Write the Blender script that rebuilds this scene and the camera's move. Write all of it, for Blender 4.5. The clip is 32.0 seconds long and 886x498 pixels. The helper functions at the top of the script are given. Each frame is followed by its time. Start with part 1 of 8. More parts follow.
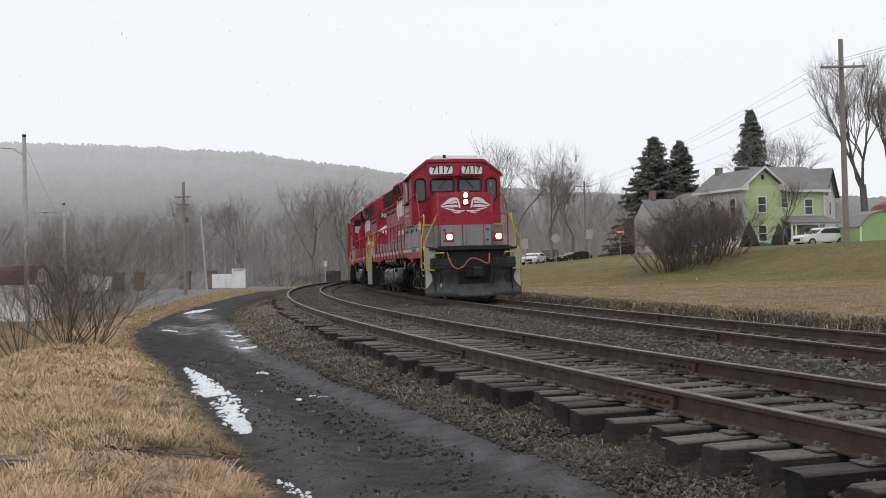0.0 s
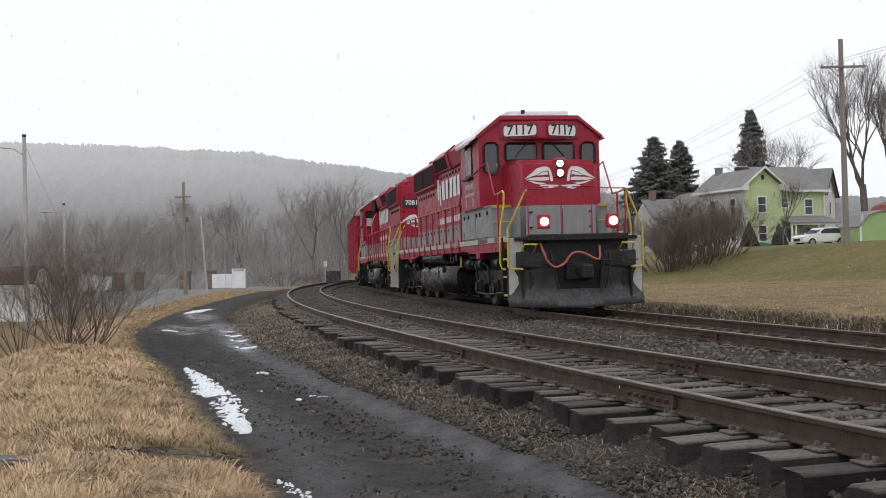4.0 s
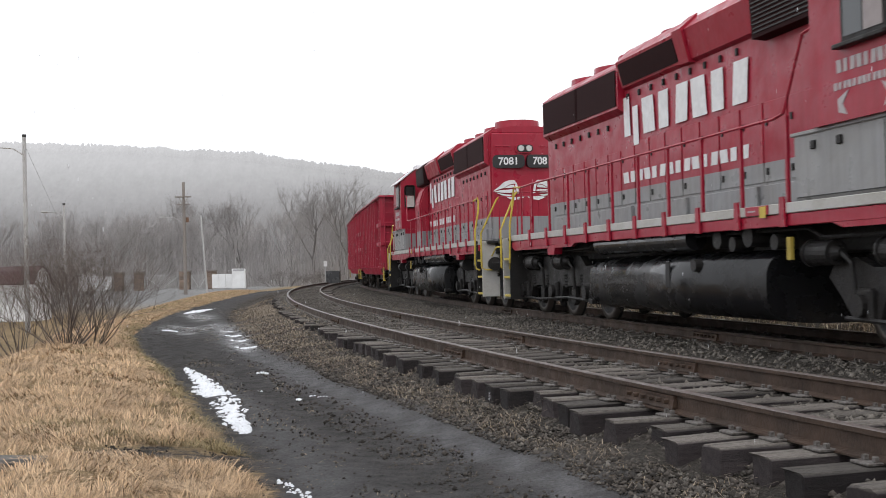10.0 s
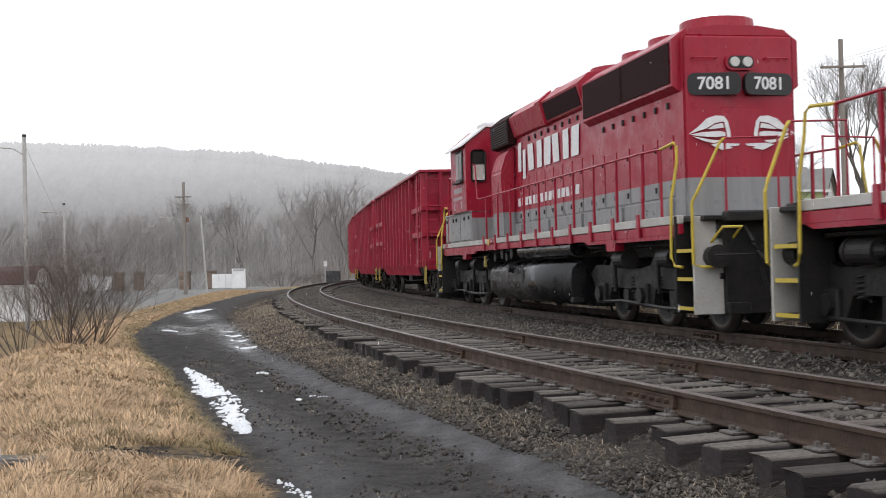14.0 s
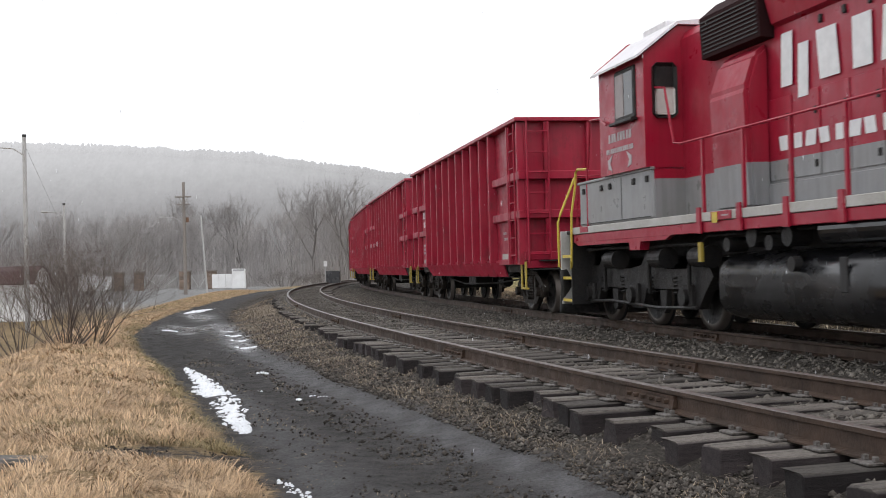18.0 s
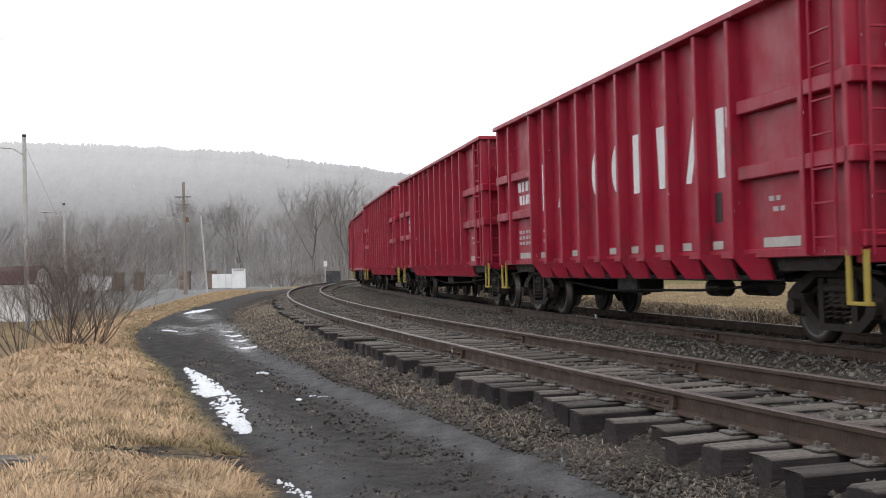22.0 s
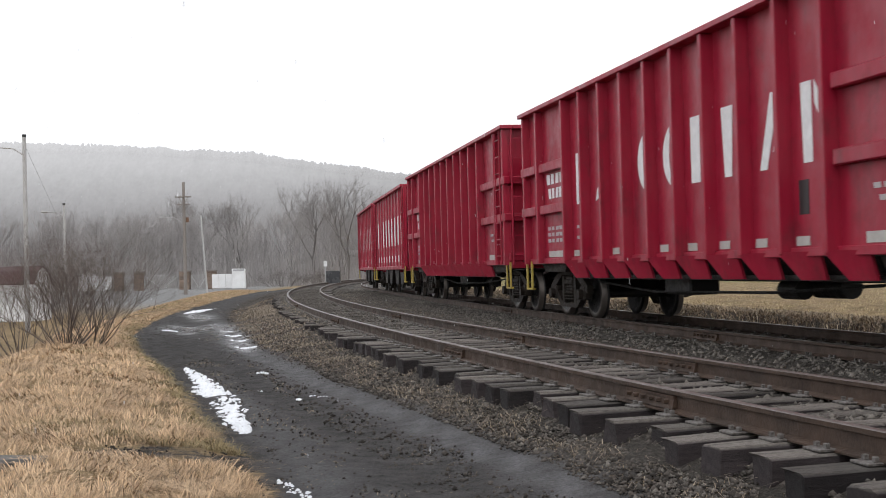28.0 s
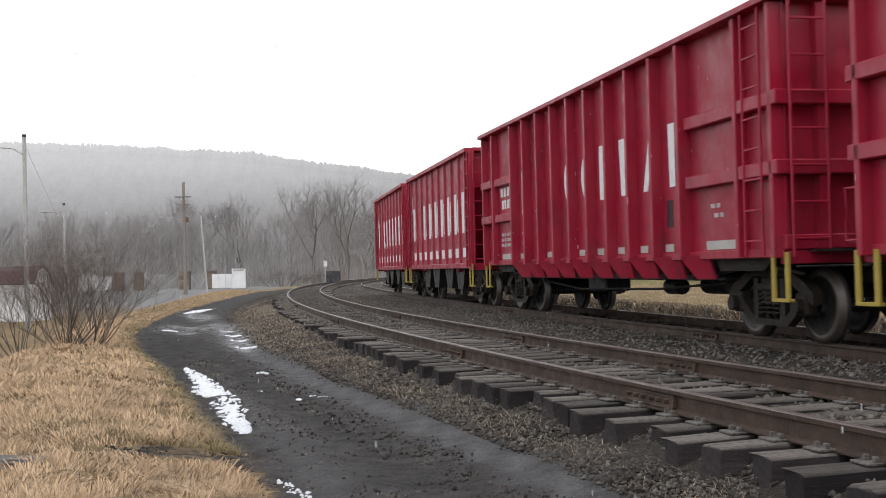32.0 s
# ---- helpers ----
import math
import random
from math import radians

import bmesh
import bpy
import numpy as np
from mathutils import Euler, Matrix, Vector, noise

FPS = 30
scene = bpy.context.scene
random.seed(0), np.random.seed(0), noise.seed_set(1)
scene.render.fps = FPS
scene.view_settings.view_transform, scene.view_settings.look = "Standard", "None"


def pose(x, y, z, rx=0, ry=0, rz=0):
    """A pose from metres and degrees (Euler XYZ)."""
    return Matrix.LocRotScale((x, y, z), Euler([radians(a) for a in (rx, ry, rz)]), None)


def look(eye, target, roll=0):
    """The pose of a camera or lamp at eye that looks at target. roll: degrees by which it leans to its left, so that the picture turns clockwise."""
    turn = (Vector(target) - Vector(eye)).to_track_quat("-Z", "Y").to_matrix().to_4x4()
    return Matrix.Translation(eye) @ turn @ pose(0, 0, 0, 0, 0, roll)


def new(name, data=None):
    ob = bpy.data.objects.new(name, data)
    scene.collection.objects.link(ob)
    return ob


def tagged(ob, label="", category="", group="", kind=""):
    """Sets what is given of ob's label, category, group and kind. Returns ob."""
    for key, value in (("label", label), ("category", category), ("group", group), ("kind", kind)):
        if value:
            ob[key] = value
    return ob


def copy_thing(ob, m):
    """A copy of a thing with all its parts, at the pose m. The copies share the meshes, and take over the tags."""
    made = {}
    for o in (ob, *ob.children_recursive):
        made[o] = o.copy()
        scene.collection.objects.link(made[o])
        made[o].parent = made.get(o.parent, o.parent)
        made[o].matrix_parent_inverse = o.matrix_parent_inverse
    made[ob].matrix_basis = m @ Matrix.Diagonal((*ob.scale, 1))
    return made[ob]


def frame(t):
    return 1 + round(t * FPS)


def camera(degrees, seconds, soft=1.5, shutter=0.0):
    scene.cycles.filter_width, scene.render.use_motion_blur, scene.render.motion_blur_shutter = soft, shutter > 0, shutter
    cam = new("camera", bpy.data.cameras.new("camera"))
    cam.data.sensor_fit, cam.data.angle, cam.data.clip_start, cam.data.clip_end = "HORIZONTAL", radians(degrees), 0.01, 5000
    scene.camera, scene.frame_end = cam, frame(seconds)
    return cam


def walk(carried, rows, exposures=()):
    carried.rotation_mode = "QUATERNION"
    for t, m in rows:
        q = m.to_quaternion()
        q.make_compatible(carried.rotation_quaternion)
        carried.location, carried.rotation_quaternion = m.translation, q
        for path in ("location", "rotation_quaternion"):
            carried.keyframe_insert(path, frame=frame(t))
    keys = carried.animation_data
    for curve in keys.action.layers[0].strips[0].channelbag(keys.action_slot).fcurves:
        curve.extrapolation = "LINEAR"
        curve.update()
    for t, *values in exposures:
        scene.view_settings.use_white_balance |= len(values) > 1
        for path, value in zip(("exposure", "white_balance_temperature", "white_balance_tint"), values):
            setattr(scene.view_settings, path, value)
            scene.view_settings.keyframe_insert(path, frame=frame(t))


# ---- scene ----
# ---- camera: a still camera on a tripod, 41.6 degrees across ----
cam = camera(41.58, 32.0, soft=0.9, shutter=0.5)
EYE = Vector((0, 0, 0.976))
STAND = look(EYE, EYE + Vector((0, math.cos(0.01573), math.sin(0.01573))), -1.449)
walk(cam, [(0, STAND), (32, STAND)],
     exposures=[(0, 0.04), (3, 0.10), (6, 0.25), (9, 0.42), (14, 0.46), (32, 0.46)])

# ---- overcast sky, with snow flurries ----
world = bpy.data.worlds.new("overcast_sky")
scene.world = world
world.use_nodes = True
wn, wl = world.node_tree.nodes, world.node_tree.links
wn.clear()
sky = wn.new("ShaderNodeTexSky")
sky.sky_type, sky.sun_disc = "NISHITA", False
sky.sun_elevation, sky.sun_rotation = radians(38), radians(200)
sky.dust_density, sky.air_density, sky.ozone_density = 6.0, 1.0, 1.0
grey = wn.new("ShaderNodeHueSaturation")
grey.inputs["Saturation"].default_value = 0.06
wl.new(sky.outputs[0], grey.inputs["Color"])
cloud = wn.new("ShaderNodeMix")
cloud.data_type = "RGBA"
cloud.inputs[0].default_value = 0.86
wl.new(grey.outputs[0], cloud.inputs[6])
cloud.inputs[7].default_value = (8.6, 8.8, 9.25, 1)
bg = wn.new("ShaderNodeBackground")
bg.inputs["Strength"].default_value = 0.114
wl.new(cloud.outputs[2], bg.inputs["Color"])
wo = wn.new("ShaderNodeOutputWorld")
wl.new(bg.outputs[0], wo.inputs["Surface"])

sun_data = bpy.data.lights.new("sun", "SUN")
sun_data.energy, sun_data.angle, sun_data.color = 0.5, radians(40), (1.0, 0.98, 0.95)
sun = new("sun", sun_data)
sun.matrix_world = look((0, 0, 60), (-8, 22, 0))


# ---- the two tracks: centre lines with a slowly changing bend ----
def centre_line(x0, y0, heading, k0, k1, k2, lo=-110.0, hi=190.0, step=0.5, bend_from=95.0, bend=0.004):
    """Rows of s, x, y, heading; s runs away from the camera."""
    n = int((hi - lo) / step) + 1
    s = lo + step * np.arange(n)
    sc = np.clip(s, -60, bend_from)
    h = heading - (k0 * sc + k1 * sc ** 2 / 200 + k2 * sc ** 3 / 3e4)
    h = h - (s - sc) * np.where(s > 0, bend, k0)
    dx, dy = -np.sin(h), np.cos(h)
    x = np.concatenate([[0], np.cumsum((dx[1:] + dx[:-1]) / 2 * step)])
    y = np.concatenate([[0], np.cumsum((dy[1:] + dy[:-1]) / 2 * step)])
    i = int(round(-lo / step))
    return np.stack([s, x - x[i] + x0, y - y[i] + y0, h], 1)


NEAR = centre_line(2.8034, 8.0, 0.28761, 0.0044082, -0.0049073, 0.0042396)
MAIN = centre_line(6.4305, 10.0, 0.22791, 0.0024208, -0.0020007, -0.0008163, bend_from=64.0, bend=0.0046)
MAIN_Z = -0.068


def on_line(line, s):
    return [float(np.interp(s, line[:, 0], line[:, k])) for k in (1, 2, 3)]


# the lead locomotive's place along the main track, every four seconds
LEAD = np.array([37.2717, 25.9338, 13.9247, 1.3093, -11.3669, -24.2750, -36.9081, -49.1604, -61.6860])


def lead_place(t):
    n = len(LEAD)
    m = np.zeros((n, n))
    m[0, 0] = m[-1, -1] = 1
    b = np.zeros(n)
    for i in range(1, n - 1):
        m[i, i - 1:i + 2] = (1, 4, 1)
        b[i] = 6 * (LEAD[i - 1] - 2 * LEAD[i] + LEAD[i + 1]) / 16
    c = np.linalg.solve(m, b)
    i = min(int(t // 4), n - 2)
    q = t / 4 - i
    p = 1 - q
    return float(p * LEAD[i] + q * LEAD[i + 1] + ((p ** 3 - p) * c[i] + (q ** 3 - q) * c[i + 1]) * 16 / 6)


def vehicle_pose(s, half, turned=False):
    """Where a vehicle stands whose trucks are half to each side of s."""
    xa, ya, _ = on_line(MAIN, s - half)
    xb, yb, _ = on_line(MAIN, s + half)
    turn = math.atan2(ya - yb, xa - xb) + (math.pi if turned else 0)
    return Matrix.Translation(((xa + xb) / 2, (ya + yb) / 2, MAIN_Z)) @ Matrix.Rotation(turn, 4, "Z")


# ---- the lie of the land ----
RUT_Y = [-20, 5, 7.67, 8.63, 9.9, 11.26, 13.1, 15.36, 18.4, 22.6, 33.7, 45]
RUT_R = [6, 1.6, 0.72, 0.44, 0.035, -0.39, -0.96, -1.71, -2.57, -3.93, -6.54, -9.0]
ROAD_Y = [-60, -20, 0, 7.5, 9.6, 11.25, 14.2, 18.0, 22.1, 29.7, 36.5, 45, 60, 80, 95, 110]
ROAD_L = [11, 4.5, 1.2, -1.0, -1.66, -2.22, -3.1, -4.25, -5.7, -7.95, -9.2, -10.4, -11.8, -13.4, -13.9, -13.0]
ROAD_R = [17, 8.5, 4.0, 1.3, 0.6, 0.1, -1.1, -2.2, -3.3, -5.2, -6.6, -8.2, -10.3, -12.1, -12.4, -9.0]


def step01(a, b, v):
    q = np.clip((v - a) / (b - a), 0, 1)
    return q * q * (3 - 2 * q)


def lateral(line, x, y):
    """Signed distance to a track's centre line, positive on its right-hand side going away."""
    pts = line[::4]
    out = np.empty(len(x))
    for i in range(0, len(x), 4000):
        dx = x[i:i + 4000, None] - pts[None, :, 1]
        dy = y[i:i + 4000, None] - pts[None, :, 2]
        k = (dx * dx + dy * dy).argmin(1)
        j = np.arange(len(k))
        h = pts[k, 3]
        out[i:i + 4000] = np.where(
            (k == 0) | (k == len(pts) - 1), np.sign(dx[j, k]) * np.hypot(dx[j, k], dy[j, k]),
            dx[j, k] * np.cos(h) + dy[j, k] * np.sin(h))
    return out


def land(x, y):
    """Height of the ground, and how far it is road, gravel or lawn."""
    x, y = np.atleast_1d(np.asarray(x, float)), np.atleast_1d(np.asarray(y, float))
    dn, dm = lateral(NEAR, x, y), lateral(MAIN, x, y)
    rl, rr = np.interp(y, ROAD_Y, ROAD_L), np.interp(y, ROAD_Y, ROAD_R)
    far = step01(85, 110, y)
    # the left-hand verge, and the low ground behind it
    brow = np.interp(y, [6, 12, 17, 24, 37, 80], [3.9, 3.1, 2.3, 1.3, 0.6, 2.4])
    verge = -0.47 + 0.14 * step01(0.2, 1.4, rl - x) - 1.75 * step01(brow, brow + 3.4, rl - x)
    verge = verge * (1 - far) - 0.9 * far
    road = -0.53 - 0.035 * np.cos((x - rl) / (rr - rl) * 12.6)
    z = np.where(x < rl, np.minimum(verge, road + 0.35 * np.clip(rl - x, 0, 9)), road)
    # shoulder of the near track, ballast, ditch and field on the right
    z = np.where(dn > -2.9, -0.53 + 0.15 * step01(-2.9, -1.35, dn), z)
    z = np.where(dn > -1.35, -0.38 + 0.125 * step01(-1.35, -0.95, dn), z)
    z = z + 0.055 * step01(-0.80, -0.45, dn) * step01(1.25, 0.8, dn) * (0.65 + 0.35 * np.sin(3.1 * x + 1.3 * y) * np.sin(1.9 * y - 0.7 * x))
    # further along, ballast and litter bury the siding's ties
    deep = step01(19, 27, y)
    z = z + deep * (0.045 * step01(-0.80, -0.45, dn) * step01(1.25, 0.8, dn) + 0.09 * step01(-2.6, -1.5, dn) * step01(-0.6, -0.95, dn))
    right = dm > 1.1
    shoulder = -0.30 - 0.55 * step01(1.2, 2.9, dm)
    crest = np.interp(x, [4, 8, 12, 18, 22, 40, 90], [0.9, 1.0, 1.15, 1.45, 1.8, 2.2, 2.6])
    foot = np.interp(x, [4, 12, 22, 60], [62, 56, 50, 44])
    top = np.interp(x, [4, 12, 22, 60], [105, 82, 64, 58])
    field = -0.22 + 0.22 * step01(4, 28, dm) * step01(12, 50, y) + (crest + 0.0) * step01(0, 1, (y - foot) / (top - foot)) \
        + 0.004 * np.clip(y - top, 0, 60)
    bank = -0.80 + (field + 0.80) * step01(3.3, 4.1, dm)
    z = np.where(right, np.where(dm > 3.3, bank, shoulder), z)
    gravel = step01(-1.7, -1.2, dn) * step01(4.15, 3.95, dm)
    dirt = step01(rl - 0.30, rl + 0.20, x) * step01(-1.0, -1.3, dn) * step01(112, 100, y)
    weedy = step01(rr - 0.5, rr + 0.3, x) * dirt
    lawn = step01(0.0, 0.07, (y - foot) / (top - foot)) * (dm > 4)
    # the trodden pale rut on the track side of the lane
    rx = np.interp(y, RUT_Y, RUT_R)
    lx = np.interp(y, [-20, 5, 8.27, 9.97, 11.4, 13.6, 15.1, 20, 30], [4.6, 0.0, -0.87, -1.29, -1.77, -2.44, -3.0, -4.2, -6.9])
    rut = step01(3.0, 7.5, y) * (np.exp(-((x - rx) / (0.13 + 0.007 * y)) ** 2) * step01(40, 24, y) + 0.6 * np.exp(-((x - lx) / 0.24) ** 2) * step01(20, 13, y)) * dirt
    # a stony gap in the grass beside the slab, green grass towards the gateway
    gap = np.exp(-((y - np.interp(x, [-3.4, -2.9, -2.58, -2.2, -1.7], [8.15, 8.5, 8.95, 9.2, 9.1])) / np.interp(x, [-3.2, -1.7], [0.20, 0.48])) ** 2) * step01(-3.5, -2.6, x) * (x < rl) * (0.75 + 0.3 * np.sin(9 * x + 4 * y) * np.sin(7 * y - 3 * x + 1))
    dirt = np.maximum(dirt, 0.95 * np.clip(gap, 0, 1))
    weedy = np.maximum(weedy, np.clip(gap, 0, 1))
    lawn = np.maximum(lawn, 0.9 * step01(24, 45, y) * step01(0.5, 1.4, rl - x) * step01(7, 4.5, rl - x) * step01(95, 80, y))
    paved = step01(86, 100, y) * (dm < -4) * step01(260, 240, y) * step01(-1, -5, x - rl + 3)
    return z - 0.02 * np.clip(rut, 0, 1), dirt, gravel, lawn, paved, weedy * (1 - np.clip(rut, 0, 1)), rut


def height(x, y):
    return float(land(x, y)[0][0])
# ---- materials ----
class Nodes:
    """A small builder of node materials."""

    def __init__(self, name, rough=0.6, metal=0.0):
        self.m = bpy.data.materials.new(name)
        self.m.use_nodes = True
        self.t = self.m.node_tree
        self.b = self.t.nodes["Principled BSDF"]
        self.b.inputs["Roughness"].default_value = rough
        self.b.inputs["Metallic"].default_value = metal
        self.pos = None

    def n(self, kind, **values):
        node = self.t.nodes.new(kind)
        for k, v in values.items():
            setattr(node, k, v)
        return node

    def put(self, a, b):
        self.t.links.new(a, b)

    def coords(self, stretch=(1, 1, 1), generated="Object"):
        tc = self.n("ShaderNodeTexCoord")
        mp = self.n("ShaderNodeMapping")
        mp.inputs["Scale"].default_value = stretch
        self.put(tc.outputs[generated], mp.inputs["Vector"])
        return mp.outputs[0]

    def noise(self, scale, detail=4, rough=0.6, at=None, lo=0.35, hi=0.65):
        nz = self.n("ShaderNodeTexNoise")
        nz.inputs["Scale"].default_value = scale
        nz.inputs["Detail"].default_value = detail
        nz.inputs["Roughness"].default_value = rough
        if at is None:
            if self.pos is None:
                self.pos = self.coords()
            at = self.pos
        self.put(at, nz.inputs["Vector"])
        mr = self.n("ShaderNodeMapRange")
        mr.inputs["From Min"].default_value, mr.inputs["From Max"].default_value = lo, hi
        self.put(nz.outputs["Fac"], mr.inputs["Value"])
        return mr.outputs[0]

    def mix(self, fac, a, b, blend="MIX"):
        mx = self.n("ShaderNodeMix", data_type="RGBA", blend_type=blend)
        for k, v in ((0, fac), (6, a), (7, b)):
            if isinstance(v, (int, float)):
                mx.inputs[k].default_value = v
            elif isinstance(v, tuple):
                mx.inputs[k].default_value = (*v, 1)
            else:
                self.put(v, mx.inputs[k])
        return mx.outputs[2]

    def maths(self, op, a, b=0.0):
        mt = self.n("ShaderNodeMath", operation=op)
        for k, v in ((0, a), (1, b)):
            if isinstance(v, (int, float)):
                mt.inputs[k].default_value = v
            else:
                self.put(v, mt.inputs[k])
        return mt.outputs[0]

    def attr(self, name):
        return self.n("ShaderNodeAttribute", attribute_name=name).outputs["Fac"]

    def random(self):
        return self.n("ShaderNodeObjectInfo").outputs["Random"]

    def island(self):
        return self.n("ShaderNodeNewGeometry").outputs["Random Per Island"]

    def colour(self, c):
        if isinstance(c, tuple):
            self.b.inputs["Base Color"].default_value = (*c, 1)
        else:
            self.put(c, self.b.inputs["Base Color"])
        return self

    def rough(self, r):
        self.put(r, self.b.inputs["Roughness"])

    def bump(self, h, strength=0.3, distance=0.02):
        bp = self.n("ShaderNodeBump")
        bp.inputs["Strength"].default_value = strength
        bp.inputs["Distance"].default_value = distance
        self.put(h, bp.inputs["Height"])
        self.put(bp.outputs[0], self.b.inputs["Normal"])


def worn(name, base, dark, light=None, rough=0.5, metal=0.0, scale=3.0, grain=60.0, bump=0.15, stretch=(1, 1, 1), amount=0.5,
         vary=0.0, islands=0.0):
    """A worn surface: a base colour, broad stains, fine grain, and a fine relief."""
    k = Nodes(name, rough, metal)
    k.pos = k.coords(stretch)
    c = k.mix(k.maths("MULTIPLY", k.noise(scale, 6), amount), base, dark)
    g = k.noise(grain, 3)
    c = k.mix(k.maths("MULTIPLY", g, 0.35), c, light or tuple(min(1, v * 1.5) for v in base))
    if vary or islands:
        hv = k.n("ShaderNodeHueSaturation")
        k.put(c, hv.inputs["Color"])
        src = k.random() if vary else k.island()
        amt = vary or islands
        k.put(k.maths("ADD", k.maths("MULTIPLY", src, 2 * amt), 1 - amt), hv.inputs["Value"])
        c = hv.outputs[0]
    k.colour(c)
    k.rough(k.maths("ADD", k.maths("MULTIPLY", k.noise(scale * 2, 4), 0.25), rough - 0.1))
    k.bump(g, bump, 0.01)
    return k.m


M = {}
M["pale"] = worn("pale_stripe_paint", (0.42, 0.41, 0.39), (0.24, 0.21, 0.17), (0.5, 0.5, 0.48), 0.5, scale=1.5, grain=25, bump=0.04)
M["black"] = worn("black_running_gear", (0.0120, 0.0118, 0.0125), (0.024, 0.021, 0.0195), (0.036, 0.034, 0.033), 0.45, scale=4, grain=24, bump=0.3, amount=0.8)
M["tank"] = worn("black_tank_paint", (0.0065, 0.0065, 0.0078), (0.012, 0.0118, 0.0125), (0.010, 0.010, 0.0112), 0.22, scale=1.2, grain=30, bump=0.015)
M["ballast"] = worn("ballast_stone", (0.102, 0.091, 0.079), (0.042, 0.037, 0.032), (0.21, 0.19, 0.168), 0.8, scale=9, grain=60, bump=0.3, islands=0.45)
M["iron"] = worn("rusty_black_truck_iron", (0.0145, 0.0125, 0.0115), (0.030, 0.023, 0.018), (0.042, 0.034, 0.029), 0.6, scale=5, grain=24, bump=0.3, amount=0.8)
M["cinder"] = worn("dark_cinders", (0.056, 0.048, 0.042), (0.022, 0.0195, 0.018), (0.12, 0.104, 0.09), 0.9, scale=9, grain=60, bump=0.3, islands=0.6)
M["rail"] = worn("rusty_rail_steel", (0.062, 0.038, 0.0265), (0.024, 0.018, 0.015), (0.108, 0.072, 0.053), 0.6, 0.2, scale=2.5, grain=40, bump=0.25, amount=0.8)
M["railtop"] = worn("worn_rail_head", (0.115, 0.094, 0.084), (0.062, 0.044, 0.038), (0.18, 0.16, 0.148), 0.45, 0.6, scale=2, grain=30, bump=0.08)
def dull(name, level):
    M[name].node_tree.nodes["Principled BSDF"].inputs["Specular IOR Level"].default_value = level


def tie_material():
    """Dark creosoted sides, a paler splintered top, each tie of its own tone."""
    k = Nodes("creosoted_tie_wood", 0.8)
    k.pos = k.coords((1, 6, 6))
    sep = k.n("ShaderNodeSeparateXYZ")
    k.put(k.n("ShaderNodeTexCoord").outputs["Object"], sep.inputs[0])
    grain = k.noise(26, 4, 0.75, lo=0.3, hi=0.7)
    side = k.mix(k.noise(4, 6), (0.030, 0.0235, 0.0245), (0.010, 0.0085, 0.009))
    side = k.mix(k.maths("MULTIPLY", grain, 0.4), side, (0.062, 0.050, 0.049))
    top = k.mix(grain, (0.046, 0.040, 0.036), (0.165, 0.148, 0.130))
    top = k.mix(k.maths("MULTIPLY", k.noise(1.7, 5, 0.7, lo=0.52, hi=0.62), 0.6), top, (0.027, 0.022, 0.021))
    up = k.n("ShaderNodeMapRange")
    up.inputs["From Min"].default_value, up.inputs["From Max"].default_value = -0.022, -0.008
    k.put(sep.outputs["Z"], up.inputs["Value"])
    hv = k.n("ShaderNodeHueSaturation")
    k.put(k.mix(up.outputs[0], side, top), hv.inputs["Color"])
    k.put(k.maths("ADD", k.maths("MULTIPLY", k.random(), 0.95), 0.55), hv.inputs["Value"])
    k.colour(hv.outputs[0])
    k.bump(grain, 0.55, 0.01)
    return k.m


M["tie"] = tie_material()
M["plate"] = worn("frosty_tie_plate", (0.075, 0.064, 0.057), (0.045, 0.034, 0.028), (0.30, 0.29, 0.28), 0.6, 0.2, scale=7, grain=40, bump=0.2)
M["leaf"] = worn("fallen_leaf_bits", (0.19, 0.150, 0.110), (0.105, 0.080, 0.058), (0.37, 0.31, 0.235), 0.9, scale=0.7, grain=4, bump=0.0, islands=0.45)
M["olive"] = worn("olive_green_grass", (0.265, 0.205, 0.098), (0.15, 0.115, 0.058), (0.37, 0.29, 0.155), 0.9, scale=0.9, grain=5, bump=0.0, islands=0.35, amount=0.7)
for name, level in (("black", 0.2), ("ballast", 0.25), ("cinder", 0.2), ("iron", 0.15), ("tie", 0.28), ("rail", 0.3)):
    dull(name, level)
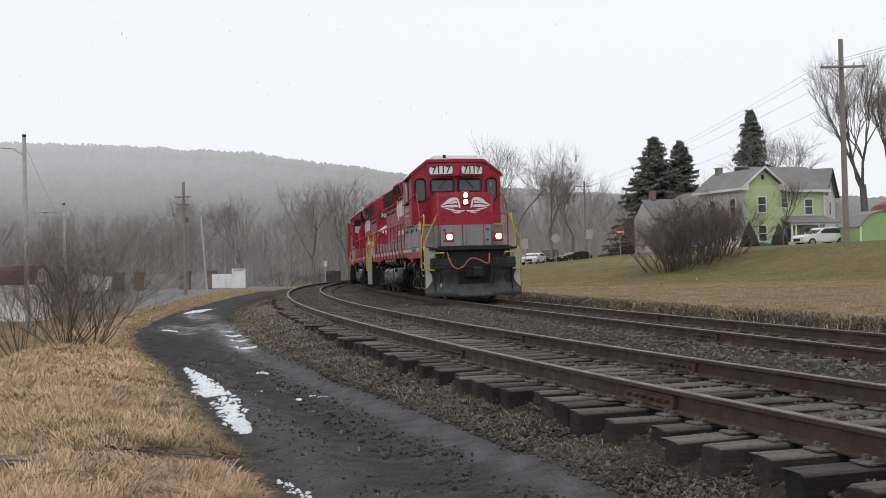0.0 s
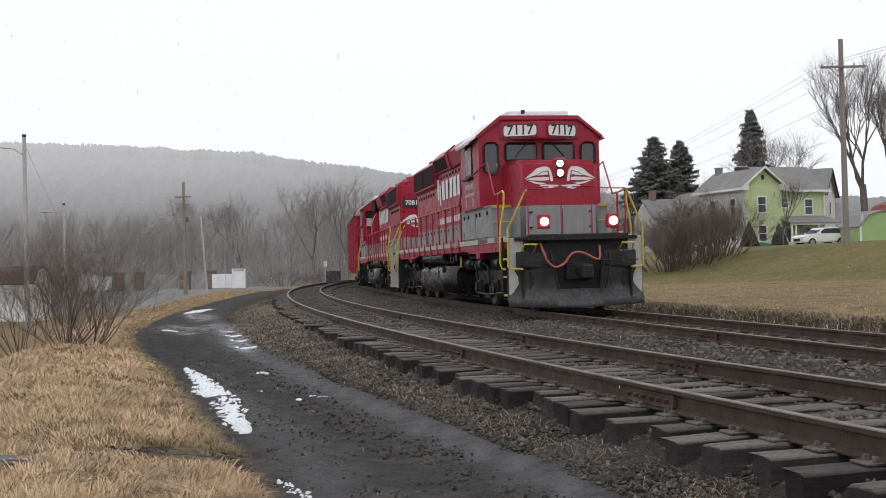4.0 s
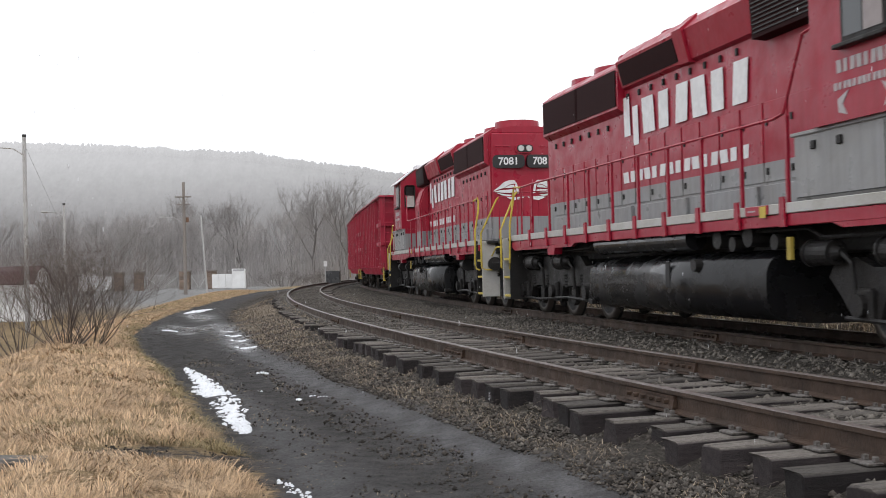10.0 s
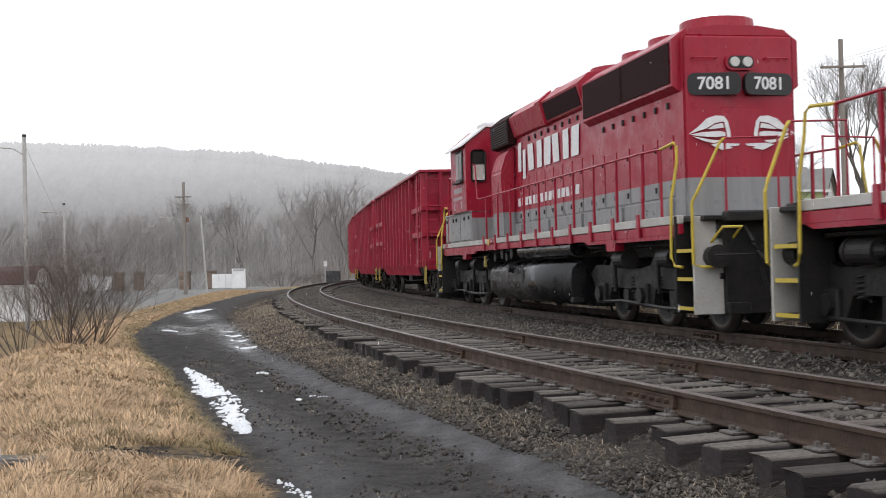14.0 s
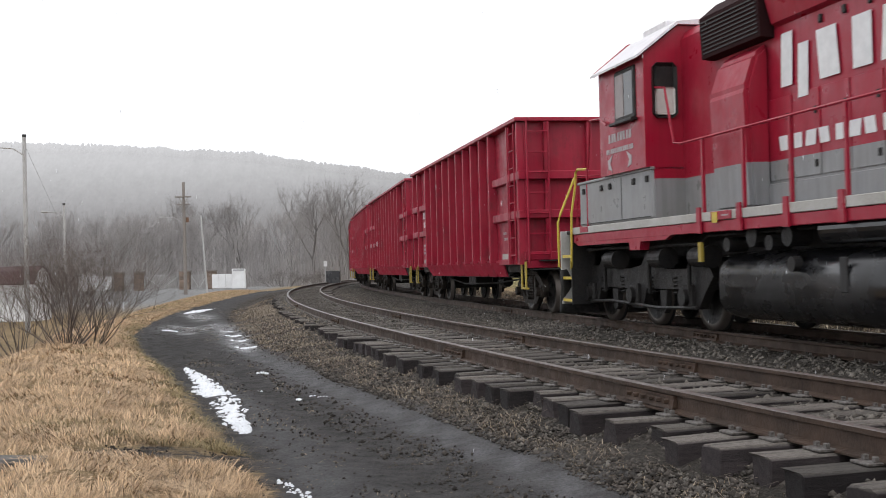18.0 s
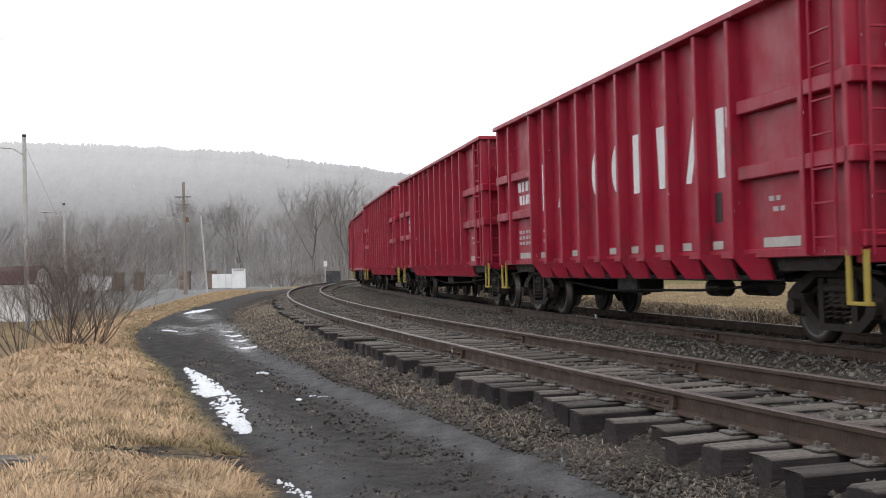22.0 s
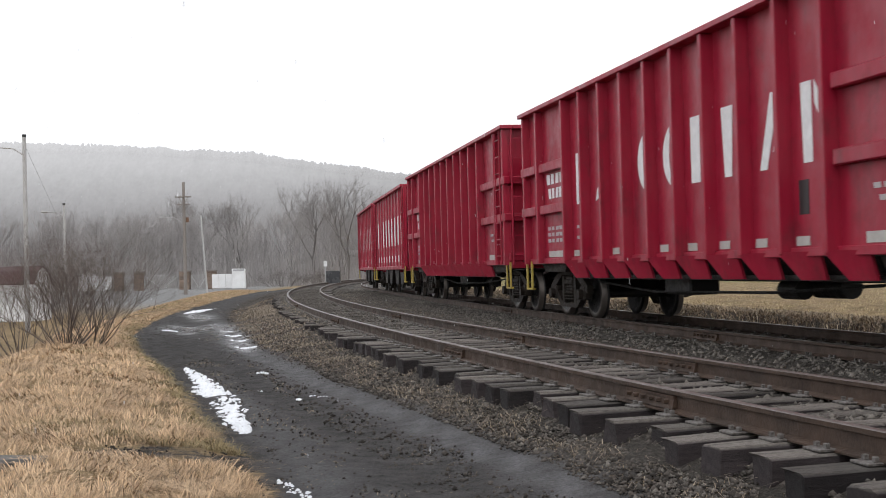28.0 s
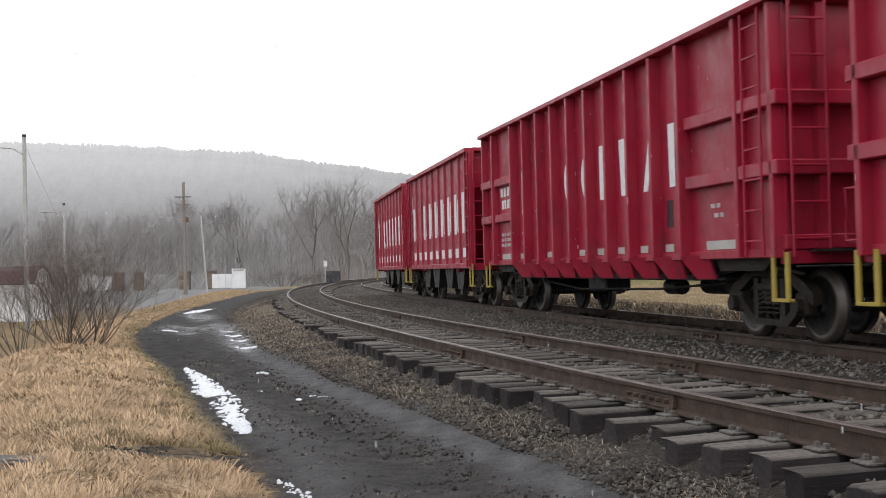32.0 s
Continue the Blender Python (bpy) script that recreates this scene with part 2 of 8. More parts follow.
def livery(name, split, above, below, rough=0.36, grime=0.0, gloss=0.38):
    """Two-colour paint with the lower colour up to a height, rain-streaked and dusty low down."""
    k = Nodes(name, rough)
    k.b.inputs["Specular IOR Level"].default_value = gloss
    tc = k.n("ShaderNodeTexCoord")
    sep = k.n("ShaderNodeSeparateXYZ")
    k.put(tc.outputs["Object"], sep.inputs[0])
    low = k.maths("LESS_THAN", sep.outputs["Z"], split)
    streak = k.noise(2.0, 5, at=k.coords((6, 6, 0.35)))
    stain = k.noise(0.9, 5)
    a = k.mix(k.maths("MULTIPLY", streak, 0.35), above, tuple(v * 0.55 for v in above))
    a = k.mix(k.maths("MULTIPLY", stain, 0.12), a, (0.40, 0.09, 0.10))
    b = k.mix(k.maths("MULTIPLY", streak, 0.5), below, tuple(v * 0.6 for v in below))
    b = k.mix(k.maths("MULTIPLY", stain, 0.3), b, (0.21, 0.185, 0.155))
    if grime:
        a = k.mix(k.maths("MULTIPLY", k.noise(1.3, 7, 0.75, at=k.coords((1, 1, 0.5)), lo=0.53, hi=0.68), grime), a, (0.06, 0.02, 0.022))
        a = k.mix(k.maths("MULTIPLY", k.noise(7.0, 7, 0.8, at=k.coords((1, 1, 0.35)), lo=0.60, hi=0.70), grime * 0.7), a, (0.03, 0.016, 0.016))
        a = k.mix(k.maths("MULTIPLY", k.noise(16, 5, 0.8, lo=0.68, hi=0.76), 0.35), a, (0.40, 0.14, 0.15))
    k.colour(k.mix(low, a, b))
    k.rough(k.maths("ADD", k.maths("MULTIPLY", k.noise(3, 4), 0.25), rough - 0.1))
    k.bump(k.maths("ADD", k.noise(1.1, 3), k.maths("MULTIPLY", k.noise(5.0, 3), 0.25)), 0.30, 0.02)
    return k.m


CRIMSON, GREY = (0.315, 0.0052, 0.027), (0.26, 0.265, 0.275)
M["red"] = livery("crimson_paint", -9, CRIMSON, GREY)
M["hood"] = livery("crimson_over_grey_hood_paint", 2.32, CRIMSON, GREY)
M["nose"] = livery("crimson_over_grey_nose_paint", 2.43, CRIMSON, GREY)
M["grey"] = livery("grey_paint", 99, CRIMSON, GREY)
M["carred"] = livery("freight_car_red_paint", -9, (0.300, 0.0055, 0.029), GREY, 0.38, 0.5, 0.36)


def plain(name, c, rough=0.5, metal=0.0, emit=0.0):
    k = Nodes(name, rough, metal)
    n = k.noise(8, 4)
    k.colour(k.mix(k.maths("MULTIPLY", n, 0.4), c, tuple(v * 0.65 for v in c)))
    if emit:
        k.b.inputs["Emission Color"].default_value = (1.0, 0.76, 0.45, 1)
        k.b.inputs["Emission Strength"].default_value = emit
    return k.m


M["yellow"] = plain("yellow_safety_paint", (0.52, 0.39, 0.045), 0.45)
M["oldyellow"] = plain("faded_yellow_paint", (0.36, 0.265, 0.04), 0.55)
M["white"] = plain("white_lettering_paint", (0.72, 0.72, 0.73), 0.5)
M["snowroof"] = plain("pale_snowy_roof", (0.70, 0.68, 0.70), 0.6)
M["dark"] = plain("dark_opening", (0.012, 0.011, 0.011), 0.6)
M["grille"] = plain("dark_radiator_grille", (0.024, 0.0075, 0.0085), 0.8)
dull("grille", 0.12)
M["blackboard"] = plain("black_number_board", (0.012, 0.012, 0.013), 0.4)
M["hose"] = plain("faded_red_hose", (0.36, 0.09, 0.07), 0.6)
M["steel"] = plain("worn_wheel_steel", (0.10, 0.085, 0.075), 0.45, 0.6)
M["lamp_on"] = plain("lit_headlight", (1, 0.95, 0.85), 0.3, 0, 9.0)
M["lamp_off"] = plain("unlit_headlight_lens", (0.55, 0.55, 0.52), 0.15)
def plough_material():
    """Black blade steel, dusted grey with thrown snow up to an uneven line."""
    k = Nodes("snow_dusted_plough_steel", 0.6)
    k.b.inputs["Specular IOR Level"].default_value = 0.3
    sep = k.n("ShaderNodeSeparateXYZ")
    k.put(k.n("ShaderNodeTexCoord").outputs["Object"], sep.inputs[0])
    steel = k.mix(k.noise(2.2, 6), (0.013, 0.0128, 0.0132), (0.040, 0.037, 0.035))
    line = k.maths("ADD", k.maths("SUBTRACT", 0.52, sep.outputs["Z"]), k.maths("MULTIPLY", k.noise(1.7, 5, 0.7, lo=0.25, hi=0.75), 0.35))
    mr = k.n("ShaderNodeMapRange")
    mr.inputs["From Min"].default_value, mr.inputs["From Max"].default_value = 0.10, 0.36
    k.put(line, mr.inputs["Value"])
    dust = k.mix(k.noise(14, 5, 0.8), (0.034, 0.0335, 0.0345), (0.092, 0.091, 0.094))
    k.colour(k.mix(mr.outputs[0], steel, dust))
    k.bump(k.noise(20, 4), 0.2, 0.01)
    return k.m


M["plough"] = plough_material()
M["slab"] = worn("weathered_concrete", (0.092, 0.084, 0.076), (0.048, 0.043, 0.038), (0.14, 0.13, 0.118), 0.9, scale=5, grain=30, bump=0.4)
M["chalk"] = plain("faint_grey_lettering", (0.42, 0.38, 0.39), 0.6)
M["pane_light"] = plain("pane_light_tone", (0.33, 0.29, 0.29), 0.6)
M["rust"] = plain("rust_streak", (0.16, 0.085, 0.05), 0.8)
glass = Nodes("cab_window_glass", 0.06)
glass.colour((0.045, 0.05, 0.055))
glass.b.inputs["Specular IOR Level"].default_value = 0.6
M["glass"] = glass.m
M["bark"] = worn("grey_brown_bark", (0.13, 0.115, 0.105), (0.07, 0.06, 0.055), (0.17, 0.15, 0.135), 0.9, scale=3, grain=20, bump=0.3)
# distance haze put into the colour: two paler copies of the bark
M["farbark"] = worn("far_haze_bark", (0.345, 0.323, 0.315), (0.265, 0.247, 0.240), (0.41, 0.385, 0.376), 0.95, scale=1, grain=6, bump=0.0, islands=0.16)
M["midbark"] = worn("middle_haze_bark", (0.205, 0.188, 0.180), (0.15, 0.137, 0.131), (0.26, 0.24, 0.23), 0.95, scale=1, grain=6, bump=0.0, islands=0.2)
M["hedge"] = worn("dark_clipped_needles", (0.052, 0.055, 0.045), (0.032, 0.034, 0.028), (0.08, 0.083, 0.07), 0.85, scale=0.8, grain=10, bump=0.1, islands=0.35)
M["twig"] = worn("brown_twigs", (0.135, 0.107, 0.092), (0.08, 0.064, 0.056), (0.19, 0.155, 0.135), 0.9, scale=1.5, grain=20, bump=0.1, islands=0.4)
# needle green greyed and lightened to carry the haze before the far spruces
M["needle"] = worn("hazy_spruce_needles", (0.115, 0.117, 0.108), (0.08, 0.082, 0.075), (0.15, 0.152, 0.142), 0.85, scale=0.6, grain=8, bump=0.1, islands=0.45)
M["pole"] = worn("weathered_pole_wood", (0.22, 0.195, 0.175), (0.13, 0.11, 0.095), (0.3, 0.27, 0.25), 0.85, scale=1, grain=20, bump=0.2, stretch=(4, 4, 0.4))
M["conduit"] = worn("pale_grey_metal_pole", (0.42, 0.41, 0.40), (0.25, 0.24, 0.23), (0.5, 0.5, 0.5), 0.5, 0.3, scale=1)
M["siding"] = worn("light_green_siding", (0.47, 0.55, 0.30), (0.40, 0.47, 0.25), (0.52, 0.60, 0.35), 0.7, scale=0.5, grain=6, bump=0.05)
M["shed"] = worn("green_shed_siding", (0.28, 0.40, 0.17), (0.22, 0.33, 0.14), (0.33, 0.45, 0.2), 0.7, scale=0.5, grain=6, bump=0.05)
M["whitepaint"] = worn("white_painted_trim", (0.72, 0.72, 0.72), (0.5, 0.49, 0.48), (0.8, 0.8, 0.8), 0.6, scale=1, grain=10, bump=0.03)
M["paleside"] = worn("grey_white_siding", (0.55, 0.55, 0.55), (0.45, 0.445, 0.44), (0.62, 0.62, 0.62), 0.7, scale=0.4, grain=5, bump=0.05)
M["shingle"] = worn("grey_asphalt_shingles", (0.21, 0.203, 0.20), (0.14, 0.135, 0.13), (0.22, 0.21, 0.2), 0.9, scale=0.6, grain=6, bump=0.3)
M["redroof"] = worn("dull_red_roof", (0.20, 0.035, 0.030), (0.11, 0.025, 0.022), (0.26, 0.06, 0.05), 0.7, scale=0.5)
M["maroon"] = worn("dark_maroon_roof", (0.060, 0.020, 0.022), (0.035, 0.014, 0.015), (0.09, 0.035, 0.035), 0.7, scale=0.5)
M["brick"] = worn("brown_brick_masonry", (0.20, 0.145, 0.11), (0.12, 0.085, 0.07), (0.3, 0.24, 0.2), 0.9, scale=3, grain=15, bump=0.4, vary=0.3)
M["whitecar"] = worn("white_car_paint", (0.74, 0.74, 0.74), (0.55, 0.54, 0.53), (0.8, 0.8, 0.8), 0.25, scale=1, bump=0.0)
M["darkcar"] = worn("dark_car_paint", (0.035, 0.036, 0.04), (0.02, 0.02, 0.02), (0.06, 0.06, 0.06), 0.25, scale=1, bump=0.0)
M["tyre"] = plain("tyre_rubber", (0.012, 0.012, 0.012), 0.8)
M["rim"] = plain("wheel_rim", (0.35, 0.35, 0.36), 0.35, 0.8)
M["tarp"] = plain("green_tarpaulin", (0.03, 0.20, 0.11), 0.6)
M["signred"] = plain("red_sign_face", (0.42, 0.03, 0.035), 0.5)
M["signgrey"] = plain("grey_sign_back", (0.38, 0.38, 0.38), 0.5, 0.3)
M["wire"] = plain("black_wire", (0.30, 0.30, 0.30), 0.7)
M["snow"] = worn("old_snow", (0.80, 0.82, 0.86), (0.52, 0.52, 0.54), (0.88, 0.89, 0.92), 0.7, scale=14, grain=70, bump=0.5, amount=0.35)
M["straw"] = worn("dry_straw_blades", (0.47, 0.315, 0.182), (0.25, 0.16, 0.09), (0.66, 0.50, 0.335), 0.9, scale=1.1, grain=5, bump=0.0, islands=0.52, amount=0.8)
M["golden"] = worn("golden_field_straw", (0.55, 0.43, 0.225), (0.42, 0.32, 0.155), (0.62, 0.50, 0.29), 0.85, scale=0.3, grain=3, bump=0.0, islands=0.16)
M["weed"] = worn("brown_dead_weeds", (0.19, 0.14, 0.09), (0.085, 0.062, 0.044), (0.30, 0.24, 0.165), 0.9, scale=0.7, grain=4, bump=0.0, islands=0.45)
M["reed"] = worn("pale_reed_stems", (0.55, 0.46, 0.31), (0.36, 0.28, 0.17), (0.66, 0.58, 0.43), 0.85, scale=0.5, grain=4, bump=0.0, islands=0.35)


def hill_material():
    """A wooded hillside far off: its mist is painted, a glow that pales with height."""
    k = Nodes("painted_mist_hill", 1.0)
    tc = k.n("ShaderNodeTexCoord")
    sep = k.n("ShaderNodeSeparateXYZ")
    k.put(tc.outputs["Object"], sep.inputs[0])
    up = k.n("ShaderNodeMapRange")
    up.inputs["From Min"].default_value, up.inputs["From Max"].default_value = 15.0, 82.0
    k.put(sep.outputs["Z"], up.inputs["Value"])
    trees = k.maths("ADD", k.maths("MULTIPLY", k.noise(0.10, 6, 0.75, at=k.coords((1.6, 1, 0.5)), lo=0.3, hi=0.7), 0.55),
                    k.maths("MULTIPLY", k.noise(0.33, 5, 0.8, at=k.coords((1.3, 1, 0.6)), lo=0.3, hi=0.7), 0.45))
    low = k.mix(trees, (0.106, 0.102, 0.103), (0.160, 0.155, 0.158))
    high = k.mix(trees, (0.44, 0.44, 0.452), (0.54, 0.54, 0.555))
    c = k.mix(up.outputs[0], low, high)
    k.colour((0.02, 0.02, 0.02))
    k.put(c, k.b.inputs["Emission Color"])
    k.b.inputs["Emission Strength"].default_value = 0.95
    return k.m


M["hill"] = hill_material()
# ---- ground ----
def ground_material():
    k = Nodes("ground", 0.85)
    fine, mid, broad = k.noise(45, 5), k.noise(4, 5), k.noise(0.35, 4)
    straw = k.mix(broad, (0.37, 0.262, 0.142), (0.28, 0.195, 0.105))
    straw = k.mix(k.maths("MULTIPLY", mid, 0.7), straw, (0.14, 0.095, 0.052))
    straw = k.mix(k.maths("MULTIPLY", fine, 0.35), straw, (0.44, 0.34, 0.21))
    straw = k.mix(k.maths("MULTIPLY", k.noise(0.8, 5, 0.7, lo=0.5, hi=0.68), 0.6), straw, (0.16, 0.135, 0.062))
    lawn = k.mix(broad, (0.155, 0.150, 0.058), (0.255, 0.210, 0.094))
    lawn = k.mix(k.maths("MULTIPLY", mid, 0.35), lawn, (0.30, 0.23, 0.105))
    lawn = k.mix(k.maths("MULTIPLY", k.noise(1.3, 6, 0.75, lo=0.46, hi=0.66), 0.55), lawn, (0.115, 0.108, 0.045))
    lawn = k.mix(k.maths("MULTIPLY", k.noise(7, 5, 0.8, lo=0.48, hi=0.66), 0.5), lawn, (0.33, 0.265, 0.13))
    dirt = k.mix(mid, (0.041, 0.0395, 0.0395), (0.098, 0.094, 0.093))
    dirt = k.mix(k.maths("MULTIPLY", k.noise(34, 6, 0.85, lo=0.46, hi=0.66), 0.75), dirt, (0.115, 0.107, 0.100))
    dirt = k.mix(k.maths("MULTIPLY", k.noise(20, 5, 0.8, lo=0.56, hi=0.66), 0.8), dirt, (0.018, 0.0165, 0.016))
    shoulder = k.mix(mid, (0.028, 0.0245, 0.022), (0.082, 0.068, 0.056))
    shoulder = k.mix(k.maths("MULTIPLY", k.noise(38, 5, 0.8, lo=0.48, hi=0.68), 0.55), shoulder, (0.16, 0.135, 0.108))
    dirt = k.mix(k.attr("weedy"), dirt, shoulder)
    dirt = k.mix(k.maths("MULTIPLY", k.attr("rut"), k.maths("MULTIPLY", k.noise(2.6, 6, 0.7, lo=0.12, hi=0.60), k.noise(38, 6, 0.85, lo=0.30, hi=0.62))), dirt, (0.27, 0.268, 0.28))
    gravel = k.mix(fine, (0.028, 0.025, 0.023), (0.115, 0.104, 0.092))
    gravel = k.mix(k.maths("MULTIPLY", mid, 0.5), gravel, (0.055, 0.045, 0.035))
    paved = k.mix(mid, (0.21, 0.208, 0.205), (0.30, 0.297, 0.29))
    wob = k.maths("MULTIPLY", k.maths("SUBTRACT", k.noise(3.0, 6, 0.7, lo=0.2, hi=0.8), 0.5), 0.9)

    def mask(name):
        v = k.maths("ADD", k.attr(name), wob)
        mr = k.n("ShaderNodeMapRange")
        mr.inputs["From Min"].default_value, mr.inputs["From Max"].default_value = 0.38, 0.62
        k.put(v, mr.inputs["Value"])
        return mr.outputs[0]
    c = k.mix(k.attr("lawn"), straw, lawn)
    c = k.mix(k.attr("paved"), c, paved)
    md = mask("dirt")
    c = k.mix(md, c, dirt)
    c = k.mix(mask("gravel"), c, gravel)
    k.colour(c)
    wet = k.maths("MULTIPLY", k.attr("puddle"), k.noise(1.6, 4, lo=0.38, hi=0.5))
    k.rough(k.maths("SUBTRACT", 0.92, k.maths("MULTIPLY", wet, 0.84)))
    k.put(k.maths("ADD", 0.16, k.maths("MULTIPLY", wet, 0.45)), k.b.inputs["Specular IOR Level"])
    k.bump(k.maths("ADD", fine, k.maths("MULTIPLY", mid, 2.0)), 0.9, 0.04)
    return k.m


def spaced(lo, hi, near, fine, growth):
    """Grid lines from lo to hi: steps of fine within near, growing outside it."""
    a = list(np.arange(near[0], near[1], fine))
    v, d = near[1], fine
    while v < hi:
        a.append(v)
        d *= growth
        v += d
    a.append(hi)
    v, d = near[0], fine
    while v > lo:
        d *= growth
        v -= d
        a.insert(0, max(v, lo))
    return np.array(a)


def build_ground():
    xs = spaced(-2500, 2500, (-9, 10), 0.25, 1.055)
    ys = spaced(-300, 4000, (5, 26), 0.26, 1.04)
    gx, gy = np.meshgrid(xs, ys)
    x, y = gx.ravel(), gy.ravel()
    z, dirt, gravel, lawn, paved, weedy, rut = land(x, y)
    rng = np.random.default_rng(3)
    near = step01(60, 25, np.hypot(x, y))
    bumps = np.array([noise.noise((a * 0.9, b * 0.9, 0)) + 0.5 * noise.noise((a * 2.7, b * 2.7, 3)) for a, b in zip(x, y)])
    z = z + (0.065 * (1 - dirt) * (1 - gravel) + 0.02) * bumps * np.where(np.hypot(x, y) < 120, 1, 0.3)
    z = z + near * rng.uniform(-0.008, 0.008, len(z))
    puddle = np.zeros(len(x))
    for px, py, rx, ry in ((-7.1, 31.8, 0.55, 2.2), (-6.05, 32.2, 0.4, 2.4), (-5.0, 27.6, 0.3, 2.4), (-4.15, 23.8, 0.26, 1.6), (-8.6, 41, 0.4, 4)):
        puddle = np.maximum(puddle, np.exp(-((x - px + 0.28 * (y - py)) / rx) ** 2 - ((y - py) / ry) ** 2) * dirt)
    z = np.where(puddle > 0.5, np.minimum(z, -0.555), z)
    nx, ny = len(xs), len(ys)
    i = (np.arange(ny - 1)[:, None] * nx + np.arange(nx - 1)[None, :]).ravel()
    faces = np.stack([i, i + 1, i + nx + 1, i + nx], 1)
    me = bpy.data.meshes.new("ground")
    me.from_pydata(np.stack([x, y, z], 1).tolist(), [], faces.tolist())
    for nm, v in (("dirt", dirt), ("gravel", gravel), ("lawn", lawn), ("paved", paved), ("weedy", weedy), ("rut", rut), ("puddle", np.clip(1.6 * puddle, 0, 1))):
        me.attributes.new(nm, "FLOAT", "POINT").data.foreach_set("value", v.astype(np.float32))
    me.polygons.foreach_set("use_smooth", [True] * len(me.polygons))
    me.materials.append(ground_material())
    tagged(new("ground", me), "dry straw-coloured grass, black dirt lane and dark ballast", "ground", kind="structure")


build_ground()
# ---- helpers for parts ----
def empty(name, m=None):
    ob = new(name)
    ob.empty_display_size = 0.2
    if m is not None:
        ob.matrix_world = m
    return ob


def part(name, bm, material, parent=None, label="", smooth=False, at=None):
    """Link a bmesh as one mesh object, under a thing or a part."""
    me = bpy.data.meshes.new(name)
    if smooth:
        for f in bm.faces:
            f.smooth = True
    bm.to_mesh(me)
    bm.free()
    for mt in (material if isinstance(material, (list, tuple)) else (material,)):
        me.materials.append(mt)
    ob = new(name, me)
    if parent:
        ob.parent = parent
    if at is not None:
        ob.matrix_basis = at
    if label:
        ob["label"] = label
    return ob


def box(bm, x0, x1, y0, y1, z0, z1, bevel=0.0, mat=0):
    r = bmesh.ops.create_cube(bm, size=1, matrix=Matrix.Translation(((x0 + x1) / 2, (y0 + y1) / 2, (z0 + z1) / 2))
                              @ Matrix.Diagonal((abs(x1 - x0), abs(y1 - y0), abs(z1 - z0), 1)))
    faces = list({f for v in r["verts"] for f in v.link_faces})
    for f in faces:
        f.material_index = mat
    if bevel:
        edges = list({e for v in r["verts"] for e in v.link_edges})
        bmesh.ops.bevel(bm, geom=edges, offset=bevel, segments=1, affect="EDGES")
    return bm


def cyl(bm, a, b, r, r2=None, seg=12, mat=0):
    a, b = Vector(a), Vector(b)
    d = b - a
    m = Matrix.Translation((a + b) / 2) @ d.to_track_quat("Z", "Y").to_matrix().to_4x4()
    res = bmesh.ops.create_cone(bm, cap_ends=True, segments=seg, radius1=r, radius2=r if r2 is None else r2, depth=d.length, matrix=m)
    for f in {f for v in res["verts"] for f in v.link_faces}:
        f.material_index = mat
    return bm


def tube(bm, pts, r, seg=6, mat=0):
    """A bent pipe through pts."""
    pts = [Vector(p) for p in pts]
    rings = []
    for i, p in enumerate(pts):
        d = (pts[min(i + 1, len(pts) - 1)] - pts[max(i - 1, 0)]).normalized()
        up = Vector((0, 0, 1)) if abs(d.z) < 0.9 else Vector((1, 0, 0))
        u = d.cross(up).normalized()
        w = u.cross(d)
        rings.append([bm.verts.new(p + r * (math.cos(k) * u + math.sin(k) * w)) for k in (2 * math.pi * j / seg for j in range(seg))])
    for a, b in zip(rings, rings[1:]):
        for j in range(seg):
            f = bm.faces.new((a[j], a[(j + 1) % seg], b[(j + 1) % seg], b[j]))
            f.material_index = mat
    for ring in (rings[0], list(reversed(rings[-1]))):
        bm.faces.new(ring).material_index = mat
    return bm


def prism(bm, outline, axis, lo, hi, mat=0):
    """An outline of (a, b) drawn out along axis from lo to hi. x: (y, z), y: (x, z), z: (x, y)."""
    def at(p, v):
        return {"x": (v, p[0], p[1]), "y": (p[0], v, p[1]), "z": (p[0], p[1], v)}[axis]
    a = [bm.verts.new(at(p, lo)) for p in outline]
    b = [bm.verts.new(at(p, hi)) for p in outline]
    fs = [bm.faces.new(a), bm.faces.new(list(reversed(b)))]
    n = len(outline)
    for i in range(n):
        fs.append(bm.faces.new((a[i], b[i], b[(i + 1) % n], a[(i + 1) % n])))
    for f in fs:
        f.material_index = mat
    bmesh.ops.recalc_face_normals(bm, faces=fs)
    return bm


# ---- rails ----
RAIL = [(-0.075, -0.172), (0.075, -0.172), (0.075, -0.160), (0.014, -0.140), (0.010, -0.045), (0.037, -0.036), (0.037, -0.006),
        (0.028, 0), (-0.028, 0), (-0.037, -0.006), (-0.037, -0.036), (-0.010, -0.045), (-0.014, -0.140), (-0.075, -0.160)]


def build_rail(track, name, line, offset, z, label):
    bm = bmesh.new()
    rings = []
    for s, x, y, h in line[(line[:, 0] > -60) & (line[:, 0] < 170)][::2]:
        c, n = math.cos(h), math.sin(h)
        rings.append([bm.verts.new((x + (offset + u) * c, y + (offset + u) * n, z + v)) for u, v in RAIL])
    for a, b in zip(rings, rings[1:]):
        for j in range(len(RAIL)):
            f = bm.faces.new((a[j], a[(j + 1) % len(RAIL)], b[(j + 1) % len(RAIL)], b[j]))
            f.material_index = 1 if j in (6, 7, 8) else 0
    bmesh.ops.recalc_face_normals(bm, faces=bm.faces[:])
    return part(name, bm, [M["rail"], M["railtop"]], track, label)


